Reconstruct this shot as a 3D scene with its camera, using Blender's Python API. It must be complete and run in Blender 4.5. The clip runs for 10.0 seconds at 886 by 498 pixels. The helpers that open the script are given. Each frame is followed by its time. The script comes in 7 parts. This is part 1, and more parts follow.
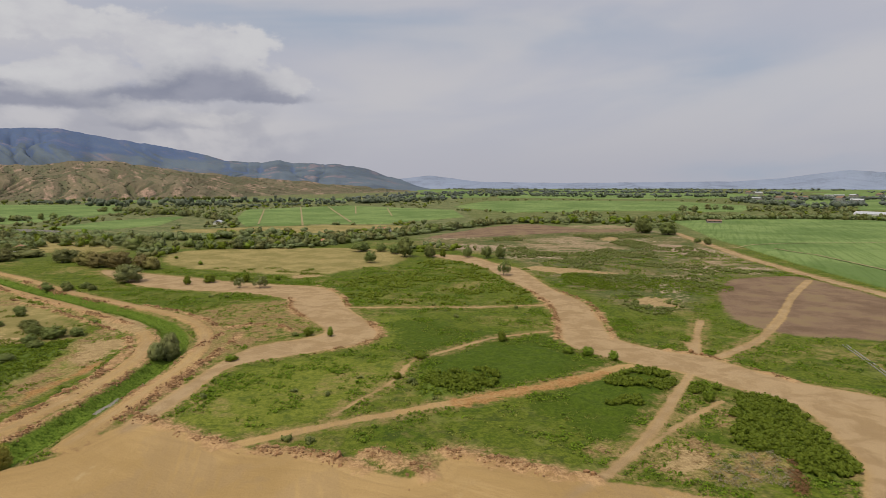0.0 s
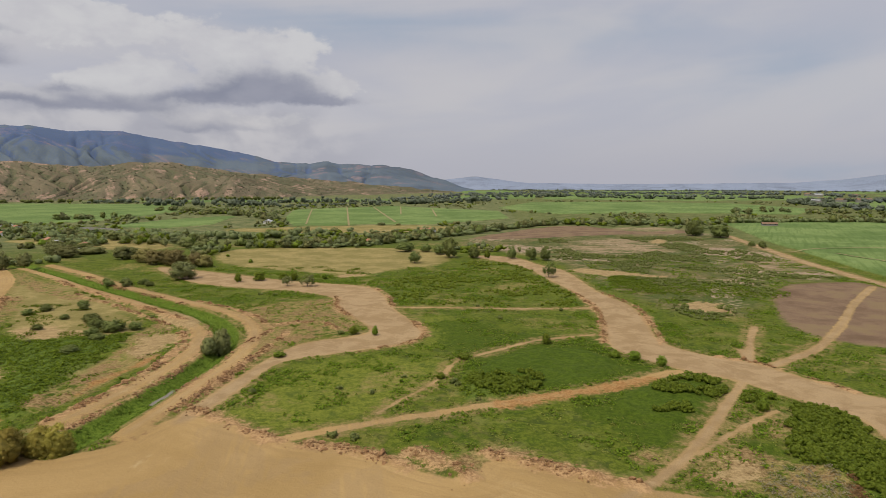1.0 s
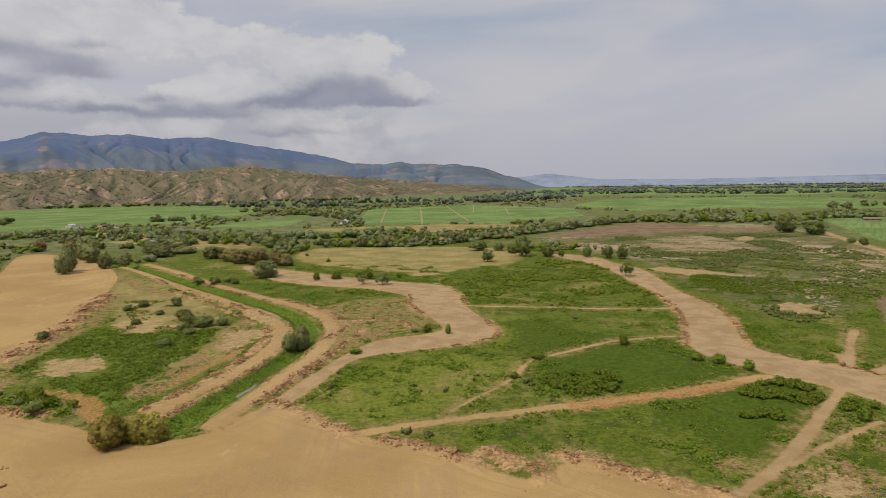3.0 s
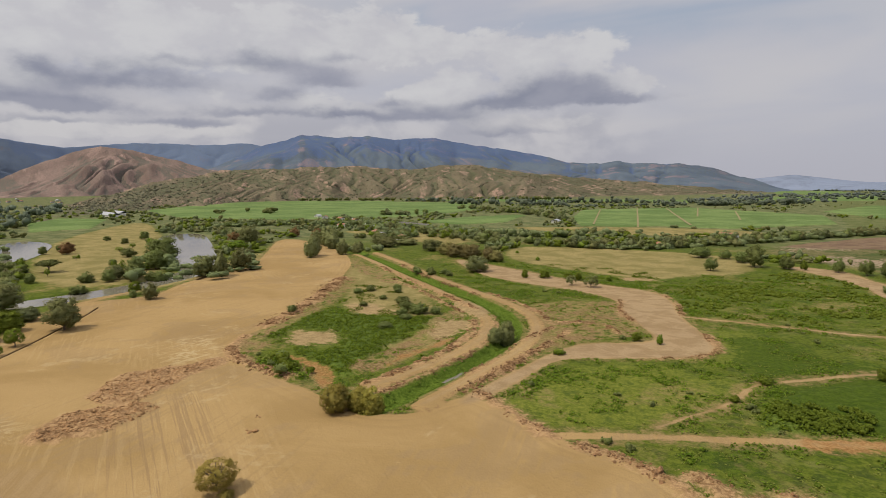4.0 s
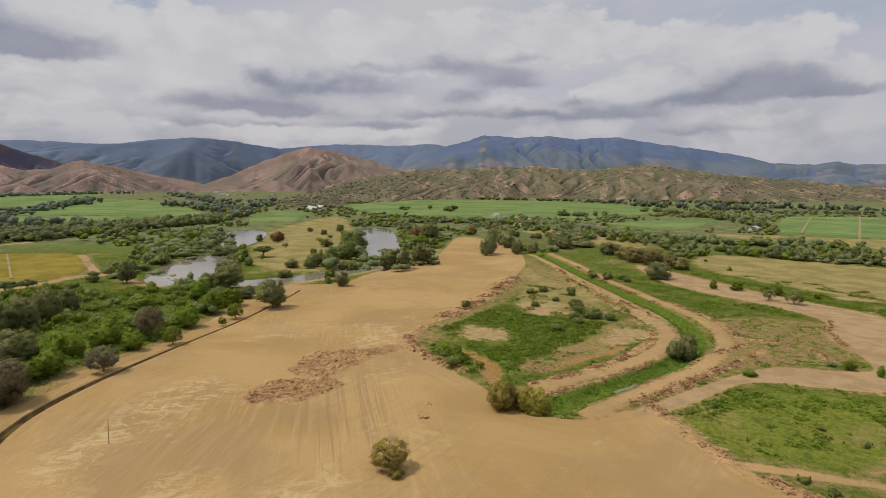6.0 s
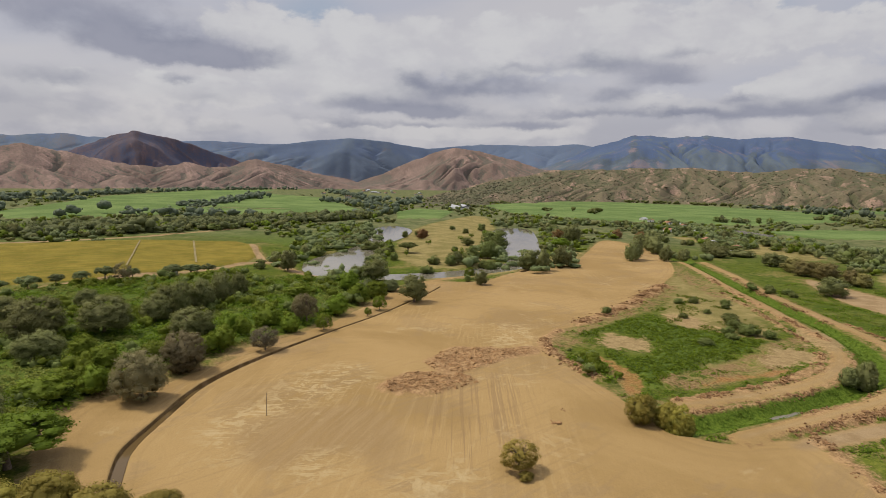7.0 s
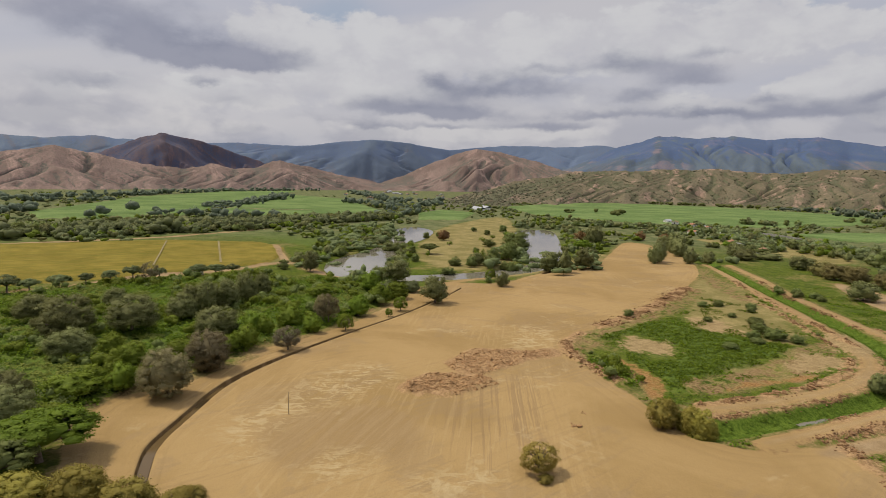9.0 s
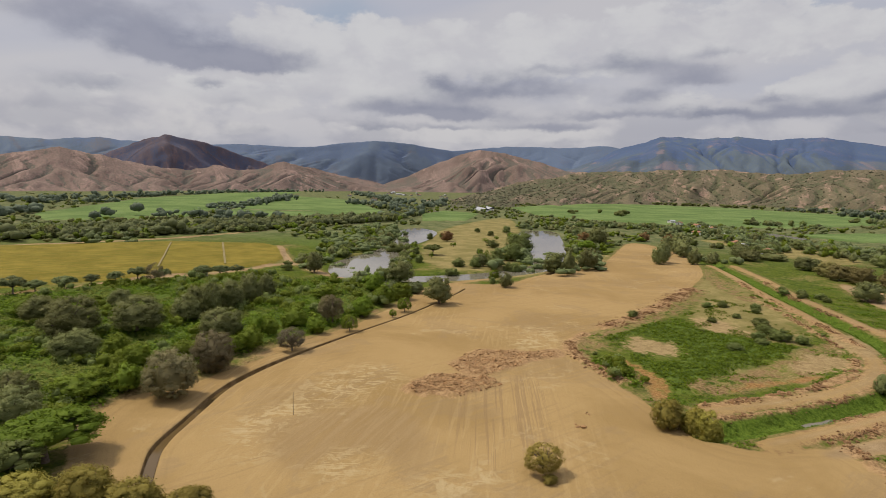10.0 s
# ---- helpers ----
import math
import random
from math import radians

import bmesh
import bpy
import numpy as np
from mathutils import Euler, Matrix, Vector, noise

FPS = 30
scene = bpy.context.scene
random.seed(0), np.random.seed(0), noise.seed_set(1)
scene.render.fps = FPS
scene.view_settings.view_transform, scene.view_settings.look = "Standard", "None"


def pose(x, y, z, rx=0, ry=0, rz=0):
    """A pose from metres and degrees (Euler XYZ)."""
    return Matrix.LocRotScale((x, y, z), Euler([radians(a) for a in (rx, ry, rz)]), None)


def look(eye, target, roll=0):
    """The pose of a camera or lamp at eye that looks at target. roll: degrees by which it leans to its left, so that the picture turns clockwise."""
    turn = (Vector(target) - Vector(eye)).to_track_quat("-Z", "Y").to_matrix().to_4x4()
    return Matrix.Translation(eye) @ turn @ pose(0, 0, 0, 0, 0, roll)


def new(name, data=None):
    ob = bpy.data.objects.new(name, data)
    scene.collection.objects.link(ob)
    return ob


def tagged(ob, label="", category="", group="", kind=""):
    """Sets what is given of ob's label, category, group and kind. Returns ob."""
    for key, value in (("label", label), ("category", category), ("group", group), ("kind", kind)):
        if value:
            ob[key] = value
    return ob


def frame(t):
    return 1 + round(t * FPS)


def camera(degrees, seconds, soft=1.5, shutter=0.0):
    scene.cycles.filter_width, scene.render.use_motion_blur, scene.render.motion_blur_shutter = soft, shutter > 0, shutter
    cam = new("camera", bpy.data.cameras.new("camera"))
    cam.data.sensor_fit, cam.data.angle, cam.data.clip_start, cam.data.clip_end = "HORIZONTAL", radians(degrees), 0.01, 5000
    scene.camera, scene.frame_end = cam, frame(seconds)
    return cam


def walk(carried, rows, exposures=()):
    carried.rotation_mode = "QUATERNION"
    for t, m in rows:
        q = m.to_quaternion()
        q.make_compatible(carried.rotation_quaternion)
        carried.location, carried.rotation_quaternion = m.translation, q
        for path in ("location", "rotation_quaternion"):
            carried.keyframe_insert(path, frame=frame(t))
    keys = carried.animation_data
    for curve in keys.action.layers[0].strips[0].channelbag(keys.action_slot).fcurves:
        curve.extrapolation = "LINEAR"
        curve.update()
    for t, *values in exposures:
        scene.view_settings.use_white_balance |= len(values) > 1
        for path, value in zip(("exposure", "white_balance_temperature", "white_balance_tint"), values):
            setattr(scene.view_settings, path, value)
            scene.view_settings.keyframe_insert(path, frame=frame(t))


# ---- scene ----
cam = camera(73.8, 10.0, soft=0.7)
PATH = [
    (0, (-0.682, -0.561, 49.903), (-0.68, 1.426, 49.679), -0.1),
    (0.5, (-0.773, -0.699, 49.91), (-0.863, 1.287, 49.688), -0.1),
    (1, (-0.85, -0.774, 49.919), (-0.997, 1.208, 49.698), 0.0),
    (1.5, (-0.89, -0.799, 49.929), (-1.079, 1.18, 49.709), 0.0),
    (2, (-0.871, -0.778, 49.937), (-1.125, 1.194, 49.717), 0.2),
    (2.2, (-0.854, -0.75, 49.938), (-1.109, 1.221, 49.717), 0.2),
    (3.3, (-0.719, -0.494, 49.929), (-1.271, 1.416, 49.703), -1.4),
    (3.5, (-0.666, -0.403, 49.928), (-1.373, 1.454, 49.705), -1.1),
    (4, (-0.468, -0.102, 49.928), (-1.513, 1.59, 49.709), -0.2),
    (4.5, (-0.259, 0.147, 49.915), (-1.442, 1.745, 49.696), -0.1),
    (5, (-0.132, 0.231, 49.907), (-1.349, 1.803, 49.688), -0.1),
    (5.5, (-0.12, 0.15, 49.92), (-1.394, 1.677, 49.702), 0.1),
    (6, (-0.111, -0.002, 49.937), (-1.605, 1.31, 49.716), 0.6),
    (6.2, (-0.073, -0.021, 49.946), (-1.681, 1.147, 49.721), 0.9),
    (7.3, (0.33, 0.171, 50.099), (-1.438, 1.077, 49.871), 1.5),
    (7.5, (0.388, 0.191, 50.108), (-1.387, 1.084, 49.879), 1.5),
    (8, (0.488, 0.181, 50.131), (-1.297, 1.054, 49.902), 1.5),
    (8.5, (0.576, 0.14, 50.147), (-1.214, 1.003, 49.921), 1.5),
    (9, (0.661, 0.069, 50.177), (-1.132, 0.926, 49.951), 1.5),
    (9.5, (0.756, -0.012, 50.178), (-1.04, 0.84, 49.955), 1.4),
    (10, (0.8, -0.095, 50.185), (-0.998, 0.751, 49.962), 1.4),
]
walk(cam, [(t, look(eye, target, roll)) for t, eye, target, roll in PATH])

# ---- world, sun ----
SUN_WAY = Vector((-0.34, -0.41, 0.85)).normalized()      # from the ground towards the sun
BASES_EAST = [  # azimuth to the left of +y, elevation, half width, half height (degrees), depth of grey
    (33.7, 5.9, 5.9, 0.63, 0.95), (26.0, 4.7, 4.7, 0.36, 0.7), (21.2, 7.5, 5.2, 1.2, 1.35), (14.6, 7.3, 3.7, 0.29, 0.6), (31.5, 11.6, 3.7, 0.35, 0.3), (27.0, 7.0, 3.1, 0.46, 0.7),
    (19.1, 6.1, 1.0, 0.2, 0.4), (15.5, 3.9, 2.3, 0.25, 0.3), (40.3, 6.3, 3.2, 0.26, 0.4), (36.8, 7.4, 2.2, 0.31, 0.5), (40.9, 11.3, 1.9, 0.45, 0.55)]
BASES_MIDDLE = [
    (60.2, 8.1, 6.8, 1.04, 1.1), (68.6, 6.4, 5.1, 0.62, 0.9), (62.9, 6.1, 3.7, 0.52, 0.9), (65.3, 8.8, 1.7, 0.45, 0.5), (55.3, 10.5, 2.4, 0.29, 0.3), (48.0, 10.5, 3.6, 0.79, 0.8),
    (42.7, 9.2, 3.2, 0.66, 0.75), (47.2, 7.5, 2.4, 0.61, 0.9), (48.0, 6.3, 6.8, 0.36, 0.8), (54.5, 5.2, 4.4, 0.4, 0.8), (65.8, 4.9, 5.4, 0.28, 0.6), (72.0, 4.9, 2.2, 0.34, 0.5)]
BASES_WEST = [
    (84.5, 9.6, 6.6, 0.67, 1.2), (93.6, 11.7, 8.1, 1.73, 0.8), (87.7, 10.4, 6.8, 0.83, 0.7), (95.4, 7.0, 4.4, 0.67, 0.7), (98.5, 5.1, 2.2, 0.52, 0.5), (86.2, 7.8, 1.2, 0.34, 0.7),
    (84.6, 6.5, 2.9, 0.39, 0.5), (76.6, 5.5, 3.1, 0.31, 0.4)]
CLOUD_HEADS = [  # the sunlit heaps above them
    (37.4, 13.7, 2.4, 2.67), (20.4, 11.7, 5.1, 2.0), (25.2, 11.9, 3.1, 2.04), (13.7, 9.0, 2.5, 1.03), (32.1, 12.7, 2.9, 1.37), (47.4, 13.1, 13.2, 2.41), (63.6, 11.7, 12.7, 2.65), (43.3, 7.2, 15.6, 1.14),
    (23.4, 5.7, 6.1, 0.82), (63.7, 4.6, 12.9, 0.85), (80.6, 13.4, 3.2, 2.8), (69.8, 11.7, 5.8, 2.72), (73.6, 8.7, 8.3, 1.52), (89.2, 7.1, 13.3, 1.41), (93.5, 4.3, 10.4, 1.02), (20.7, 8.8, 7.5, 1.6), (31.6, 9.1, 5, 2.0)]
BLUE_GAPS = [(38.5, 15.7, 2.6, 1.23), (42.1, 16.1, 3.2, 0.66), (34.2, 14.7, 1.6, 1.34), (13.8, 14.3, 12.4, 1.77), (74.6, 14.6, 3.9, 1.98), (-24.8, 8.9, 7.8, 2.68), (-7.1, 13.4, 12.6, 1.91), (-28.3, 1.3, 7.0, 1.3)]

world = bpy.data.worlds.new("sky")
scene.world = world
world.use_nodes = True
WT = world.node_tree
WT.nodes.clear()


class Nodes:
    """Small helper to wire node trees."""

    def __init__(self, tree):
        self.tree = tree

    def make(self, kind, **values):
        n = self.tree.nodes.new(kind)
        for key, v in values.items():
            if key == "operation":
                n.operation = v
            elif key == "blend":
                n.blend_type = v
            elif key == "data_type":
                n.data_type = v
        return n

    def plug(self, socket, v):
        if hasattr(v, "is_output"):
            self.tree.links.new(v, socket)
        else:
            socket.default_value = v

    def math(self, op, a, b=0.0, c=0.0, clamp=False):
        n = self.make("ShaderNodeMath", operation=op)
        n.use_clamp = clamp
        for sock, v in zip(n.inputs, (a, b, c)):
            self.plug(sock, v)
        return n.outputs[0]

    def mix(self, fac, a, b, blend="MIX"):
        n = self.make("ShaderNodeMix", data_type="RGBA")
        n.blend_type = blend
        n.clamp_factor = True
        self.plug(n.inputs[0], fac)
        self.plug(n.inputs[6], a if hasattr(a, "is_output") else (*a, 1))
        self.plug(n.inputs[7], b if hasattr(b, "is_output") else (*b, 1))
        return n.outputs[2]

    def noise(self, vector, scale, detail=4.0, rough=0.55, distort=0.0):
        n = self.make("ShaderNodeTexNoise")
        self.plug(n.inputs["Vector"], vector)
        n.inputs["Scale"].default_value = scale
        n.inputs["Detail"].default_value = detail
        n.inputs["Roughness"].default_value = rough
        n.inputs["Distortion"].default_value = distort
        return n.outputs["Fac"]

    def ramp(self, v, low, high, to_low=0.0, to_high=1.0):
        n = self.make("ShaderNodeMapRange")
        n.interpolation_type = "SMOOTHSTEP"
        for i, x in enumerate((v, low, high, to_low, to_high)):
            self.plug(n.inputs[i], x)
        return n.outputs[0]

    def stretch(self, vector, scale, turn=0.0):
        """The vector turned about z, then scaled along the turned axes."""
        for kind in ("turn", "scale"):
            n = self.make("ShaderNodeMapping")
            self.plug(n.inputs["Vector"], vector)
            if kind == "turn":
                n.inputs["Rotation"].default_value = (0, 0, radians(turn))
            else:
                n.inputs["Scale"].default_value = scale
            vector = n.outputs[0]
        return vector

    def attribute(self, name):
        n = self.make("ShaderNodeAttribute")
        n.attribute_name = name
        return n.outputs["Fac"]


w = Nodes(WT)
sky = w.make("ShaderNodeTexSky")
sky.sky_type = "NISHITA"
sky.sun_disc = False
sky.sun_elevation = math.asin(SUN_WAY.z)
sky.sun_rotation = math.atan2(SUN_WAY.x, SUN_WAY.y)
sky.dust_density = 3.0
coord = w.make("ShaderNodeTexCoord").outputs["Generated"]
split = w.make("ShaderNodeSeparateXYZ")
WT.links.new(coord, split.inputs[0])
X, Y, Z = split.outputs
azimuth = w.math("MULTIPLY", w.math("ARCTAN2", w.math("MULTIPLY", X, -1.0), Y), 57.2958)
elev = w.math("MULTIPLY", w.math("ARCSINE", Z), 57.2958)
plane = w.make("ShaderNodeCombineXYZ")
WT.links.new(azimuth, plane.inputs[0])
WT.links.new(w.math("MULTIPLY", elev, 1.7), plane.inputs[1])
plane = plane.outputs[0]
puff = w.noise(plane, 0.20, 8.0, 0.58, 0.15)
puff2 = w.noise(plane, 0.045, 5.0, 0.55, 0.3)
streak = w.noise(w.stretch(plane, (0.4, 1.0, 1.0), 8), 0.09, 4.0, 0.5, 0.4)


drift = w.math("MULTIPLY", w.math("SUBTRACT", w.noise(plane, 0.22, 5.0, 0.6), 0.5), 5.0)
lift = w.math("MULTIPLY", w.math("SUBTRACT", w.noise(w.stretch(plane, (1, 1, 1), 77), 0.24, 5.0, 0.6), 0.5), 2.2)
azimuth_cloud, elev_cloud = w.math("ADD", azimuth, drift), w.math("ADD", elev, lift)


def blob(a, e, wide, high, flat):
    """A soft oval on the sky, with a flat lower edge where flat is above one."""
    u = w.math("DIVIDE", w.math("SUBTRACT", azimuth_cloud, a), wide)
    v = w.math("DIVIDE", w.math("SUBTRACT", elev_cloud, e), high)
    v = w.math("ADD", w.math("MAXIMUM", v, 0.0), w.math("MULTIPLY", w.math("MINIMUM", v, 0.0), flat))
    d = w.math("ADD", w.math("MULTIPLY", u, u), w.math("MULTIPLY", v, v))
    return w.math("EXPONENT", w.math("MULTIPLY", d, -1.0))


grey, head, bluegap = 0.0, 0.0, 0.0
for a, e, wide, high, deep in BASES_EAST + BASES_MIDDLE + BASES_WEST:
    grey = w.math("ADD", w.math("MULTIPLY", blob(a, e + high * 0.5, wide * 1.2, high * 1.9, 2.0), deep), grey)
for a, e, wide, high in CLOUD_HEADS:
    head = w.math("ADD", blob(a, e, wide, high, 1.2), head)
for a, e, wide, high in BLUE_GAPS:
    bluegap = w.math("ADD", blob(a, e, wide, high, 1.0), bluegap)
right = w.ramp(azimuth, 6.0, 22.0)                        # the cumulus stand over the hills alone
# thin high cloud, streaked, with faint blue between
veil = w.mix(w.ramp(streak, 0.38, 0.62), (4.5, 4.55, 5.15), (5.2, 5.08, 5.32))
veil = w.mix(w.ramp(elev, 0.0, 9.0), (4.35, 4.35, 4.9), veil)
hole = w.math("MULTIPLY", bluegap, w.ramp(streak, 0.34, 0.6, 1.0, 0.25), clamp=True)
air = w.mix(w.math("MULTIPLY", hole, 0.9), veil, (3.3, 3.9, 4.85))
# the heaps: bright billowing tops, torn edges
soft_puff = w.noise(plane, 0.16, 5.0, 0.5, 0.2)
fray = w.math("MULTIPLY", w.math("SUBTRACT", puff, 0.5), 3.4)
tops = w.ramp(w.math("ADD", w.math("SUBTRACT", head, 0.45), w.math("MULTIPLY", fray, w.ramp(head, 0.05, 0.45))), -0.16, 0.26)
white = w.mix(w.ramp(puff, 0.36, 0.64), (5.25, 5.15, 5.4), (5.9, 5.82, 5.9))
air = w.mix(w.math("MULTIPLY", tops, 0.95), air, white)
bank = w.math("MULTIPLY", right, w.ramp(elev, 9.0, 5.0))  # a closed bank low over the hills
air = w.mix(w.math("MULTIPLY", bank, 0.7), air, w.mix(w.ramp(soft_puff, 0.40, 0.60), (3.8, 3.75, 4.2), (5.6, 5.4, 5.5)))
# grey flat bases, soft above
swell = w.math("ADD", 0.1, w.math("MULTIPLY", soft_puff, 1.8))
base_ = w.ramp(w.math("ADD", w.math("MULTIPLY", grey, swell), w.math("MULTIPLY", fray, w.ramp(grey, 0.05, 0.6, 0.0, 0.30))), 0.14, 1.15)
air = w.mix(w.math("MULTIPLY", base_, 0.95), air, w.mix(w.ramp(soft_puff, 0.36, 0.62), (2.2, 2.3, 3.0), (2.9, 2.95, 3.6)))
low = w.math("MULTIPLY", w.ramp(elev, 1.0, 5.5, 1.0, 0.0), w.ramp(puff2, 0.48, 0.6, 0.2, 0.9))
air = w.mix(w.math("MULTIPLY", low, right), air, (2.9, 3.15, 4.1))
air = w.mix(0.06, air, sky.outputs[0])
overhead_fill = w.make("ShaderNodeMix", data_type="RGBA")         # sky above the view raised up to 1.7 times, added to fill shade
overhead_fill.blend_type = "MULTIPLY"
overhead_fill.inputs[0].default_value = 1.0
WT.links.new(air, overhead_fill.inputs[6])
lum = w.make("ShaderNodeCombineXYZ")
for k in range(3):
    WT.links.new(w.ramp(elev, 20.0, 60.0, 1.0, 1.7), lum.inputs[k])
WT.links.new(lum.outputs[0], overhead_fill.inputs[7])
air = w.mix(w.ramp(elev, -3.0, -0.5, 1.0, 0.0), overhead_fill.outputs[2], (1.5, 1.5, 1.3))
back = w.make("ShaderNodeBackground")
WT.links.new(air, back.inputs[0])
back.inputs[1].default_value = 0.103
out = w.make("ShaderNodeOutputWorld")
WT.links.new(back.outputs[0], out.inputs[0])

sun = new("sun", bpy.data.lights.new("sun", "SUN"))
sun.data.energy, sun.data.angle, sun.data.color = 2.95, radians(1.6), (1.0, 0.895, 0.70)
sun.matrix_world = look(SUN_WAY * 100, (0, 0, 0))


# ---- materials ----
def material(name, rough=0.9, spec=0.2):
    m = bpy.data.materials.new(name)
    m.use_nodes = True
    b = m.node_tree.nodes["Principled BSDF"]
    b.inputs["Roughness"].default_value = rough
    b.inputs["Specular IOR Level"].default_value = spec
    return m, Nodes(m.node_tree), b


def bumped(n, b, height, strength, distance):
    k = n.make("ShaderNodeBump")
    k.inputs["Strength"].default_value = strength
    k.inputs["Distance"].default_value = distance
    n.plug(k.inputs["Height"], height)
    n.plug(b.inputs["Normal"], k.outputs[0])


def place(n):
    g = n.make("ShaderNodeNewGeometry")
    return g.outputs["Position"]


def plain(name, color, rough=0.8, vary=0.25, scale=2.0, spec=0.2, metal=0.0):
    """A surface of one colour with blotches at two scales and a little relief."""
    m, n, b = material(name, rough, spec)
    p = place(n)
    f = n.math("ADD", n.math("MULTIPLY", n.noise(p, scale), 0.6), n.math("MULTIPLY", n.noise(p, scale * 7), 0.4))
    dark = [c * (1 - vary) for c in color]
    lite = [min(1, c * (1 + vary)) for c in color]
    n.plug(b.inputs["Base Color"], n.mix(n.ramp(f, 0.3, 0.7), dark, lite))
    b.inputs["Metallic"].default_value = metal
    bumped(n, b, f, 0.3, 0.02)
    return m


def foliage(name, dark, lite, vary=0.32):
    """Leaves: each leaf and each plant of its own tone, some light shining through."""
    m, n, b = material(name, 0.65, 0.15)
    g = n.make("ShaderNodeNewGeometry")
    o = n.make("ShaderNodeObjectInfo")
    f = n.math("ADD", n.math("MULTIPLY", g.outputs["Random Per Island"], vary), n.math("MULTIPLY", n.noise(g.outputs["Position"], 0.5, 3.0), 1 - vary))
    dark = [d * 0.78 + l * 0.22 for d, l in zip(dark, lite)]
    c = n.mix(n.ramp(f, 0.15, 0.8), dark, lite)
    tone = n.make("ShaderNodeHueSaturation")
    n.plug(tone.inputs["Hue"], n.math("ADD", 0.49, n.math("MULTIPLY", o.outputs["Random"], 0.025)))
    n.plug(tone.inputs["Value"], n.math("ADD", 0.8, n.math("MULTIPLY", o.outputs["Random"], 0.4)))
    n.plug(tone.inputs["Color"], c)
    n.plug(b.inputs["Base Color"], tone.outputs[0])
    t = n.make("ShaderNodeBsdfTranslucent")
    n.plug(t.inputs[0], tone.outputs[0])
    s = n.make("ShaderNodeMixShader")
    s.inputs[0].default_value = 0.46
    n.tree.links.new(b.outputs[0], s.inputs[1])
    n.tree.links.new(t.outputs[0], s.inputs[2])
    n.tree.links.new(s.outputs[0], n.tree.nodes["Material Output"].inputs[0])
    return m


def terrain_material():
    """The plain: weeds, dry grass, cane, ploughed soil and bare tan earth, each by its own field on the mesh (metres inside its edge)."""
    m, n, b = material("terrain", 0.95, 0.06)
    p = place(n)
    big, mid, small, fine, grit = n.noise(p, 0.012, 5.0), n.noise(p, 0.06, 6.0, 0.62), n.noise(p, 0.35, 6.0, 0.65), n.noise(p, 1.5, 5.0, 0.7), n.noise(p, 5.0, 3.0, 0.7)
    wob = n.math("ADD", n.math("MULTIPLY", n.math("SUBTRACT", mid, 0.5), 11.0), n.math("MULTIPLY", n.math("SUBTRACT", small, 0.5), 9.0))
    wob = n.math("ADD", wob, n.math("MULTIPLY", n.math("SUBTRACT", fine, 0.5), 5.0))

    def inside(name, soft, wobble, shift=0.0):
        v = n.math("ADD", n.math("ADD", n.attribute(name), shift), n.math("MULTIPLY", wob, wobble))
        return n.ramp(v, -soft, soft)

    # meadow: fresh green, darker weeds, straw-coloured patches
    tuft = n.math("ADD", n.math("MULTIPLY", n.noise(p, 0.8, 5.0, 0.7, 0.3), 0.6), n.math("MULTIPLY", n.noise(p, 2.4, 4.0, 0.7, 0.5), 0.4))
    meadow = n.mix(n.ramp(tuft, 0.40, 0.62), (0.064, 0.092, 0.010), (0.150, 0.176, 0.024))
    meadow = n.mix(n.ramp(mid, 0.47, 0.62), meadow, n.mix(n.ramp(tuft, 0.42, 0.6), (0.042, 0.076, 0.007), (0.106, 0.146, 0.014)))
    meadow = n.mix(n.math("MULTIPLY", n.ramp(n.noise(p, 0.13, 5.0, 0.6), 0.54, 0.66), 0.55), meadow, (0.195, 0.200, 0.060))
    meadow = n.mix(n.math("MULTIPLY", n.ramp(n.noise(p, 0.22, 7.0, 0.72, 0.4), 0.53, 0.60), 0.6), meadow, (0.036, 0.056, 0.014))
    fresh = n.mix(n.ramp(tuft, 0.38, 0.62), (0.072, 0.100, 0.012), (0.175, 0.192, 0.030))
    fresh = n.mix(n.math("MULTIPLY", n.ramp(n.noise(p, 0.22, 7.0, 0.72, 0.4), 0.54, 0.62), 0.6), fresh, (0.050, 0.080, 0.014))
    meadow = n.mix(1.0, meadow, (0.84, 0.86, 0.80), "MULTIPLY")
    meadow = n.mix(inside("fresh", 4.0, 1.2), meadow, fresh)
    straw = n.mix(n.ramp(fine, 0.35, 0.65), (0.165, 0.128, 0.048), (0.315, 0.248, 0.100))
    patch = n.math("MULTIPLY", n.ramp(n.noise(p, 0.028, 6.0, 0.68, 0.4), 0.52, 0.64), n.ramp(small, 0.36, 0.58))
    col = n.mix(n.math("MULTIPLY", patch, 0.85), meadow, straw)
    dry = n.mix(n.ramp(mid, 0.4, 0.6), (0.215, 0.178, 0.068), (0.335, 0.262, 0.115))
    dry = n.mix(n.ramp(small, 0.42, 0.62), n.mix(0.26, dry, (0.14, 0.135, 0.038)), dry)
    dry = n.mix(n.math("MULTIPLY", n.ramp(fine, 0.4, 0.65), 0.35), dry, (0.14, 0.125, 0.045))
    col = n.mix(inside("dry", 3.0, 1.2), col, dry)
    lush = n.mix(n.ramp(tuft, 0.40, 0.6), (0.050, 0.084, 0.014), (0.120, 0.172, 0.028))
    col = n.mix(n.math("MULTIPLY", inside("lush", 2.5, 1.5), 0.9), col, lush)
    carpet = n.mix(n.ramp(tuft, 0.40, 0.62), (0.030, 0.056, 0.004), (0.066, 0.104, 0.008))
    col = n.mix(n.math("MULTIPLY", inside("carpet", 1.2, 1.5), 0.88), col, carpet)
    col = n.mix(n.math("MULTIPLY", n.ramp(grit, 0.48, 0.7), 0.45), col, (0.155, 0.165, 0.040))
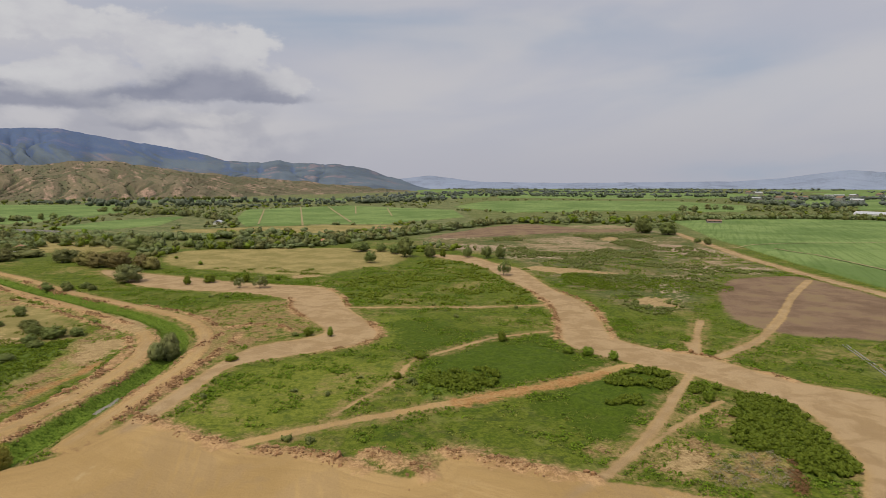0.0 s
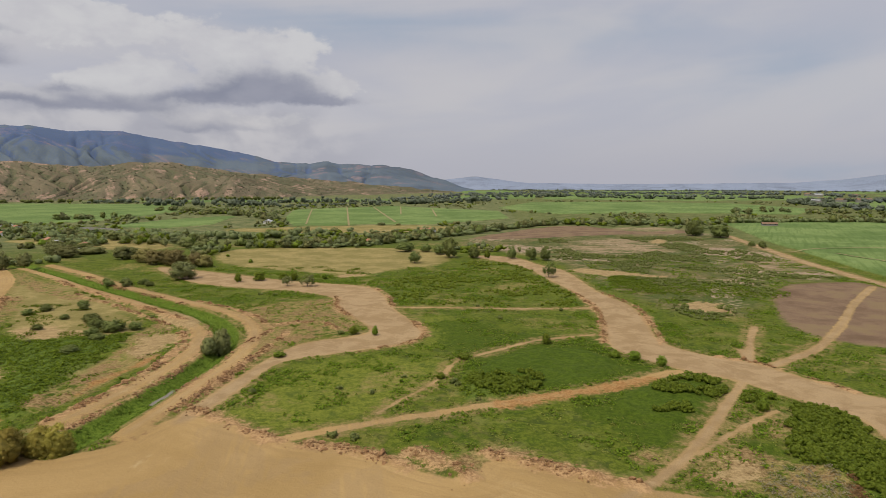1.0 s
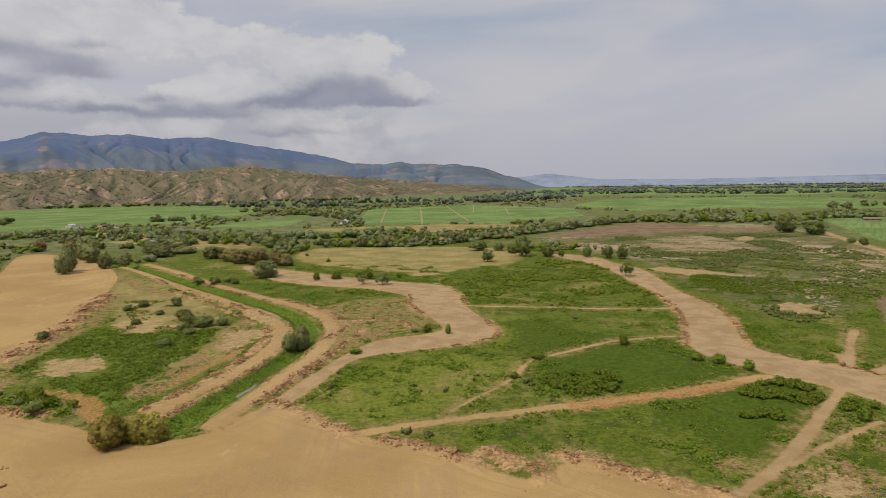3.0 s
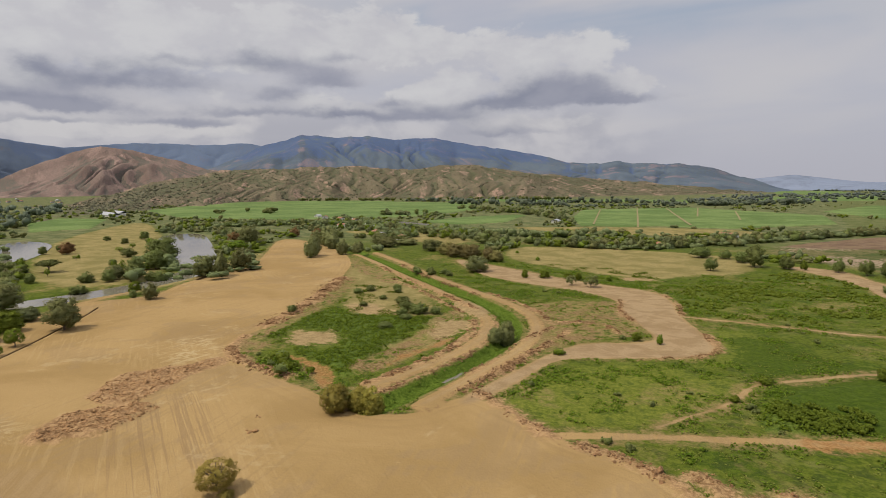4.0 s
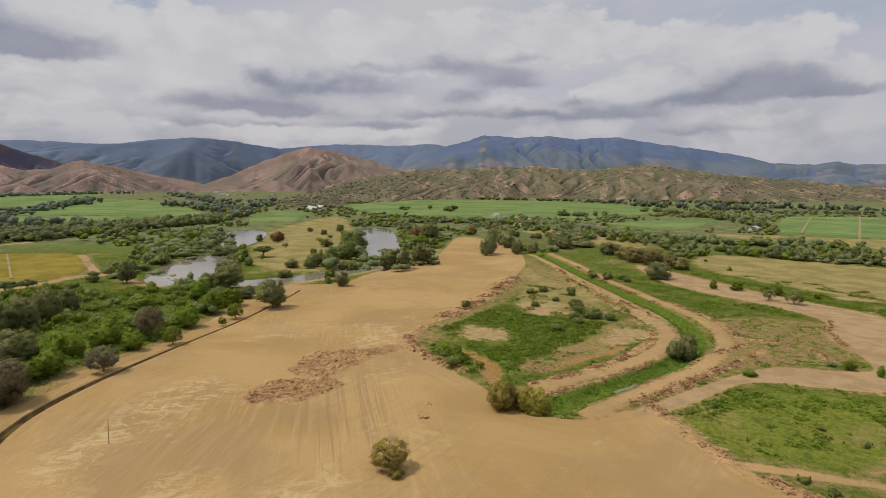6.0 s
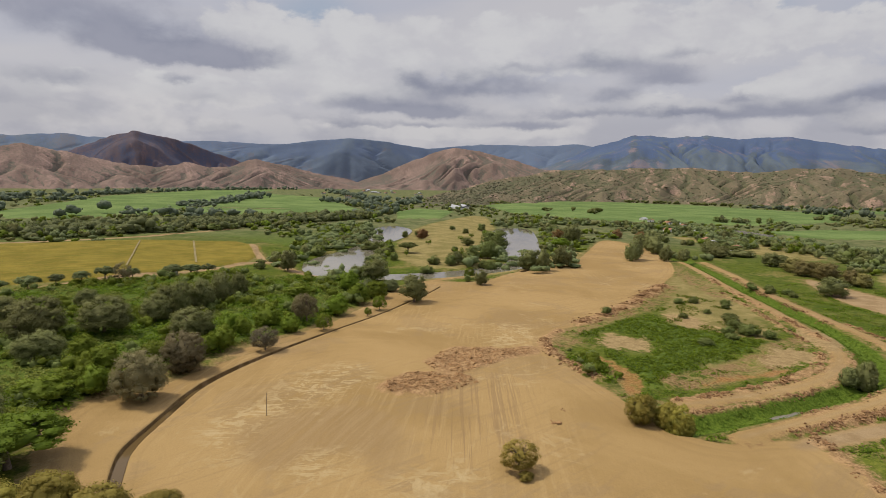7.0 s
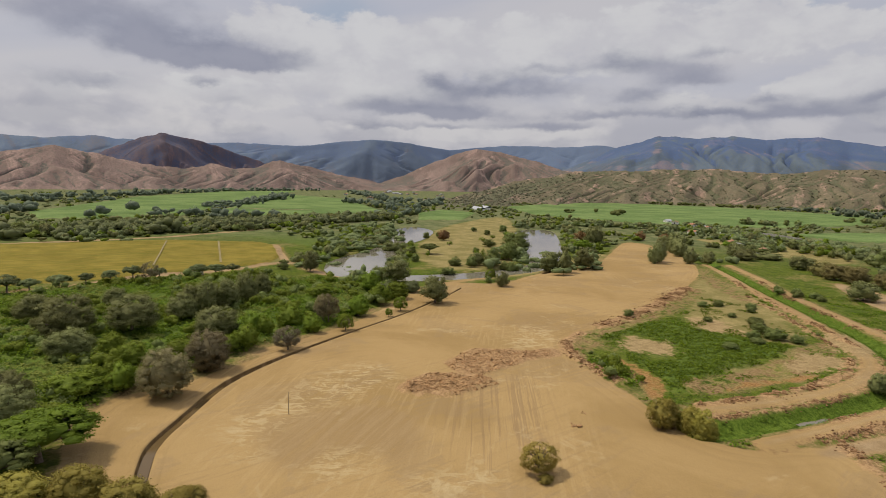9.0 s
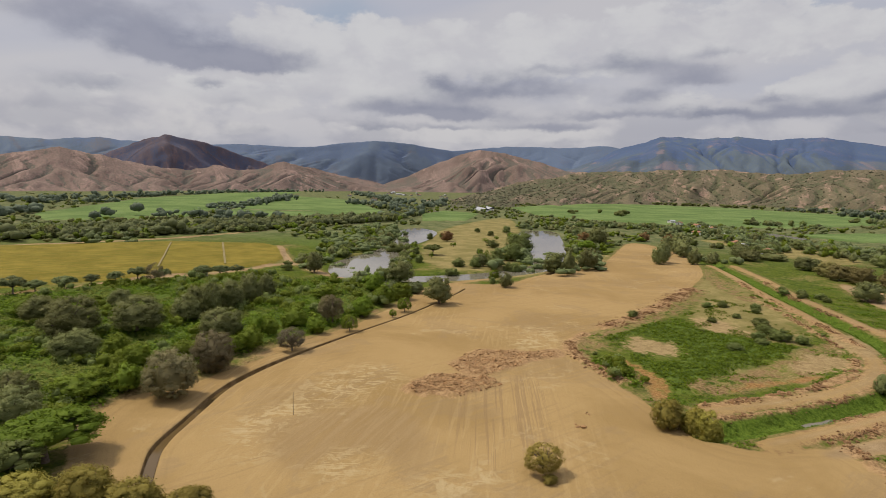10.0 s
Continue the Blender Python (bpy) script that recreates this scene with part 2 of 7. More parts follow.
    scrubland = n.mix(n.ramp(mid, 0.42, 0.6), n.mix(n.ramp(small, 0.42, 0.58), (0.070, 0.088, 0.034), (0.120, 0.140, 0.055)), (0.168, 0.172, 0.078))
    col = n.mix(n.math("MULTIPLY", n.attribute("outer"), n.ramp(n.attribute("dry"), 2.0, -4.0)), col, scrubland)
    # waste ground: brown-green scrub with bare drying mud flats
    flat_ = n.math("ADD", n.math("MULTIPLY", n.noise(p, 0.018, 7.0, 0.62, 0.7), 0.7), n.math("MULTIPLY", n.noise(p, 0.007, 3.0, 0.5), 0.3))
    mottle = n.mix(n.ramp(n.noise(p, 0.045, 7.0, 0.68, 0.5), 0.42, 0.60), n.mix(n.ramp(tuft, 0.4, 0.6), (0.046, 0.066, 0.018), (0.098, 0.118, 0.034)), n.mix(n.ramp(small, 0.4, 0.6), (0.12, 0.105, 0.044), (0.20, 0.165, 0.082)))
    mud = n.mix(n.ramp(small, 0.40, 0.62), (0.22, 0.160, 0.105), (0.36, 0.285, 0.20))
    mottle = n.mix(n.ramp(n.math("ADD", flat_, n.math("MULTIPLY", n.math("SUBTRACT", small, 0.5), 0.22)), 0.535, 0.57), mottle, mud)
    col = n.mix(inside("waste", 8.0, 2.0), col, mottle)
    dried = n.math("MULTIPLY", inside("mud", 9.0, 1.5), n.ramp(n.noise(n.stretch(p, (0.035, 0.09, 1), 12), 1.0, 6.0, 0.68, 0.8), 0.45, 0.53))
    col = n.mix(n.math("MULTIPLY", dried, 0.9), col, n.mix(n.ramp(small, 0.40, 0.62), (0.235, 0.172, 0.105), (0.345, 0.262, 0.170)))
    # trampled ground: straw, reddish soil and weeds mixed
    red = n.mix(n.ramp(fine, 0.38, 0.62), (0.14, 0.082, 0.040), (0.31, 0.21, 0.105))
    worn = n.mix(n.ramp(n.noise(p, 0.16, 6.0, 0.7, 0.5), 0.45, 0.58), n.mix(n.ramp(small, 0.45, 0.58), straw, meadow), red)
    col = n.mix(n.math("MULTIPLY", inside("worn", 1.5, 0.9), 0.9), col, worn)
    fringe = n.math("MULTIPLY", inside("earth", 1.5, 0.5, 2.2), n.ramp(small, 0.35, 0.6))
    col = n.mix(n.math("MULTIPLY", fringe, 0.8), col, n.mix(n.ramp(fine, 0.45, 0.6), straw, red))
    rows_ = n.noise(n.stretch(p, (0.35, 0.012, 1), 25), 1.0, 4.0, 0.6, 0.2)
    # cane green, paled a little to carry distance haze
    cane = n.mix(n.ramp(n.math("ADD", n.math("MULTIPLY", big, 0.7), n.math("MULTIPLY", mid, 0.3)), 0.42, 0.58), (0.110, 0.168, 0.052), (0.170, 0.235, 0.080))
    cane = n.mix(n.math("MULTIPLY", n.ramp(rows_, 0.45, 0.65), 0.45), cane, (0.062, 0.110, 0.024))
    col = n.mix(inside("cane", 1.2, 0.1), col, cane)
    furrow = n.noise(n.stretch(p, (0.012, 0.35, 1), 80), 1.0, 4.0, 0.6, 0.15)
    ripe = n.mix(n.ramp(n.math("ADD", n.math("MULTIPLY", mid, 0.5), n.math("MULTIPLY", fine, 0.5)), 0.42, 0.58), (0.165, 0.132, 0.022), (0.262, 0.200, 0.040))
    ripe = n.mix(n.math("MULTIPLY", n.ramp(furrow, 0.46, 0.62), 0.5), ripe, (0.115, 0.12, 0.016))
    col = n.mix(inside("ripe", 1.0, 0.1), col, ripe)
    soil = n.mix(n.ramp(n.math("ADD", n.math("MULTIPLY", mid, 0.5), n.math("MULTIPLY", grit, 0.5)), 0.42, 0.58), (0.135, 0.090, 0.058), (0.225, 0.155, 0.104))
    soil = n.mix(n.math("MULTIPLY", n.ramp(mid, 0.5, 0.62), 0.5), soil, (0.19, 0.145, 0.07))
    col = n.mix(inside("plough", 2.0, 0.8), col, soil)
    # bare graded earth: one even tan, worked over in places: a smoothed damp fan, pale scuffed clay, blade marks and ruts
    blade = n.noise(n.stretch(p, (0.8, 0.035, 1), -58), 1.0, 6.0, 0.65, 0.25)
    blade3 = n.noise(n.stretch(p, (0.9, 0.06, 1), -15), 1.0, 6.0, 0.65, 0.4)
    edge = n.make("ShaderNodeCombineXYZ")
    n.plug(edge.inputs[0], n.math("ADD", n.attribute("earth"), n.math("MULTIPLY", mid, 2.5)))
    n.plug(edge.inputs[1], n.math("MULTIPLY", big, 6.0))
    n.plug(edge.inputs[2], n.math("MULTIPLY", mid, 2.0))
    along = n.noise(edge.outputs[0], 0.75, 5.0, 0.65)
    earth = n.mix(n.ramp(n.noise(p, 0.022, 6.0, 0.62, 0.5), 0.38, 0.62), (0.308, 0.206, 0.087), (0.378, 0.258, 0.116))
    zone = n.noise(p, 0.016, 3.0, 0.5, 0.6)
    scrape = n.math("MULTIPLY", n.ramp(blade, 0.53, 0.60), n.ramp(zone, 0.46, 0.60))
    earth = n.mix(n.math("MULTIPLY", scrape, 0.26), earth, (0.47, 0.34, 0.17))
    smear = n.math("MULTIPLY", n.ramp(blade3, 0.52, 0.62), n.ramp(big, 0.46, 0.56))
    earth = n.mix(n.math("MULTIPLY", smear, 0.30), earth, (0.255, 0.172, 0.088))
    tracks = n.math("MULTIPLY", n.ramp(along, 0.46, 0.62), n.ramp(n.attribute("earth"), 12.0, 3.0))
    earth = n.mix(n.math("MULTIPLY", tracks, 0.42), earth, (0.265, 0.175, 0.080))
    damp = n.math("MULTIPLY", n.ramp(n.noise(p, 0.035, 7.0, 0.62, 0.8), 0.525, 0.56), n.ramp(blade3, 0.38, 0.5))
    earth = n.mix(n.math("MULTIPLY", damp, 0.32), earth, (0.268, 0.190, 0.108))
    drag = n.noise(n.stretch(p, (0.55, 0.03, 1), -47), 1.0, 6.0, 0.7, 0.15)
    fan = inside("fan", 3.0, 0.5)
    earth = n.mix(n.math("MULTIPLY", fan, n.ramp(drag, 0.36, 0.56, 0.5, 1.0)), earth, n.mix(n.ramp(drag, 0.42, 0.58), (0.275, 0.185, 0.088), (0.325, 0.225, 0.112)))
    crust = n.noise(p, 0.24, 7.0, 0.75, 1.2)
    hack = n.noise(n.stretch(p, (0.5, 0.16, 1), 20), 1.0, 6.0, 0.7, 0.8)
    scuff = n.math("MULTIPLY", inside("scuff", 5.0, 0.8), n.ramp(n.math("MAXIMUM", crust, hack), 0.535, 0.575))
    earth = n.mix(n.math("MULTIPLY", scuff, 0.75), earth, (0.47, 0.365, 0.200))
    rut = n.noise(n.stretch(p, (0.9, 0.012, 1), -61), 1.0, 5.0, 0.75, 0.05)
    ruts = n.math("MULTIPLY", inside("ruts", 6.0, 0.6), n.ramp(rut, 0.535, 0.565))
    earth = n.mix(n.math("MULTIPLY", ruts, 0.55), earth, (0.245, 0.162, 0.085))
    earth = n.mix(n.math("MULTIPLY", n.ramp(n.noise(p, 0.05, 8.0, 0.72, 0.9), 0.57, 0.62), n.math("MULTIPLY", n.ramp(small, 0.44, 0.54), 0.35)), earth, (0.48, 0.375, 0.21))
    earth = n.mix(n.math("MULTIPLY", n.ramp(grit, 0.5, 0.72), 0.22), earth, (0.25, 0.165, 0.075))
    earth = n.mix(n.math("MULTIPLY", n.ramp(n.attribute("bed"), -1.0, 2.0), 0.8), earth, n.mix(n.ramp(n.noise(p, 0.12, 6.0, 0.65, 0.5), 0.42, 0.58), (0.262, 0.184, 0.104), (0.345, 0.252, 0.150)))
    # the two roads on the canal's banks: clods pushed aside, wheel tracks, crumbled edges
    lump = n.ramp(n.noise(p, 0.55, 6.0, 0.72, 0.8), 0.50, 0.60)
    shoulder = n.math("MULTIPLY", n.ramp(n.attribute("bank"), 1.9, 0.6), n.ramp(n.attribute("bank"), -2.0, -0.4))
    earth = n.mix(n.math("MULTIPLY", n.math("MULTIPLY", shoulder, lump), 0.75), earth, (0.235, 0.140, 0.070))
    mask = inside("earth", 0.45, 0.22)
    col = n.mix(mask, col, earth)
    sandy = n.mix(n.ramp(n.math("ADD", n.math("MULTIPLY", fine, 0.5), n.math("MULTIPLY", small, 0.5)), 0.40, 0.60), (0.245, 0.170, 0.082), (0.370, 0.272, 0.140))
    col = n.mix(n.math("MULTIPLY", inside("sand", 1.2, 1.7), 0.95), col, sandy)
    rough = n.mix(n.ramp(n.math("ADD", n.math("MULTIPLY", small, 0.4), n.math("MULTIPLY", fine, 0.6)), 0.4, 0.6), (0.215, 0.122, 0.062), (0.42, 0.275, 0.142))
    col = n.mix(n.math("MULTIPLY", inside("rough", 1.0, 0.75), 0.92), col, rough)
    rust = n.mix(n.ramp(fine, 0.38, 0.62), (0.225, 0.105, 0.038), (0.375, 0.218, 0.088))
    col = n.mix(n.math("MULTIPLY", inside("rust", 1.0, 0.6), n.ramp(small, 0.38, 0.56, 0.35, 0.85)), col, rust)
    wet = n.mix(n.ramp(small, 0.4, 0.6), (0.140, 0.090, 0.038), (0.215, 0.145, 0.072))       # wet mud in the cut of the ditch
    col = n.mix(n.ramp(n.attribute("ditch"), -0.1, 0.12), col, wet)
    weed = n.mix(n.ramp(fine, 0.38, 0.62), (0.060, 0.102, 0.012), (0.125, 0.178, 0.024))
    col = n.mix(inside("reed", 0.6, 0.25), col, weed)
    col = n.mix(n.ramp(grit, 0.35, 0.7, 0.0, 0.35), col, n.mix(1.0, col, (0.45, 0.45, 0.42), "MULTIPLY"))
    n.plug(b.inputs["Base Color"], col)
    h = n.math("ADD", n.math("MULTIPLY", small, 0.5), n.math("ADD", n.math("MULTIPLY", fine, 0.35), n.math("MULTIPLY", grit, 0.05)))
    h = n.math("ADD", h, n.math("MULTIPLY", n.math("ADD", n.math("MULTIPLY", blade, 0.4), along), n.math("MULTIPLY", mask, 0.22)))
    bumped(n, b, h, 0.8, 0.6)
    return m


def water_material(name, color, ripple):
    m, n, b = material(name, 0.06, 0.5)
    b.inputs["IOR"].default_value = 1.33
    p = place(n)
    n.plug(b.inputs["Base Color"], n.mix(n.noise(p, 0.05), color, [c * 1.25 for c in color]))
    bumped(n, b, n.noise(p, 0.9, 4.0), ripple, 0.05)
    return m


def hill_material(name, grass, scrub, bare, share, size=1.0, streak=0.35, shade_above=0.0, relief_share=1.0):
    """A slope: dry grass on the spurs, scrub in the gullies (also painted relief shade) and in clumps, bare reddish
    scars. share: how much of it scrub covers, 0 to 1.
    """
    m, n, b = material(name, 0.95, 0.04)
    p = place(n)
    run = n.make("ShaderNodeCombineXYZ")
    n.plug(run.inputs[0], n.attribute("along"))
    n.plug(run.inputs[1], n.math("MULTIPLY", n.attribute("down"), streak))
    run = run.outputs[0]
    a, c, d, f = n.noise(p, 0.0016 * size, 6.0, 0.6, 0.4), n.noise(run, 0.007 * size, 6.0, 0.65, 0.5), n.noise(run, 0.03 * size, 5.0, 0.65), n.noise(p, 0.13, 3.0, 0.7)
    gully = n.attribute("gully")
    col = n.mix(n.ramp(c, 0.4, 0.6), grass, [g * 0.72 for g in grass])
    scar = n.math("MULTIPLY", n.ramp(n.noise(run, 0.011 * size, 7.0, 0.68, 0.6), 0.53, 0.60), n.ramp(gully, 0.8, 0.35))
    col = n.mix(n.math("MULTIPLY", scar, 0.9), col, bare)
    wood = n.math("ADD", n.math("MULTIPLY", n.math("SUBTRACT", a, 0.5), 1.8), n.math("MULTIPLY", n.math("SUBTRACT", c, 0.5), 1.2))
    wood = n.math("ADD", wood, n.math("MULTIPLY", n.math("SUBTRACT", d, 0.5), 1.1))
    # scrub gathers in gullies; its dark tone also stands in for relief shade
    wood = n.math("ADD", wood, n.math("MULTIPLY", n.math("SUBTRACT", gully, 0.5), 1.9 * relief_share))
    # the slope's bluish tone thickens above this height: painted cloud shade and haze
    if shade_above:
        parts_ = n.make("ShaderNodeSeparateXYZ")
        n.plug(parts_.inputs[0], p)
        wood = n.math("ADD", wood, n.ramp(parts_.outputs[2], shade_above * 0.55, shade_above * 1.2, -0.35, 0.35))
    cover = n.ramp(wood, 0.38 - share, 0.66 - share)
    dots = n.ramp(f, 0.44, 0.58)
    col = n.mix(n.math("MULTIPLY", cover, n.math("ADD", 0.5, n.math("MULTIPLY", dots, 0.5))), col, scrub)
    col = n.mix(n.math("MULTIPLY", dots, 0.45), col, scrub)
    n.plug(b.inputs["Base Color"], col)
    bumped(n, b, n.math("ADD", d, n.math("MULTIPLY", f, 0.5)), 0.7, 9.0 * relief_share)
    return m


TERRAIN = terrain_material()
# murky water, its base raised to stand in for reflected sky
POND = water_material("pond_water", (0.165, 0.150, 0.118), 0.08)
DITCH = water_material("ditch_water", (0.10, 0.066, 0.028), 0.05)
BARK = plain("bark", (0.16, 0.125, 0.095), 0.9, 0.35, 3.0)
LEAF_GREY = foliage("grey_green_leaves", (0.174, 0.185, 0.070), (0.275, 0.282, 0.112))
LEAF_OLIVE = foliage("olive_leaves", (0.248, 0.215, 0.044), (0.407, 0.342, 0.082))
LEAF_PALE = foliage("yellowish_leaves", (0.292, 0.233, 0.050), (0.475, 0.380, 0.100))
LEAF_DARK = foliage("dark_green_leaves", (0.137, 0.169, 0.049), (0.230, 0.260, 0.081))
LEAF_GREEN = foliage("green_leaves", (0.125, 0.180, 0.017), (0.237, 0.299, 0.036))
LEAF_BROWN = foliage("brown_leaves", (0.212, 0.182, 0.090), (0.318, 0.278, 0.150))
LEAF_RUST = foliage("rust_leaves", (0.180, 0.095, 0.042), (0.320, 0.190, 0.085))
WEED = foliage("weed_leaves", (0.064, 0.108, 0.008), (0.182, 0.246, 0.020), 0.6)
WEED_CANAL = foliage("canal_grass_blades", (0.066, 0.112, 0.010), (0.150, 0.205, 0.024), 0.4)
DEAD_WEED = foliage("dead_weed_leaves", (0.150, 0.078, 0.036), (0.310, 0.190, 0.090), 0.6)
WEED_LIGHT = foliage("light_weed_leaves", (0.105, 0.145, 0.026), (0.270, 0.290, 0.060), 0.6)
CLOD_DARK = plain("turned_earth", (0.225, 0.130, 0.064), 0.95, 0.5, 0.8)
CLOD = plain("earth_clod", (0.31, 0.185, 0.088), 0.95, 0.5, 0.8)
WOOD_POST = plain("weathered_wood", (0.2, 0.15, 0.1), 0.9, 0.3, 6.0)
WHITEWASH = plain("whitewash", (0.72, 0.70, 0.66), 0.85, 0.12, 1.5)
ROOF_OLD = plain("old_clay_roof", (0.20, 0.125, 0.085), 0.9, 0.3, 1.5)
ROOF_CLAY = plain("clay_roof", (0.30, 0.155, 0.095), 0.85, 0.3, 1.5)
ROOF_METAL = plain("metal_roof", (0.36, 0.37, 0.39), 0.45, 0.15, 1.0, 0.5)
CONCRETE = plain("concrete", (0.42, 0.40, 0.37), 0.9, 0.2, 1.0)
DARK_PANE = plain("dark_opening", (0.04, 0.04, 0.045), 0.5, 0.2, 1.0)
# lighter and duller than LEAF_DARK: slight middle-distance haze in the leaf colour
LEAF_MID = foliage("dull_green_leaves", (0.152, 0.181, 0.078), (0.233, 0.263, 0.112))
DEAD = foliage("dead_twigs", (0.185, 0.162, 0.098), (0.335, 0.298, 0.192))
# far trees: leaves paled and blued, haze put into their colour
LEAF_FAR_HAZED = foliage("far_leaves_hazed", (0.125, 0.156, 0.106), (0.185, 0.218, 0.148))
LEAF_BUSH = foliage("bush_leaves", (0.094, 0.139, 0.012), (0.188, 0.242, 0.027))
# trees near the horizon: stronger painted haze, greyer and bluer leaves
LEAF_HORIZON_HAZED = foliage("horizon_leaves_hazed", (0.150, 0.182, 0.160), (0.205, 0.238, 0.212))
LEAF_HEDGE = foliage("reddish_brown_leaves", (0.208, 0.178, 0.066), (0.300, 0.258, 0.102))
GREY_LINING = plain("old_concrete", (0.24, 0.23, 0.21), 0.9, 0.25, 1.0)
LANE_DIRT = plain("lane_dirt", (0.23, 0.19, 0.095), 0.95, 0.3, 0.3)


# ---- the plan (metres; the camera hovers above the origin) ----
def rounded(points, closed=True, times=2):
    """Corners cut twice, as worn edges are."""
    p = np.array(points, float)
    for _ in range(times):
        q = np.roll(p, -1, 0) if closed else p[1:]
        a = p if closed else p[:-1]
        cut = np.empty((2 * len(a), 2))
        cut[0::2], cut[1::2] = a * 0.75 + q * 0.25, a * 0.25 + q * 0.75
        p = cut if closed else np.vstack([p[:1], cut, p[-1:]])
    return p


def far_from_line(P, line, closed=False):
    """Distance of each point from a line of corners."""
    line = np.asarray(line, float)
    ends = np.roll(line, -1, 0) if closed else line[1:]
    best = np.full(len(P), 1e12)
    for a, b in zip(line, ends):
        d = b - a
        t = np.clip(((P - a) @ d) / max(d @ d, 1e-9), 0, 1)
        off = P - a - t[:, None] * d
        np.minimum(best, (off * off).sum(1), out=best)
    return np.sqrt(best)


def within(P, shape):
    """Metres inside the edge of a closed shape; outside it is negative."""
    inside = np.zeros(len(P), bool)
    x, y = P[:, 0], P[:, 1]
    for (xa, ya), (xb, yb) in zip(shape, np.roll(shape, -1, 0)):
        if ya != yb:
            inside ^= ((ya > y) != (yb > y)) & (x < (xb - xa) * (y - ya) / (yb - ya) + xa)
    d = far_from_line(P, shape, True)
    return np.where(inside, d, -d)


EDGE = 25.0


def field_of(P, shape=None, line=None, half=0.0):
    """within() or the band round a line, worked out only near it."""
    shape = np.asarray(shape if line is None else line, float)
    near = ((P > shape.min(0) - EDGE - half) & (P < shape.max(0) + EDGE + half)).all(1)
    f = np.full(len(P), -EDGE)
    if near.any():
        q = P[near]
        f[near] = within(q, shape) if line is None else half - far_from_line(q, shape)
    return np.clip(f, -EDGE, EDGE)


CLEARING = rounded([(-100.3, -18.5), (-110.7, -16.5), (-124.6, -18.3), (-135.9, -16.3), (-148.1, -9.5), (-148.7, 3), (-162.2, 17.5), (-172.1, 33), (-189.9, 55.4),
                    (-214.1, 78.7), (-244.9, 106.8), (-263.9, 133.2), (-249.4, 153.8), (-274.2, 189.3), (-281.2, 228.8), (-307, 265.8), (-369.6, 331.8), (-419.8, 390),
                    (-363.7, 378.6), (-284.2, 325.1), (-243.3, 284.9), (-211.3, 237.4), (-184.7, 195.1), (-168.8, 161.5), (-161.3, 141.1), (-156.8, 127.8), (-149, 115.5),
                    (-130.6, 105.3), (-110.1, 103.2), (-95.6, 100), (-85.3, 96.9), (-73.1, 99.9), (-70.1, 107.8), (-67.2, 118.8), (-52.7, 114.3), (-41.4, 107.8)] +
                   [(-35.3, 104.6), (-28.2, 104.6), (-19.3, 102.6), (-14.2, 97.6), (-3.2, 93.7), (-0.2, 102.8), (5.8, 101.9), (14.9, 98), (25, 94), (33.1, 92),
                    (39.1, 89), (49.2, 87.1), (90.9, 59.9), (80, -60), (-40, -80)])
BED_WEST = rounded([(-211.6, 347.8), (-139.9, 311.3), (-84.7, 285.7), (-61.7, 283.5), (-47.6, 264.3), (-39.5, 233.7), (-27.4, 208.5), (-20.3, 191.2), (-24.3, 178.8),
                    (-38.4, 169.4), (-49.4, 163.1), (-57.6, 157), (-59.7, 147.1), (-59.9, 134.2), (-61, 124.5), (-63, 112.7), (-68.1, 112.8), (-65, 141.3),
                    (-63.8, 157.1), (-59.5, 178.1), (-42.4, 185.6), (-39.4, 194.9), (-49.4, 211), (-60.5, 228.1), (-66.6, 251.5), (-89.9, 265.1), (-122.5, 272), (-155.6, 286.4)])
BED_EAST = rounded([(-17.5, 406.9), (17.3, 405.3), (32.6, 359.7), (43.9, 344.3), (47.9, 311.1), (50.8, 269.4), (60, 242.6), (56.8, 207.3), (53.6, 184.5), (65.9, 170.4),
                    (75.1, 165.4), (87.3, 142.9), (105.7, 129.8), (142.7, 91.1), (90.9, 54.8), (62.4, 80.1), (67.6, 90.3), (72.7, 96.5), (74.8, 103.7), (77.9, 117.1), (79, 128.4), (69.8, 137.5),
                    (63.7, 149.7), (50.5, 158.7), (39.3, 170.9), (36.3, 184.2), (44.6, 231.8), (38.6, 276.4), (29.4, 314.6), (25.4, 344.8), (5.9, 381.7)])
TRACKS = {  # name: half width, line, what it is
    "dirt_track_1": (1.5, [(-40.4, 107.8), (-22.3, 117.8), (-5.2, 126.2), (14.9, 135.6), (30.1, 143), (50.5, 156.7)], "rust-brown earth track across green weeds"),
    "dirt_track_2": (1.3, [(19.9, 88.9), (33.1, 101.2), (46.3, 120.8), (61.7, 145.6), (72, 160.1), (76.1, 178.8)], "tan earth track worn through the weeds"),
    "dirt_track_3": (0.6, [(39.1, 107.4), (51.4, 119.8), (63.6, 130.2)], "pale gravelly side track in the weeds"),
    "dirt_track_4": (1.7, [(73, 159.2), (86.4, 170.7), (99.9, 181.4), (126, 215.2), (150.3, 251.4), (186.6, 296.8)], "straight tan track towards the ploughed field"),
    "dirt_track_5": (1.3, [(72, 164.3), (84.4, 192.4), (92.8, 208.2)], "narrow tan track beside the graded bed"),
}
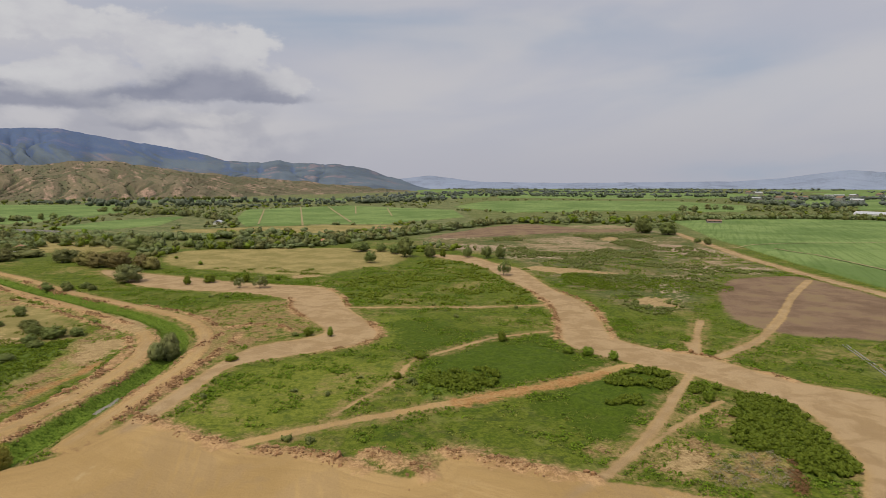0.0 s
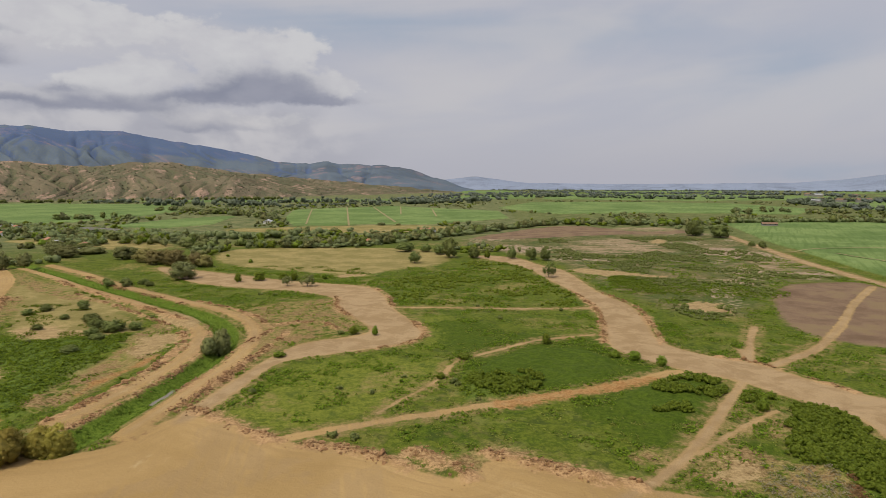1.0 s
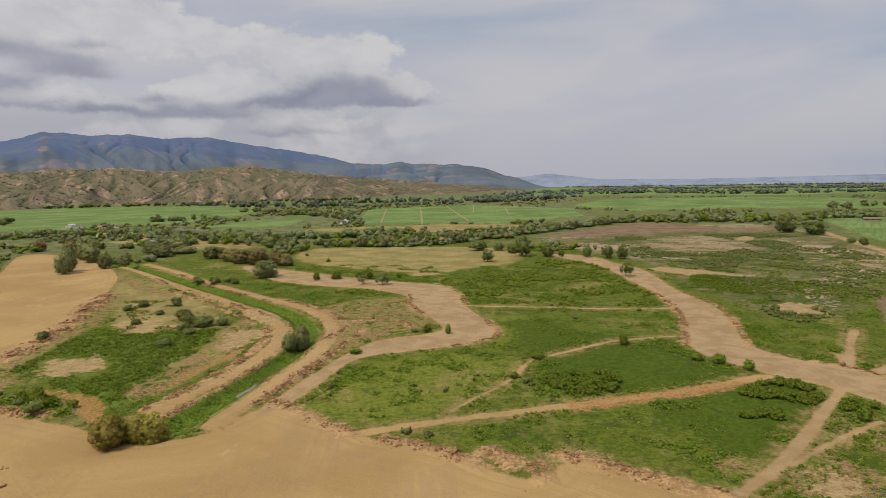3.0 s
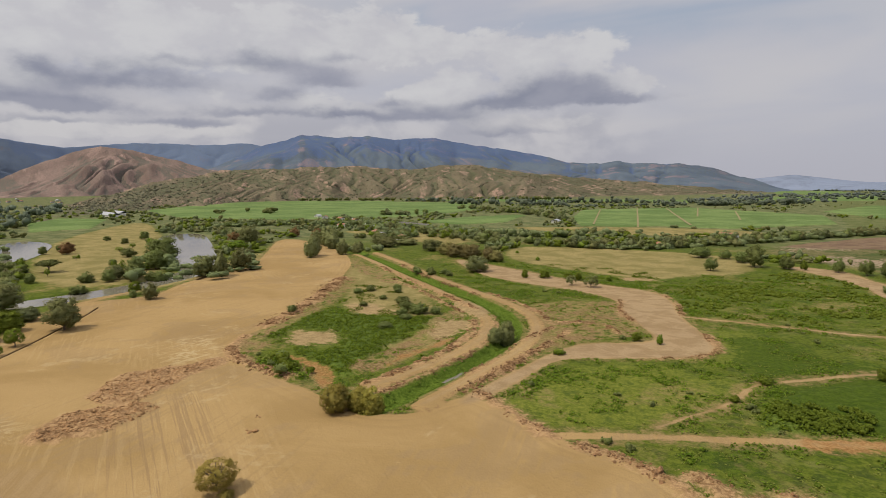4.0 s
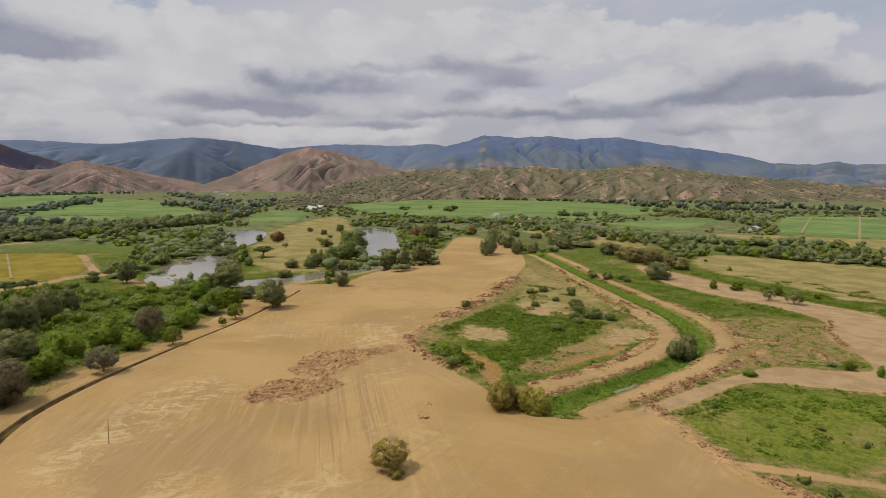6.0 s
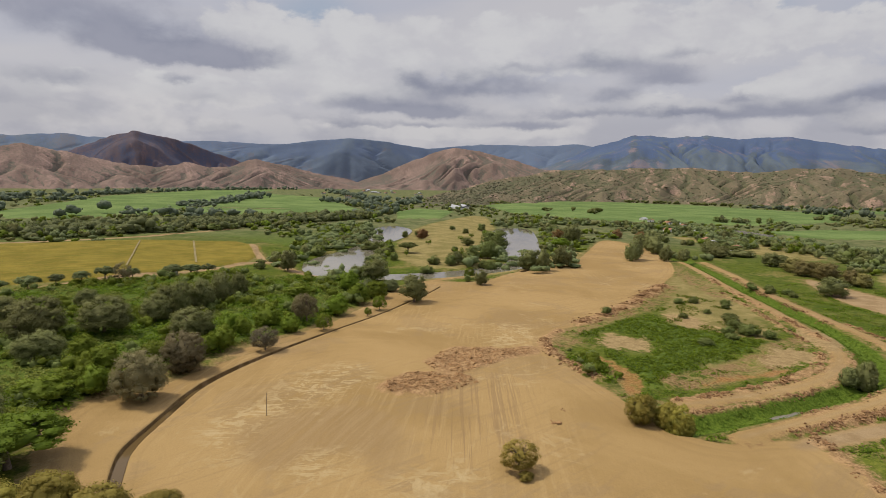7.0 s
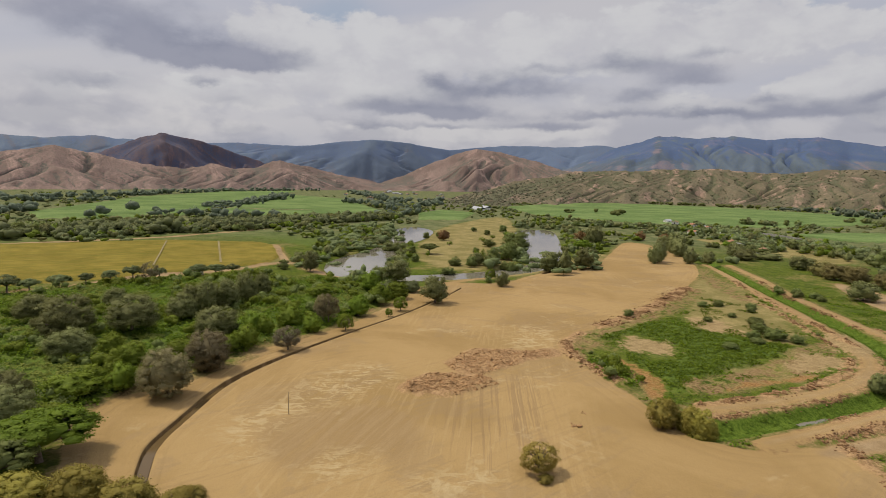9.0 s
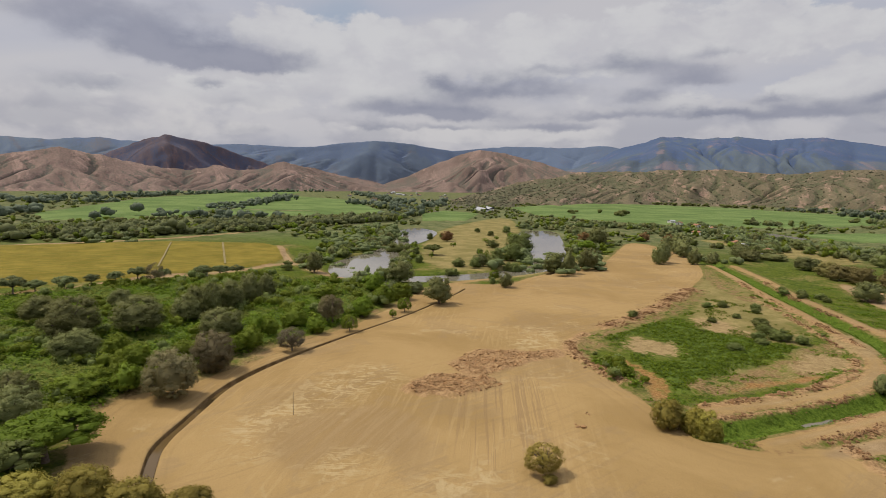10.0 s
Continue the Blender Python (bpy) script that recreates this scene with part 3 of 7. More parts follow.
TRACKS.update({
    "footpath_1": (1.0, [(-38.5, 232.8), (2.8, 232.8), (26.2, 234.5), (46.6, 237.1)], "thin straight pale path across the weeds"),
    "footpath_2": (0.55, [(-24.3, 121.8), (-19.3, 132.1), (-12.3, 145.4), (-10.3, 158.7), (-7.3, 164.8)], "faint winding footpath in the grass"),
    "footpath_3": (0.9, [(-3.2, 167), (10.9, 181.6), (17, 186.9), (34.3, 193.4)], "worn pale footpath in dark weeds"),
    "farm_road": (3.6, [(228.8, 578.9), (202.8, 406.3), (195.4, 317.4), (195.7, 256.9), (198.2, 195.9)], "dusty farm road along a green cane field"),
    "canal_bank_1": (2.6, [(-273.3, 323.5), (-247.7, 306.3), (-183.9, 256.6), (-141, 227.1), (-104.5, 198.1), (-89.9, 174.9), (-85.8, 153), (-86.7, 130), (-89.5, 109)], "bare earth road on the canal bank"),
})
TRACKS.update({
    "canal_bank_2": (2.6, [(-266.8, 337.2), (-217.8, 303), (-171.3, 265.1), (-127.4, 235.6), (-95.7, 214.6), (-78.1, 191.3), (-71.1, 162.3), (-71.3, 131.8), (-72.1, 106.8)], "bare earth bank along the grassy canal"),
    "dirt_road_1": (3.0, [(-285.1, -96.7), (-290.7, -50.8), (-306.5, -31.8), (-321, -9.1), (-331.8, 34.1), (-358.7, 62.7), (-343.2, 73.4), (-321.8, 72.8), (-294.3, 81)], "pale farm road between fields and scrub"),
    "dirt_road_2": (2.5, [(-449.9, 76), (-433, 74.5), (-384.9, 68.9), (-351.6, 66.6)], "pale dirt road branching towards the river"),
    "dirt_road_3": (3.5, [(-492.5, -105.6), (-513.4, -14.4), (-552, 45.9), (-587.8, 89.3)], "dusty road behind the ripe field"),
    "towpath": (2.2, [(-169.9, 24.3), (-193.9, 61.2), (-221.7, 86.4), (-257.2, 116.3), (-268.1, 147.8), (-284.3, 191.9)], "pale path on top of the ditch bank"),
})
SAND = [rounded(s) for s in (
    [(47, 348.7), (66.6, 346.3), (87.2, 328.2), (100.7, 325.6), (94.4, 313.8), (77.8, 315.2), (61.3, 322.1), (50, 331)],
    [(135.7, 510.9), (156.2, 548.9), (157, 515.5), (140.8, 495.8)],
    [(79.5, 241.1), (85.8, 254.8), (100.2, 247.9), (89.9, 243.5), (95, 231.1), (85.7, 232.9)],
    [(-17.6, 544.2), (83.9, 716.1), (126.4, 687), (157.9, 612.6), (223.2, 660.8), (198.6, 598.7), (122.4, 587.8), (61.1, 552.5), (-7.3, 521.9)],
    [(-142, 133), (-151, 142), (-141, 147), (-130, 146), (-124, 138), (-129, 133), (-137, 129)],)]
SAND += [rounded(s) for s in (
    [(-112.7, 179.5), (-102.4, 186.2), (-98.3, 177.1), (-98.2, 161.2), (-106.4, 161.3)],
    [(-112.8, 216.2), (-128.5, 216.8), (-119.1, 201.6), (-100.3, 186.1), (-99.2, 193)],
    [(-164.7, 182.6), (-154.3, 192.4), (-133.4, 186.9), (-143.7, 174.1)],
    [(41.2, 102.3), (47.3, 103.4), (45.2, 99.3), (41.2, 96.2), (39.1, 97.2)],
    [(-85.8, 312.4), (-70.8, 321.3), (-62.7, 311.2), (-78.7, 304.4)],)]
MUD = [rounded(s) for s in ([(53.4, 433.4), (74.6, 520.3), (125.4, 560.9), (135.5, 497.7), (148, 465.1), (116, 427.9), (84.5, 409.4)], [(131.7, 692.8), (230, 683.6), (200.9, 602.2), (163.1, 610.2)], [(128, 343.5), (155.6, 374.3), (198.5, 413.6), (193.7, 360), (179.7, 345.4)])]
CANAL = rounded([(-282, 338.2), (-270.1, 328.5), (-226.3, 297.3), (-174.4, 259.2), (-132.7, 230.9), (-105.4, 211), (-89.7, 191.6), (-80.5, 171.5), (-78.5, 153.7), (-78.5, 128.9), (-80.3, 108.9), (-81.3, 99.9)], False)
STREAM = [(0.55, [(-78.9, 126.9), (-78.5, 131.9), (-78, 136.9)]), (0.5, [(-77.4, 140.8), (-77.1, 144.8), (-77, 148.7)]), (0.8, [(-80.7, 167.1), (-79.6, 169.5), (-78.3, 171.4)])]
DITCH_LINE = rounded([(-83.5, -6), (-96.8, -5), (-107.3, -4), (-116.7, -2.9), (-128.2, 2.9), (-146.2, 11.7), (-159.7, 24.3), (-172.5, 39.8), (-186.4, 58.4), (-203.2, 81.8), (-232.6, 115.1), (-246.7, 128.9)], False)
DITCH_FAR = rounded([(-273.6, 195.1), (-280.6, 209.2), (-286.2, 227.7), (-297.9, 246.8)], False)
POND_WEST = rounded([(-334, 84), (-361.5, 96.8), (-386.3, 118.2), (-422, 149.7), (-470, 175.7), (-570.9, 215.5), (-616, 256.2), (-553.9, 256.2), (-476.3, 210.9), (-436, 176.6),
                     (-387.9, 150.2), (-342.4, 127.4), (-290.4, 108.4), (-285.9, 96.8), (-301.1, 79.9)])
POND_EAST = rounded([(-557.1, 347.5), (-547.6, 400.2), (-408.9, 306.5), (-311.3, 235.7), (-290.8, 209.7), (-316, 209.7)])
CHANNEL = rounded([(-286.2, 100.7), (-281, 124.6), (-281.1, 153.3), (-286.4, 183.5), (-304, 216.8)], False)
CANE = {
    "cane_field_1": [(290.6, 744.7), (380.8, 769.1), (473, 771.9), (576.3, 722.1), (620.4, 621.6), (420, 240), (204.9, 232.9), (205.4, 269.9), (214.9, 350), (239.9, 523.2)],
    "cane_field_2": [(-358.3, 1071.8), (-199.6, 1265), (21.2, 1045), (31.5, 844), (-62.1, 714.9), (-153.4, 697.1), (-223.7, 668.9), (-285.5, 811.1)],
    "cane_field_3": [(21.4, 1194.8), (110.4, 1539.5), (328.6, 1602.6), (589.6, 1484.6), (628.7, 1192.2), (489.7, 971), (306.5, 1021.1), (106.7, 963.8)],
    "cane_field_4": [(-962.3, 1159.1), (-833.4, 1197.8), (-736.5, 1212.6), (-623.2, 963.6), (-649.8, 836.2), (-686.6, 831.3)],
    "cane_field_5": [(-434.4, 641.4), (-431.9, 769.3), (-381.1, 870.2), (-331.5, 688.9), (-356.6, 623.3)],
    "cane_field_6": [(-803.7, 67.5), (-967.1, 87.6), (-1765.2, 340.9), (-1447.8, 421.6), (-847.3, 311.6), (-807.4, 222.2)],
}
CANE.update({
    "cane_field_7": [(-855, -146.3), (-1445.5, -46.1), (-2029.5, 178.6), (-2340.7, 487.4), (-965.6, 64.5), (-792.7, 19.6), (-734.5, -50.9), (-744.2, -117.5)],
    "cane_field_8": [(-1077.4, 664.4), (-1438.9, 1156.4), (-1125.7, 1366.3), (-718.1, 1313.7), (-539.3, 998.7), (-512.3, 739.8), (-619.8, 596.6), (-802.3, 547.2)],
    "cane_field_9": [(-844.2, 360.2), (-945.1, 445.8), (-859.8, 468.8), (-696.3, 359.9), (-697.4, 297.9)],
    "cane_field_10": [(169.4, 1868.5), (585.9, 1739.9), (921.4, 1799.8), (1371.7, 2376.9), (623, 2937.9), (301.5, 2904.5)],
    "cane_field_11": [(-1001.8, 1465), (-516, 1544), (-234.9, 1607.1), (-321.6, 1883.4), (-856.9, 1669.5)],
    "cane_field_13": [(-163.5, 1882.2), (146.9, 1927.5), (263.7, 2824.8), (-68.9, 2629.4)],
})
CANE.update({
    "cane_field_14": [(1434.7, 1939.6), (2185, 1877.9), (2621.4, 2503.8), (1870.8, 2815.3), (1496.5, 2439.6)],
    "cane_field_15": [(435, 3191.6), (1308.9, 3201.5), (1620.5, 3689.5), (311.9, 4062.5)],
    "cane_field_16": [(1683.2, 3064.8), (2683.6, 2691.4), (3369.8, 3380.2), (2119.8, 3753)],
    "cane_field_17": [(-115.5, 2902), (180.8, 3043.5), (149.6, 4125), (-182.3, 4036.5)],
    "cane_field_18": [(1184, 4188.5), (2306.7, 4065.8), (2493.3, 4878.4), (1246.1, 5126)],
    "cane_field_12": [(708.7, 1031.5), (1060.9, 945.1), (1364.4, 1368), (1107.6, 1728), (754.9, 1538.2)],
})
RIPE = np.array([(-507.5, -234.5), (-483.8, -102), (-492.8, 1.7), (-465.3, 68.4), (-426.4, 78.3), (-379, 67.1), (-352.9, 55.3), (-321.8, -1.8), (-311.2, -53.1), (-295.3, -130.5), (-340, -300)], float)
PLOUGH = rounded([(145.5, 299.7), (165.6, 307.8), (188.9, 311.8), (189.6, 276.9), (190.3, 246.2), (186.9, 224), (148.6, 176.1), (139.2, 182.1), (125.8, 185), (114.4, 188.9), (108.2, 196.1), (106.2, 215.7), (122.2, 261.1)])
DRY = [rounded(s) for s in (
    [(-205.7, 431.2), (-132.5, 453.2), (-63.2, 450.8), (-19.5, 413), (-29.6, 358.3), (-53.8, 339.5), (-67.8, 313.2), (-106.1, 326), (-166.2, 347)],
    [(-605.8, 287), (-814.6, 499.7), (-501.3, 327.4), (-313.1, 205.3), (-286.6, 162.8), (-326.1, 137), (-448.4, 191.6)],
    [(-233.6, 267.3), (-220.9, 279.9), (-161.8, 236.9), (-126.3, 201.8), (-114.8, 181.5), (-141.7, 178), (-155.2, 174.3), (-191.1, 218.5)],
    [(-446.7, 489.8), (-335.6, 512.1), (-259.9, 476.8), (-239.2, 406.2), (-346.9, 442.6)], [(-223.7, 668.9), (-62.1, 714.9), (-20.8, 632), (-152.3, 569.5), (-311.6, 608.3)],
    [(-285.9, 96.8), (-258.3, 148.6), (-277.4, 192.5), (-287.4, 246.7), (-314.8, 278.4), (-347.5, 300), (-309.2, 224.4), (-286.5, 146.5)], [(-120.8, 149.6), (-97.2, 166.2), (-92, 151.1), (-107.3, 136.3)])]
LUSH = [rounded(s) for s in (
    [(-285.3, -105.3), (-298.9, -52.4), (-308.1, -22.7), (-315.5, 40.7), (-286.1, 77.3), (-259.4, 109.3), (-216.6, 76.6), (-192.2, 49.4), (-166.6, 11.7), (-150, -7.5), (-129.2, -21.1), (-102, -24.3), (-82.9, -30.3), (-150, -120)],
    [(65.7, 132.3), (77.9, 123.2), (71.7, 96.5), (61.5, 94.4), (53.4, 105.5)],
    [(-134, 126), (-122, 125), (-121, 136), (-131, 148), (-144, 149), (-154, 145), (-142, 129), (-154, 132), (-162, 141), (-168, 159), (-156, 169), (-124, 181), (-115, 186), (-107, 175), (-116, 157), (-107, 156), (-111, 143), (-105, 131), (-97, 118), (-100, 112), (-110, 117), (-124, 120)],
    [(-133, 111), (-127, 117), (-112, 114), (-106, 106), (-115, 104), (-125, 106)],)]
LUSH += [rounded(s) for s in (
    [(-8.2, 128.2), (13.9, 140.7), (30.1, 148.1), (38.3, 159.6), (28.1, 177.8), (7.9, 173.3), (-6.2, 150.6)],
    [(42.2, 118.7), (56.5, 141.4), (46.4, 151.5), (30.1, 136.9), (26, 124.6)],
    [(-568.4, -110.4), (-595.2, 89.1), (-705.9, 267.7), (-543.1, 183.5), (-397, 103.5), (-497.5, 82.4), (-545.2, 2.8), (-505.5, -113.1)],
    [(61.1, 267.7), (61.3, 328.3), (102.7, 308.8), (144.3, 278.7), (123.2, 257)],)]
WORN = [rounded(s) for s in (
    [(-145, 111), (-160, 131), (-165, 142), (-151, 130), (-140, 126), (-137, 114), (-124, 107), (-131, 106)],
    [(-93.3, 232.5), (-66.6, 253.6), (-50.5, 215), (-42.4, 197.8), (-62.6, 176.1), (-67, 150.3), (-67.2, 122.7), (-74.4, 125.9), (-74.3, 160.4), (-81.2, 195.3), (-98.9, 216.7)],
    [(-114.9, 203.4), (-100.4, 173.2), (-94, 151.2), (-94.7, 113.1), (-106.1, 119.2), (-106.3, 151.3), (-121.1, 191.7)],
    [(-273.4, 319.5), (-247.6, 298.2), (-185.9, 249.5), (-154.5, 228.6), (-196.5, 243.9), (-233.7, 273.4)],
    [(-214.5, 240.5), (-185.8, 198.2), (-168.7, 162.4), (-153.6, 123.7), (-146.3, 119.6), (-159.3, 162.3), (-175.2, 198), (-201.8, 242.1)],
    [(-134, 121.5), (-121.6, 118.4), (-110.2, 114.2), (-99.8, 107.1), (-96.7, 102), (-103.9, 105.1), (-114.3, 111.2), (-125.7, 116.4)],)]
WORN += [rounded(s) for s in (
    [(-145.2, 8.8), (-154.6, 12.7), (-166.8, 36), (-192, 61.2), (-215.3, 84.5), (-253.7, 117.5), (-253.1, 109.5), (-217.4, 74.6), (-188.4, 45.6), (-169.2, 10.8), (-151.8, -8.5), (-134.8, -18.2), (-114.4, -16.5)],
    [(34.1, 100.2), (46.3, 112.6), (52.4, 108.6), (56.4, 98.4), (50.3, 92.2), (40.1, 92.1)],
    [(24, 104.2), (30, 110.3), (34.1, 106.3), (28, 100.1)],
    [(57.5, 121.9), (62.6, 125.1), (61.6, 118.9), (58.5, 114.8), (55.4, 115.8)],
    [(48.3, 103.4), (56.4, 104.5), (61.5, 100.5), (60.5, 95.4), (54.3, 91.2), (47.2, 90.1), (44.2, 94.2)],
    [(-10.2, 99.7), (1.8, 108), (11.9, 104), (-2.2, 95.7)],)]
CARPET = [rounded(s) for s in (
    [(-20.4, 218.8), (1.8, 200.9), (17, 188.9), (38.3, 186.3), (46.4, 159.7), (46.4, 153.5), (26.1, 144), (12.9, 139.7), (2.8, 143.6), (-6.2, 157.7), (-16.3, 181)],
    [(24, 137.8), (50.5, 153.6), (62.7, 147.7), (48.3, 123.9), (36.1, 109.4), (29, 107.3), (24, 117.4), (16.9, 128.5)],
    [(31, 99.1), (39.2, 106.4), (46.2, 104.4), (51.3, 94.3), (42.2, 91.1)], [(44.3, 113.6), (52.4, 116.7), (56.4, 110.7), (53.4, 105.5), (44.2, 106.4)])]
HEAPS = [rounded(s) for s in (
    [(-129, 50.1), (-134, 56), (-137, 63), (-134.4, 68), (-131.1, 73.2), (-125.9, 76.4), (-122.9, 74.4), (-121.4, 68.3), (-118.9, 60.2), (-122.4, 53.1)],
    [(-144, 71.9), (-150.1, 78.9), (-153.7, 86), (-148.8, 90.3), (-148.6, 95.6), (-144.4, 97.8), (-145.3, 106.2), (-140.7, 108.3), (-136.4, 104.2), (-138.6, 96.9), (-134.8, 88.7), (-129.9, 78.4), (-130.1, 72.2), (-137.3, 69)])]
WASTE = rounded([(49, 338.2), (63.2, 267.7), (76.3, 219.2), (102.2, 230.2), (121.2, 269.5), (144.5, 305), (193.2, 316.1), (200.8, 406.5), (226.6, 578.7), (201.2, 626.5), (62.6, 649.4), (-30.9, 513.8), (-10.4, 451.6), (40.9, 411.6)])
FRESH = [rounded(s) for s in ([(-117, 153), (-111, 171), (-109, 195), (-102, 185), (-97, 157), (-104, 148)], [(-58.9, 120.4), (-55.7, 137), (-51.4, 154), (-37.4, 166.4), (-23.3, 161.5), (-7.2, 160.8), (-13.3, 148.4), (-19.3, 133.1), (-27.3, 119.8), (-39.3, 111.7), (-52.7, 115.2)], [(-31.4, 217.5), (-10.3, 218), (-7.2, 185.3), (-16.3, 172.9), (-24.3, 169.6), (-17.3, 185.1)])]
FAN = rounded([(-117.3, 14.6), (-121.5, 26.4), (-123, 41.2), (-113.7, 48.2), (-101.1, 46.4), (-92.2, 36.4), (-99.8, 33.4), (-100.6, 26.4), (-95.6, 18.5), (-103.1, 15.6)])
SCUFF = [rounded(s) for s in ([(-120, 9.7), (-128.7, 15.6), (-130.9, 25.4), (-146.4, 37.1), (-152.6, 51.8), (-137.7, 56), (-127.8, 42.2), (-123.5, 27.3), (-115.5, 15.6), (-104.1, 15.6), (-105.9, 10.7)],
                              [(-100.5, 22.5), (-102.6, 31.4), (-96, 34.4), (-91, 26.5), (-92.7, 20.5)], [(-88.3, 35.4), (-86, 51.5), (-78.2, 49.6), (-80.5, 34.5)], [(-150, 92.4), (-176.6, 112.5), (-163.4, 123.6), (-142.7, 109.3)])]
RUTS = rounded([(-132.4, 66.1), (-128.5, 90.9), (-105.3, 78.8), (-86.7, 62.7), (-83.9, 48.5), (-97.3, 46.4)])
RED_MUD = rounded([(-95, 117), (-103, 133), (-101, 147), (-99, 166), (-95, 167), (-92, 150), (-95, 128), (-91, 115)])
RUST_CUT = rounded([(-135, 121), (-124, 120), (-110, 117), (-102, 111), (-99, 104), (-104, 106), (-114, 114), (-127, 117)])
WINDROWS = [  # half width, line: turned earth pushed up along the graded edges
    (1.5, [(-68.2, 122.8), (-58.9, 117.5), (-52.7, 113.3), (-41.4, 106.8)]),
    (1.6, [(-35.3, 105.6), (-28.2, 104.6), (-19.2, 101.6), (-14.2, 97.6)]),
    (2.2, [(-14.2, 103.7), (-8.2, 99.7), (-3.2, 94.7)]),
    (1.5, [(-0.2, 103.9), (5.8, 101.9), (14.9, 98), (25, 94)]),
    (1.0, [(-27.4, 208.5), (-19.3, 191.2), (-24.3, 177.8), (-38.3, 168.3)]),
    (1.0, [(-49.4, 211), (-60.5, 228.1), (-66.6, 251.5)]),
    (0.9, [(-61.7, 283.5), (-46.6, 264.4), (-38.5, 233.8)]),
    (0.9, [(36.3, 184.2), (44.6, 231.8), (38.6, 276.4)]),
    (0.9, [(51.9, 269.5), (61, 242.7), (57.8, 207.4), (54.7, 184.5)]),
    (0.8, [(65.9, 171.4), (76.1, 165.4), (88.3, 142.9)]),
    (1.1, [(-69.2, 118.8), (-67.1, 140.4), (-68, 160.2)]),
    (1.2, [(-92.6, 111.1), (-90.8, 131.1), (-91, 153.1), (-96.2, 173.1)])]
WINDROWS += [
    (1.0, [(-112.9, 196.5), (-146.1, 222.3), (-185.9, 249.5)]),
    (3.2, [(-161.3, 141.1), (-169.8, 161.5), (-185.8, 195.2), (-211.3, 237.4)]),
    (1.6, [(-156.8, 127.8), (-149, 114.4), (-130.7, 107.3), (-112.1, 105.2)]),
    (1.0, [(-75.9, 200.3), (-60.4, 205.6), (-52.4, 195.6)]),
    (1.2, [(-67.7, 190.2), (-66.9, 162.2), (-67.7, 131.6)]),
    (1.0, [(-73.9, 191.2), (-75.3, 165.4), (-74.9, 131.9)]),
    (0.9, [(-82.7, 152.9), (-82.6, 130), (-85.4, 109)]),
    (1.1, [(-123.1, 238.4), (-91.4, 217.5), (-74.9, 194.3)]),
    (0.9, [(-100.2, 197.9), (-86.2, 174.7), (-82.7, 154.8)]),
    (1.3, [(-92.6, 111.1), (-89.7, 129.1), (-89.9, 151.1), (-94.1, 173), (-106.6, 193.2)]),
    (1.0, [(-123.2, 229.5), (-170.3, 260.2), (-212.5, 294.8)]),
    (1.0, [(-110.8, 203.3), (-142, 225.3), (-180.8, 252.5), (-228.4, 288.4)])]


def noise2(P, size, octaves=4, seed=0):
    """Smooth random relief, 0 to 1, with lumps of that size."""
    total, weight, amount = np.zeros(len(P)), 0.0, 1.0
    for o in range(octaves):
        q = P / size * 2**o + seed * 17.31 + o * 5.7
        i = np.floor(q).astype(np.int64)
        f = q - i
        f = f * f * (3 - 2 * f)

        def corner(a, b):
            h = ((i[:, 0] + a) * 374761393 + (i[:, 1] + b) * 668265263 + seed * 97) & 0xFFFFFFFF
            h = ((h ^ (h >> 13)) * 1274126177) & 0xFFFFFFFF
            return ((h ^ (h >> 16)) & 0xFFFF) / 65535.0

        low = corner(0, 0) * (1 - f[:, 0]) + corner(1, 0) * f[:, 0]
        high = corner(0, 1) * (1 - f[:, 0]) + corner(1, 1) * f[:, 0]
        total += amount * (low * (1 - f[:, 1]) + high * f[:, 1])
        weight += amount
        amount *= 0.5
    return total / weight


def smooth(v, a, b):
    t = np.clip((v - a) / (b - a), 0, 1)
    return t * t * (3 - 2 * t)


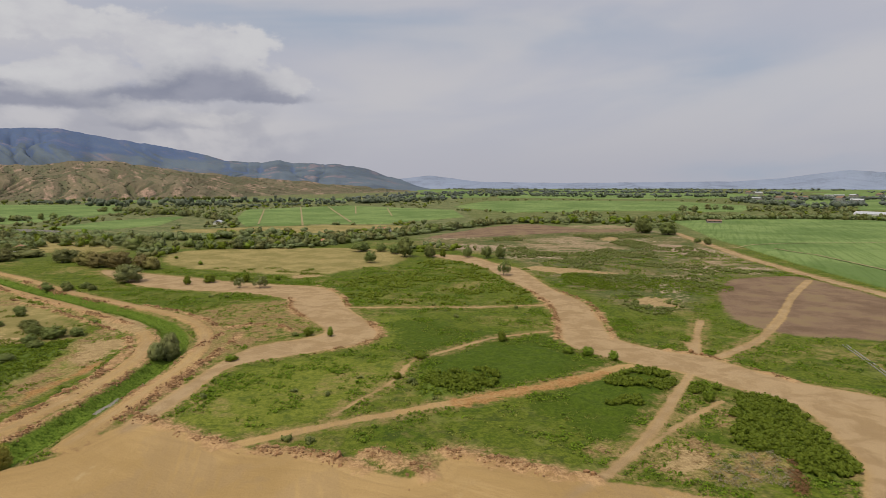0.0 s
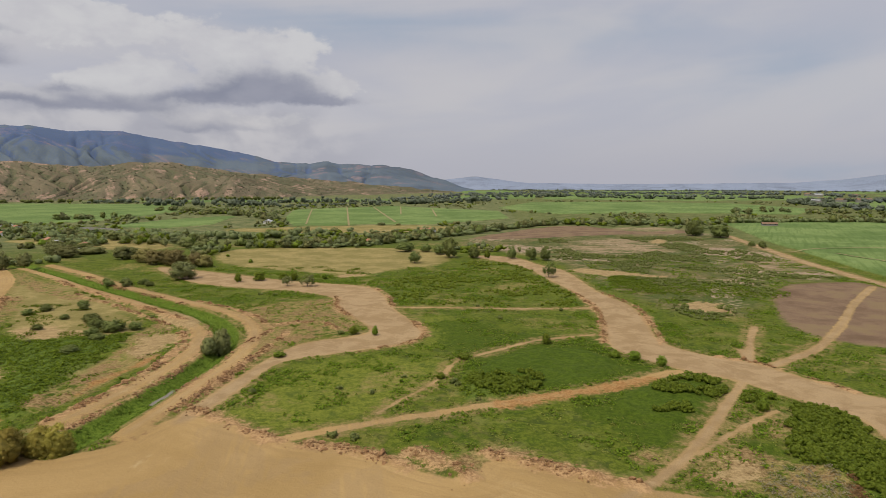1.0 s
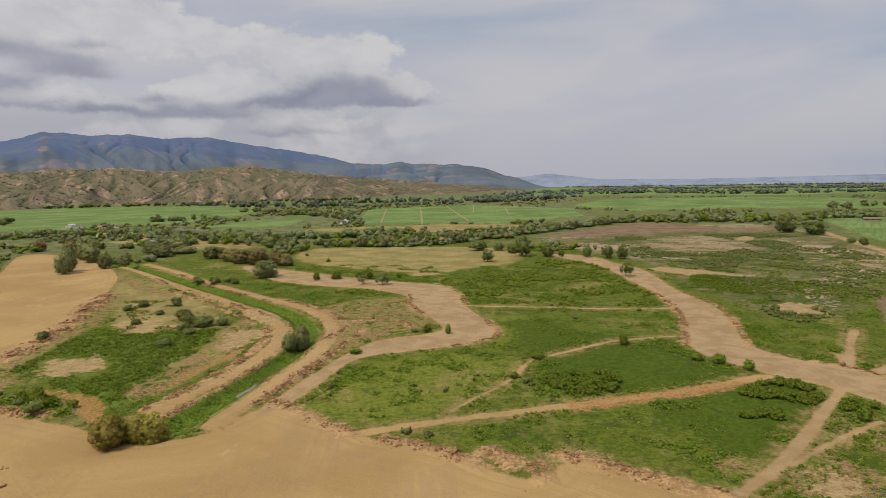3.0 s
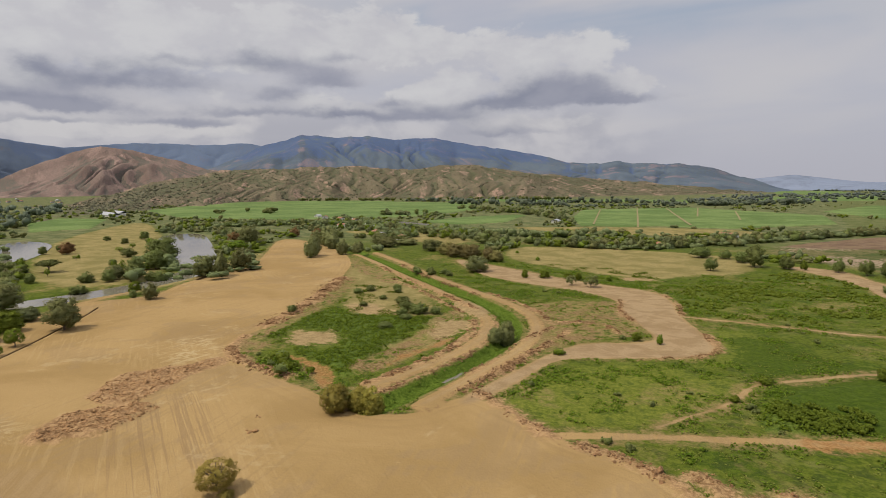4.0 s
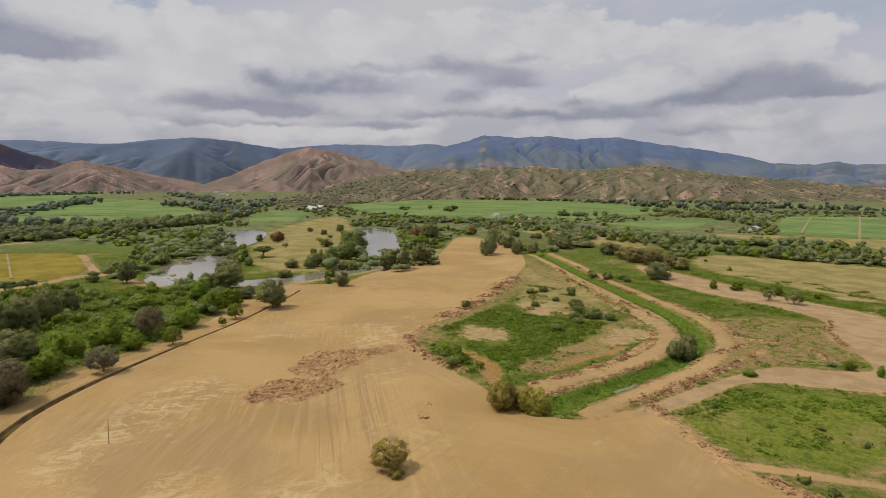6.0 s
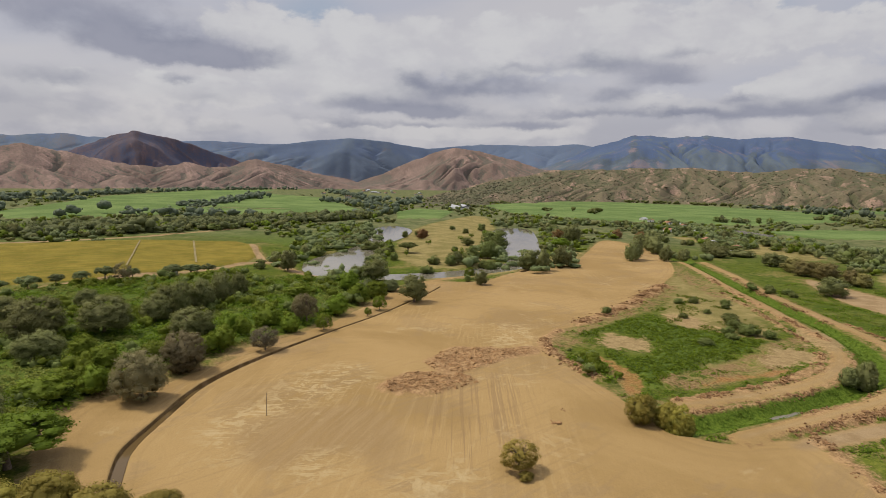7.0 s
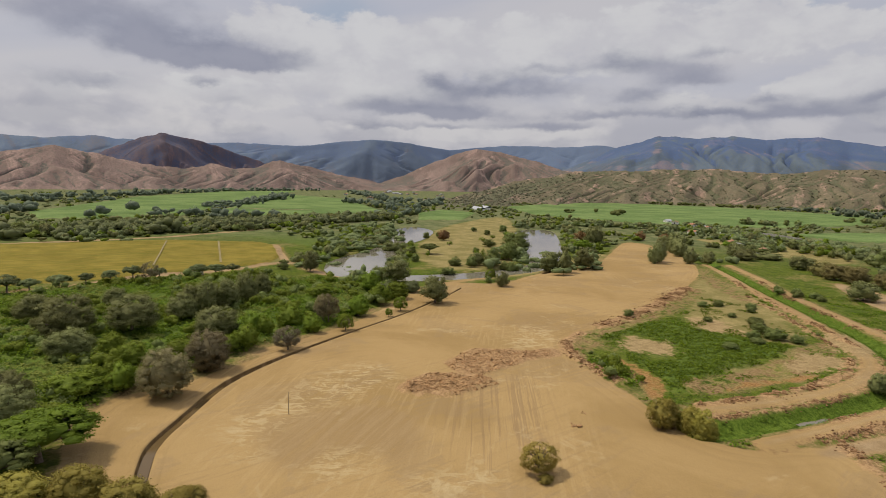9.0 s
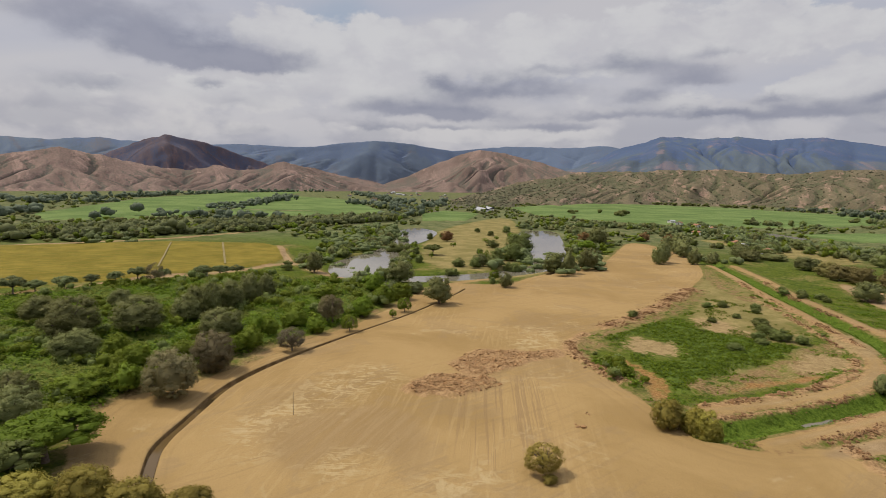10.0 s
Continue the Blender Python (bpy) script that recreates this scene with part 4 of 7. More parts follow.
def fields(P):
    """All covers at points of the plan, and the single pieces of the setting."""
    single = {"earth_clearing": field_of(P, CLEARING), "graded_bed_1": field_of(P, BED_WEST), "graded_bed_2": field_of(P, BED_EAST)}
    for name, (half, line, _) in TRACKS.items():
        single[name] = field_of(P, line=rounded(line, False), half=half)
    f = {"earth": np.maximum.reduce(list(single.values()))}
    f["bed"] = np.maximum.reduce([single[k] for k in single if k not in ("earth_clearing", "towpath", "dirt_track_1", "canal_bank_1", "canal_bank_2")] + [np.maximum(single["canal_bank_1"], single["canal_bank_2"]) - 2.0])
    f["fan"], f["ruts"] = field_of(P, FAN), field_of(P, RUTS)
    f["scuff"] = np.maximum.reduce([field_of(P, s) for s in SCUFF])
    f["fresh"] = np.maximum.reduce([field_of(P, s) for s in FRESH])
    f["waste"] = field_of(P, WASTE)
    f["sand"] = np.maximum.reduce([field_of(P, s) for s in SAND[:3] + SAND[4:]])
    f["mud"] = np.maximum.reduce([field_of(P, s) for s in MUD])
    f["carpet"] = np.maximum.reduce([field_of(P, s) for s in CARPET])
    for name, shape in CANE.items():
        single[name] = field_of(P, shape)
    single["ripe_field"], single["ploughed_field"] = field_of(P, RIPE), field_of(P, PLOUGH)
    f["cane"] = np.maximum.reduce([single[n] for n in CANE])
    f["ripe"], f["plough"] = single["ripe_field"], np.maximum(single["ploughed_field"], field_of(P, SAND[3]))
    f["dry"] = np.maximum.reduce([field_of(P, s) for s in DRY])
    f["lush"] = np.maximum.reduce([field_of(P, s) for s in LUSH])
    f["rough"] = np.maximum.reduce([field_of(P, s) for s in HEAPS] + [field_of(P, line=rounded(l, False), half=h) for h, l in WINDROWS])
    f["worn"] = np.maximum.reduce([field_of(P, s) for s in WORN])
    f["outer"] = smooth(np.hypot(P[:, 0], P[:, 1]), 430, 620) * np.where(P[:, 0] > 40, 0.7, 1.0)
    f["thick"] = field_of(P, LUSH[0])
    f["rust"] = np.maximum.reduce([field_of(P, line=[(4, 130), (15, 135), (30, 142), (42, 149)], half=2.3), field_of(P, RUST_CUT), field_of(P, RED_MUD) - 2.6])
    f["reed"] = field_of(P, line=CANAL, half=3.7)
    f["pond"] = np.maximum.reduce([field_of(P, POND_WEST), field_of(P, POND_EAST), field_of(P, line=CHANNEL, half=8.0)])
    f["ditch"] = np.maximum(field_of(P, line=DITCH_LINE, half=1.25), field_of(P, line=DITCH_FAR, half=1.25))
    f["stream"] = np.maximum.reduce([field_of(P, line=rounded(l, False), half=h) for h, l in STREAM])
    f["bank"] = np.maximum(single["canal_bank_1"], single["canal_bank_2"])
    return f, single


def relief(P, f):
    """The height of the plain."""
    soft = 1 - smooth(f["earth"], -1.0, 1.5)
    z = soft * (0.9 * (noise2(P, 22, 4, 1) - 0.5) + 0.35 * (noise2(P, 3.0, 3, 2) - 0.5)) + 0.25 * (noise2(P, 35, 3, 3) - 0.5)
    z += smooth(f["lush"], -0.5, 2.5) * soft * (0.25 + 0.7 * noise2(P, 2.6, 3, 4))
    z += smooth(f["thick"], 0.0, 5.0) * soft * 4.5 * np.maximum(noise2(P, 11, 4, 6) - 0.42, 0)
    z += smooth(f["cane"], -0.5, 3.0) * 1.9 + smooth(f["ripe"], -0.5, 2.5) * 1.2
    z += smooth(f["rough"], -0.6, 1.0) * (0.05 + 1.5 * np.maximum(noise2(P, 2.4, 4, 5) - 0.25, 0))
    z += smooth(f["bank"], -1.5, 1.5) * 0.6 - smooth(f["reed"], -0.5, 3.0) * 1.7
    z -= smooth(f["ditch"], -0.25, 0.75) * 1.7
    z -= smooth(f["stream"], -0.6, 0.6) * 0.5
    z -= smooth(f["pond"], -4, 5) * 2.6
    return z


def sheet(name, verts, faces, mat, attrs=None, smooth_shade=True, normals=None):
    """A mesh from arrays of corners and of faces with one count of corners each."""
    me = bpy.data.meshes.new(name)
    verts, faces = np.asarray(verts, np.float32), np.asarray(faces, np.int32)
    n, k = faces.shape
    me.vertices.add(len(verts))
    me.vertices.foreach_set("co", verts.ravel())
    me.loops.add(n * k)
    me.loops.foreach_set("vertex_index", faces.ravel())
    me.polygons.add(n)
    me.polygons.foreach_set("loop_start", np.arange(0, n * k, k, dtype=np.int32))
    me.polygons.foreach_set("use_smooth", np.full(n, smooth_shade))
    for key, v in (attrs or {}).items():
        me.attributes.new(key, "FLOAT", "POINT").data.foreach_set("value", np.asarray(v, np.float32))
    me.update(calc_edges=True)
    if normals is not None:
        me.normals_split_custom_set_from_vertices(normals.astype(np.float32))
    me.materials.append(mat)
    return me


# ---- the plain: one sheet of rings centred under the camera that reaches the horizon, cut along the edges of its covers ----
COVERS = ("earth", "dry", "lush", "cane", "ripe", "plough", "rough", "rust", "reed", "worn", "sand", "carpet", "bed", "outer", "waste", "fresh", "fan", "scuff", "ruts", "ditch", "bank", "mud")


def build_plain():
    # azimuths finest in the sector the camera sweeps, coarse behind it
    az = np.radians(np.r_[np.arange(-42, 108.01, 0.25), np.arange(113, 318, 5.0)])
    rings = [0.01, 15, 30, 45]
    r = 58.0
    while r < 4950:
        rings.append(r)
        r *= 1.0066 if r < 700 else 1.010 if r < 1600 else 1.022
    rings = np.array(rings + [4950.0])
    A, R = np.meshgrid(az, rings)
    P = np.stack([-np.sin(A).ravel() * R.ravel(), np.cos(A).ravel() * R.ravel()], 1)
    f, single = fields(P)
    z = relief(P, f)
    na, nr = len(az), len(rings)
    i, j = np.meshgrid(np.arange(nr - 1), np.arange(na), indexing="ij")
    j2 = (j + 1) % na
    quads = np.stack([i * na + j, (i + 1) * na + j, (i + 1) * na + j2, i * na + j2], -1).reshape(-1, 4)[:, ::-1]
    owner = np.zeros(len(quads), int)
    for k, name in enumerate(single, 1):
        owner[single[name][quads].mean(1) > 0] = k
    labels = {"earth_clearing": "wide bare tan earth clearing graded by machines", "graded_bed_1": "winding graded strip of bare tan earth between weeds",
              "graded_bed_2": "broad graded strip of bare pinkish earth", "ripe_field": "ripening yellow-green cane field with dirt lanes",
              "ploughed_field": "bare brown ploughed field beside the farm road"}
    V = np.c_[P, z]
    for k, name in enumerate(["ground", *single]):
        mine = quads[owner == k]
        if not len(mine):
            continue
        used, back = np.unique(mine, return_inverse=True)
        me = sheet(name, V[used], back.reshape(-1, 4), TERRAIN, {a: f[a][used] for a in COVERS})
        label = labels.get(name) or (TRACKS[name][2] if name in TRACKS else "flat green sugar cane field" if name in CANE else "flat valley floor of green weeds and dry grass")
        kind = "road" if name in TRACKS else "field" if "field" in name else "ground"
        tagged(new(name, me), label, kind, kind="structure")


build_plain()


def height_at(P):
    P = np.asarray(P, float).reshape(-1, 2)
    return relief(P, fields(P)[0])


def water_sheet(name, shape, z, mat, label):
    bm = bmesh.new()
    bm.faces.new([bm.verts.new((x, y, z)) for x, y in shape])
    bmesh.ops.triangulate(bm, faces=bm.faces)
    me = bpy.data.meshes.new(name)
    bm.to_mesh(me)
    bm.free()
    me.materials.append(mat)
    tagged(new(name, me), label, "water", kind="structure")


def ribbon(line, half):
    line = np.asarray(line, float)
    d = np.gradient(line, axis=0)
    side = np.stack([-d[:, 1], d[:, 0]], 1) / np.maximum(np.hypot(d[:, 0], d[:, 1]), 1e-6)[:, None]
    return np.vstack([line + side * half, (line - side * half)[::-1]])


def ribbon_mesh(name, line, half, z, mat):
    line = np.asarray(line, float)
    edge = ribbon(line, half)
    n = len(line)
    v = np.c_[np.vstack([edge[:n], edge[n:][::-1]]), np.r_[z, z] if np.ndim(z) else np.full(2 * n, z)]
    i = np.arange(n - 1)
    return sheet(name, v, np.stack([i + n, i + n + 1, i + 1, i], 1), mat)


def grown(shape, by):
    c = shape.mean(0)
    return shape + (shape - c) / np.linalg.norm(shape - c, axis=1)[:, None] * by


water_sheet("pond_1", grown(POND_WEST, 3), -0.55, POND, "still grey-brown oxbow water between trees")
water_sheet("pond_2", grown(POND_EAST, 3), -0.55, POND, "still grey oxbow pond reflecting the sky")
tagged(new("river_channel", ribbon_mesh("river_channel", CHANNEL, 9.5, -0.6, POND)), "narrow dark water channel under green banks", "water", kind="structure")


def ditch_cut(name, line, label, half):
    """A cut with steep wet sides and a lip, laid into the plain, and the water on its bed."""
    line = np.asarray(line, float)
    at = np.r_[0, np.cumsum(np.hypot(*np.diff(line, axis=0).T))]
    s = np.arange(0, at[-1], 0.9)
    p = np.c_[np.interp(s, at, line[:, 0]), np.interp(s, at, line[:, 1])]
    d = np.gradient(p, axis=0)
    side = np.stack([-d[:, 1], d[:, 0]], 1) / np.hypot(d[:, 0], d[:, 1])[:, None]
    wide = half * np.interp(s, [0, 70, 130, 400], [1.05, 1.0, 0.42, 0.34]) * (0.85 + 0.3 * noise2(p, 9, 3, 91))
    rows_ = [(3.3, -0.10, -1.0), (2.5, 0.10, -0.8), (1.25, 0.12, -0.4), (1.0, 0.0, -0.05), (0.92, -0.35, 0.5), (0.78, -1.0, 1.0)]
    V, wet = [], []
    for sign, run in ((1, rows_), (-1, rows_[::-1])):
        for k, z, w_ in run:
            off = wide * k if k <= 1.25 else wide + k - 1.0
            q = p + side * (sign * off)[:, None] + (0.12 * (noise2(p, 1.7, 2, 92) - 0.5))[:, None] * side
            f, _ = fields(q)
            f["ditch"] = np.full(len(q), -EDGE)
            V.append(np.c_[q, relief(q, f) + (z if z > -0.2 else z * np.clip(wide / half, 0.35, 1))])
            wet.append(np.full(len(q), w_))
    n, m = len(p), len(V)
    i, j = np.meshgrid(np.arange(m - 1), np.arange(n - 1), indexing="ij")
    quads = np.stack([i * n + j, (i + 1) * n + j, (i + 1) * n + j + 1, i * n + j + 1], -1).reshape(-1, 4)
    V = np.vstack(V)
    f, _ = fields(V[:, :2])
    attrs = {a: f[a] for a in COVERS}
    attrs["ditch"], attrs["earth"] = np.concatenate(wet), np.maximum(f["earth"], 2.0)
    tagged(new(name, sheet(name, V, quads, TERRAIN, attrs)), label, "ditch", kind="structure")
    water = name + "_water"
    tagged(new(water, ribbon_mesh(water, p[: 75], half * 0.8, V[:n, 2].min() - 0.5, DITCH)), "narrow strip of muddy brown water in the ditch", "water", kind="structure")


ditch_cut("ditch_1", DITCH_LINE, "drainage ditch cut into bare earth with wet brown sides", 1.15)
ditch_cut("ditch_2", DITCH_FAR, "short wet end of the drainage ditch", 1.3)
for k, (half, line) in enumerate(STREAM, 1):
    name = "canal_water_%d" % k
    tagged(new(name, ribbon_mesh(name, rounded(line, False), half + 0.6, -1.72, POND)), "short open stretch of water in the grassy canal", "water", kind="structure")


# ---- hills ----
def ridged(P, size, octaves, seed):
    """Sharp spurs with soft gullies between them, 0 to 1."""
    total, weight = 0.0, 0.0
    for o in range(octaves):
        n = noise2(P, size / 2.1**o, 1, seed + 3 * o)
        total = total + 0.6**o * (1 - np.abs(2 * n - 1)) ** 1.4
        weight += 0.6**o
    return total / weight


def washed(z, level, rounds, strength):
    """Rain: water runs from the crest's row to the foot's, each cell to the lowest of the three below it, and cuts where much of it runs. Returns the slope and its runoff."""
    n, w = z.shape
    col = np.arange(w)
    side = np.stack([np.clip(col + k, 0, w - 1) for k in (-1, 0, 1)])
    for _ in range(rounds):
        to, run = np.zeros((n, w), int), np.ones((n, w))
        for i in range(n - 1, 0, -1):
            to[i] = side[z[i - 1][side].argmin(0), col]
            np.add.at(run[i - 1], to[i], run[i])
        for i in range(1, n - 1):
            k = strength * np.sqrt(run[i]) * level[i]
            down = z[i - 1][to[i]]
            z[i] = np.where(z[i] > down, (z[i] + k * down) / (1 + k), z[i])
        soft = z.copy()
        soft[1:-1, 1:-1] = (z[1:-1, :-2] + z[1:-1, 2:] + z[:-2, 1:-1] + z[2:, 1:-1]) / 4
        z[1:-1] += (soft[1:-1] - z[1:-1]) * 0.05
    return z, run


def mountain(name, crest, base, deep, spur, mat, label, seed, foot=0.0, rough=0.12, carve=0.85, fine_step=0.14):
    """A range seen from the valley: crest as (azimuth, elevation from the valley's middle), base as (azimuth, distance), deep from base to crest, spurs of that width, carved by rain."""
    crest, base = np.array(crest, float), np.array(base, float)
    nu, nv = int((crest[-1, 0] - crest[0, 0]) / fine_step) + 2, 96
    a = np.linspace(crest[0, 0], crest[-1, 0], nu)
    front = nv - 8
    v = np.r_[np.linspace(0, 1, front), np.linspace(1.03, 1.35, 8)]
    A, Vv = np.meshgrid(a, v)
    rb = np.interp(a, base[:, 0], base[:, 1])
    k = max(3, int(6.0 / fine_step) | 1)
    rb = np.convolve(np.pad(rb, k // 2, mode="reflect", reflect_type="odd"), np.hanning(k + 2)[1:-1] / np.hanning(k + 2)[1:-1].sum(), "valid")
    rb = np.broadcast_to(rb, A.shape)
    R = rb + deep * Vv + (noise2(np.c_[A.ravel(), Vv.ravel()], 2.5, 3, seed + 5).reshape(A.shape) - 0.5) * deep * 0.5 * (1 - np.minimum(Vv, 1))
    run_x = np.radians(A) * (rb.mean() + deep * 0.5)
    Q = np.c_[run_x.ravel(), (Vv * deep).ravel()]
    Q = Q + np.c_[noise2(Q, spur * 2.5, 3, seed + 1) - 0.5, noise2(Q, spur * 2.5, 3, seed + 2) - 0.5] * spur * 1.5
    big = noise2(Q * [1, 0.55], spur * 2.2, 2, seed).reshape(A.shape) - 0.5                     # side ridges with valleys between
    small = noise2(Q, spur * 0.7, 4, seed + 7).reshape(A.shape) - 0.5
    line = np.c_[A.ravel(), A.ravel() * 0]
    knobs = (noise2(line, 1.6, 5, seed).reshape(A.shape) - 0.5) + 0.5 * (ridged(line, 1.1, 4, seed + 4).reshape(A.shape) - 0.5)
    top = 50 + (rb + deep) * np.tan(np.radians(np.interp(A, crest[:, 0], crest[:, 1])))
    up = np.minimum(Vv, 1.0)
    top = np.maximum(top + knobs * rough * 150 * up**5 - foot, 0.0)
    room = np.minimum(up * 4, 1) * np.minimum((1 - up) * 2.5, 1)
    body = up**0.9 + room * carve * (0.62 * big + 0.36 * small)
    z = top * np.maximum(body, 0.02 * up)
    z[:front], run = washed(z[:front].copy(), np.minimum((1 - v[:front]) * 6, 1), 36, 0.024 * carve)
    limit = 50 + R * np.tan(np.radians(np.interp(A, crest[:, 0], crest[:, 1]) - 0.12 * (1 - up))) - foot
    z = np.where(up < 0.999, -2.5 * np.logaddexp(-z / 2.5, -np.maximum(limit, 1) / 2.5), z)
    fall = np.where(Vv > 1, 1 - (Vv - 1) * 2.2, 1)
    z = foot + z * fall - 3 * (Vv == 0)
    az = np.radians(A)
    Pv = np.stack([-np.sin(az) * R, np.cos(az) * R, z], -1).reshape(-1, 3)
    wet = np.zeros_like(z)
    wet[:front] = np.clip(np.log(run) / 6.0, 0, 1)
    for _ in range(2):
        wet[:, 1:-1] = (wet[:, :-2] + 2 * wet[:, 1:-1] + wet[:, 2:]) / 4
    hollow = np.zeros_like(z)
    hollow[:, 4:-4] = (z[:, :-8] + z[:, 8:]) / 2 - z[:, 4:-4]
    gully = np.clip(0.32 + 0.55 * wet + 0.06 * hollow, 0, 1)
    i, j = np.meshgrid(np.arange(len(v) - 1), np.arange(nu - 1), indexing="ij")
    quads = np.stack([i * nu + j, i * nu + j + 1, (i + 1) * nu + j + 1, (i + 1) * nu + j], -1).reshape(-1, 4)[:, ::-1]
    me = sheet(name, Pv, quads, mat, {"gully": gully.ravel(), "along": run_x.ravel(), "down": (Vv * deep).ravel()})
    tagged(new(name, me), label, "mountain", kind="structure")
    return Pv.reshape(*A.shape, 3)[:front], gully[:front]


FOOT = hill_material("foothill_slope", (0.178, 0.146, 0.098), (0.098, 0.104, 0.060), (0.330, 0.225, 0.172), 0.48, 1.6)
BROWN = hill_material("brown_slope", (0.240, 0.170, 0.146), (0.118, 0.112, 0.094), (0.320, 0.222, 0.188), 0.30)
# forest with distance haze and cloud shade put into its blue tones
FOREST_HAZED = hill_material("forest_slope_hazed", (0.112, 0.138, 0.156), (0.072, 0.108, 0.210), (0.205, 0.162, 0.165), 0.50, 0.40, 0.9, 260.0, 0.35)
# pale blue here is aerial haze, painted as base colour
FARHILL_HAZED = hill_material("far_slope_hazed", (0.156, 0.195, 0.248), (0.130, 0.172, 0.264), (0.165, 0.168, 0.190), 0.55, 0.45, 0.8, 200.0, 0.25)
# reddish-brown rock; the blue in its scrub tone is painted haze
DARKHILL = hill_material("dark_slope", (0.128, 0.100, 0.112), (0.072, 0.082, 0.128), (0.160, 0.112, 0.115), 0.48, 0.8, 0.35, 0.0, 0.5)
# almost one sky-like blue: the haze is in the colour itself
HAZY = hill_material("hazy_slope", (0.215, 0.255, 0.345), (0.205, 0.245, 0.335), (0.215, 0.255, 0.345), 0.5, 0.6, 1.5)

FOOT_SLOPE = mountain("foothill", [(1.0, -0.81), (5.3, -0.58), (11.7, -0.03), (16.6, 0.42), (21.9, 0.88), (26.9, 1.58), (30.2, 1.87), (35.6, 1.35), (41.1, 1.74), (46.5, 1.46),
                      (51.6, 1.30), (56.2, 0.44), (60.5, -0.53), (65.7, -2.02), (67.3, -2.65)],
         [(2, 3334), (9.5, 2716), (24, 1995), (40, 1996), (56, 1463), (63, 1106), (68, 1019)], 560, 230, FOOT, "low dry foothills with scrub and reddish scars", 3, 0, 0.10, 0.75)
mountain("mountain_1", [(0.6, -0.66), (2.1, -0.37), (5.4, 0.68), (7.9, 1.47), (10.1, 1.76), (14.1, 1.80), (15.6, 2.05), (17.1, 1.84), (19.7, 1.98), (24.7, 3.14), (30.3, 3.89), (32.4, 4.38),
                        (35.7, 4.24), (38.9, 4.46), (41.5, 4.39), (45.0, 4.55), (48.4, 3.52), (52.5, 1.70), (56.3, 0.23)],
         [(0, 3500), (20, 3000), (60, 3100)], 1300, 560, FOREST_HAZED, "high forested mountain range tinted blue-green by painted haze", 5, 0, 0.16, 0.5)
mountain("mountain_2", [(46.7, 0.22), (49.9, 1.13), (53.4, 1.32), (55.9, 2.16), (58.9, 2.87), (61.5, 3.19), (65.2, 2.04), (68.4, 0.51), (71.3, -0.43), (72.8, -0.96)],
         [(40, 3300), (50, 3325), (60, 3350), (66, 3106), (72, 2772), (80, 2439), (90, 2141), (100, 1942), (110, 1809)], 560, 200, BROWN, "bare pinkish-brown mountain with eroded gullies", 8)
mountain("mountain_3", [(68.8, -0.78), (70.0, -0.41), (74.9, 0.45), (80.0, 1.62), (82.0, 0.97), (84.0, 0.72), (85.9, 1.06), (88.3, 0.59), (91.9, 0.96), (94.8, 1.69), (97.9, 2.09), (101.5, 1.47), (104.2, 1.33), (109.7, 1.31)],
         [(40, 3550), (50, 3550), (60, 3550), (66, 3266), (72, 2892), (80, 2518), (90, 2198), (100, 1982), (110, 1835)], 340, 140, BROWN, "row of eroded dry brown hills", 12)
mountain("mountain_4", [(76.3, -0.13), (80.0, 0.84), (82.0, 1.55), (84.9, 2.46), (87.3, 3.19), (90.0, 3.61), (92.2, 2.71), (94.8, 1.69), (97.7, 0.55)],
         [(40, 4050), (50, 4050), (60, 4050), (66, 3739), (72, 3322), (80, 2905), (90, 2551), (100, 2313), (110, 2154)], 280, 180, DARKHILL, "dark reddish-brown pointed mountain with a bluish haze tint", 15)
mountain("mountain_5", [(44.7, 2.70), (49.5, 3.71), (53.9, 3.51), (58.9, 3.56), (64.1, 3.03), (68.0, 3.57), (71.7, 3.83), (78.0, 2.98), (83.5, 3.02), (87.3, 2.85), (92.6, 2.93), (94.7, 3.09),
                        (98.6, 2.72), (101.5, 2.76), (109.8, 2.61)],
         [(40, 4330), (50, 4330), (60, 4330), (66, 3997), (72, 3552), (80, 3106), (90, 2727), (100, 2473), (110, 2303)], 320, 240, FARHILL_HAZED, "far mountain ridge under the clouds tinted blue by painted haze", 18, 0, 0.10, 0.3, 0.2)
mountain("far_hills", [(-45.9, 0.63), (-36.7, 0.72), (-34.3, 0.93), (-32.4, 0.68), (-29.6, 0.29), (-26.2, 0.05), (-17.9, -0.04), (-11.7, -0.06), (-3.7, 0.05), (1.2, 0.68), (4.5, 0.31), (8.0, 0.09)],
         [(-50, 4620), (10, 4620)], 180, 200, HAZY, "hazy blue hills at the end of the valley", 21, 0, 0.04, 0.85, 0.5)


# ---- plants ----
ICO = None


def icosphere():
    """A ball of 12 corners, as arrays."""
    global ICO
    if ICO is None:
        bm = bmesh.new()
        bmesh.ops.create_icosphere(bm, subdivisions=1, radius=1)
        bm.verts.ensure_lookup_table()
        ICO = np.array([v.co[:] for v in bm.verts]), np.array([[v.index for v in f.verts] for f in bm.faces])
        bm.free()
    return ICO


def directions(rng, n):
    d = rng.normal(size=(n, 3))
    return d / np.linalg.norm(d, axis=1)[:, None]


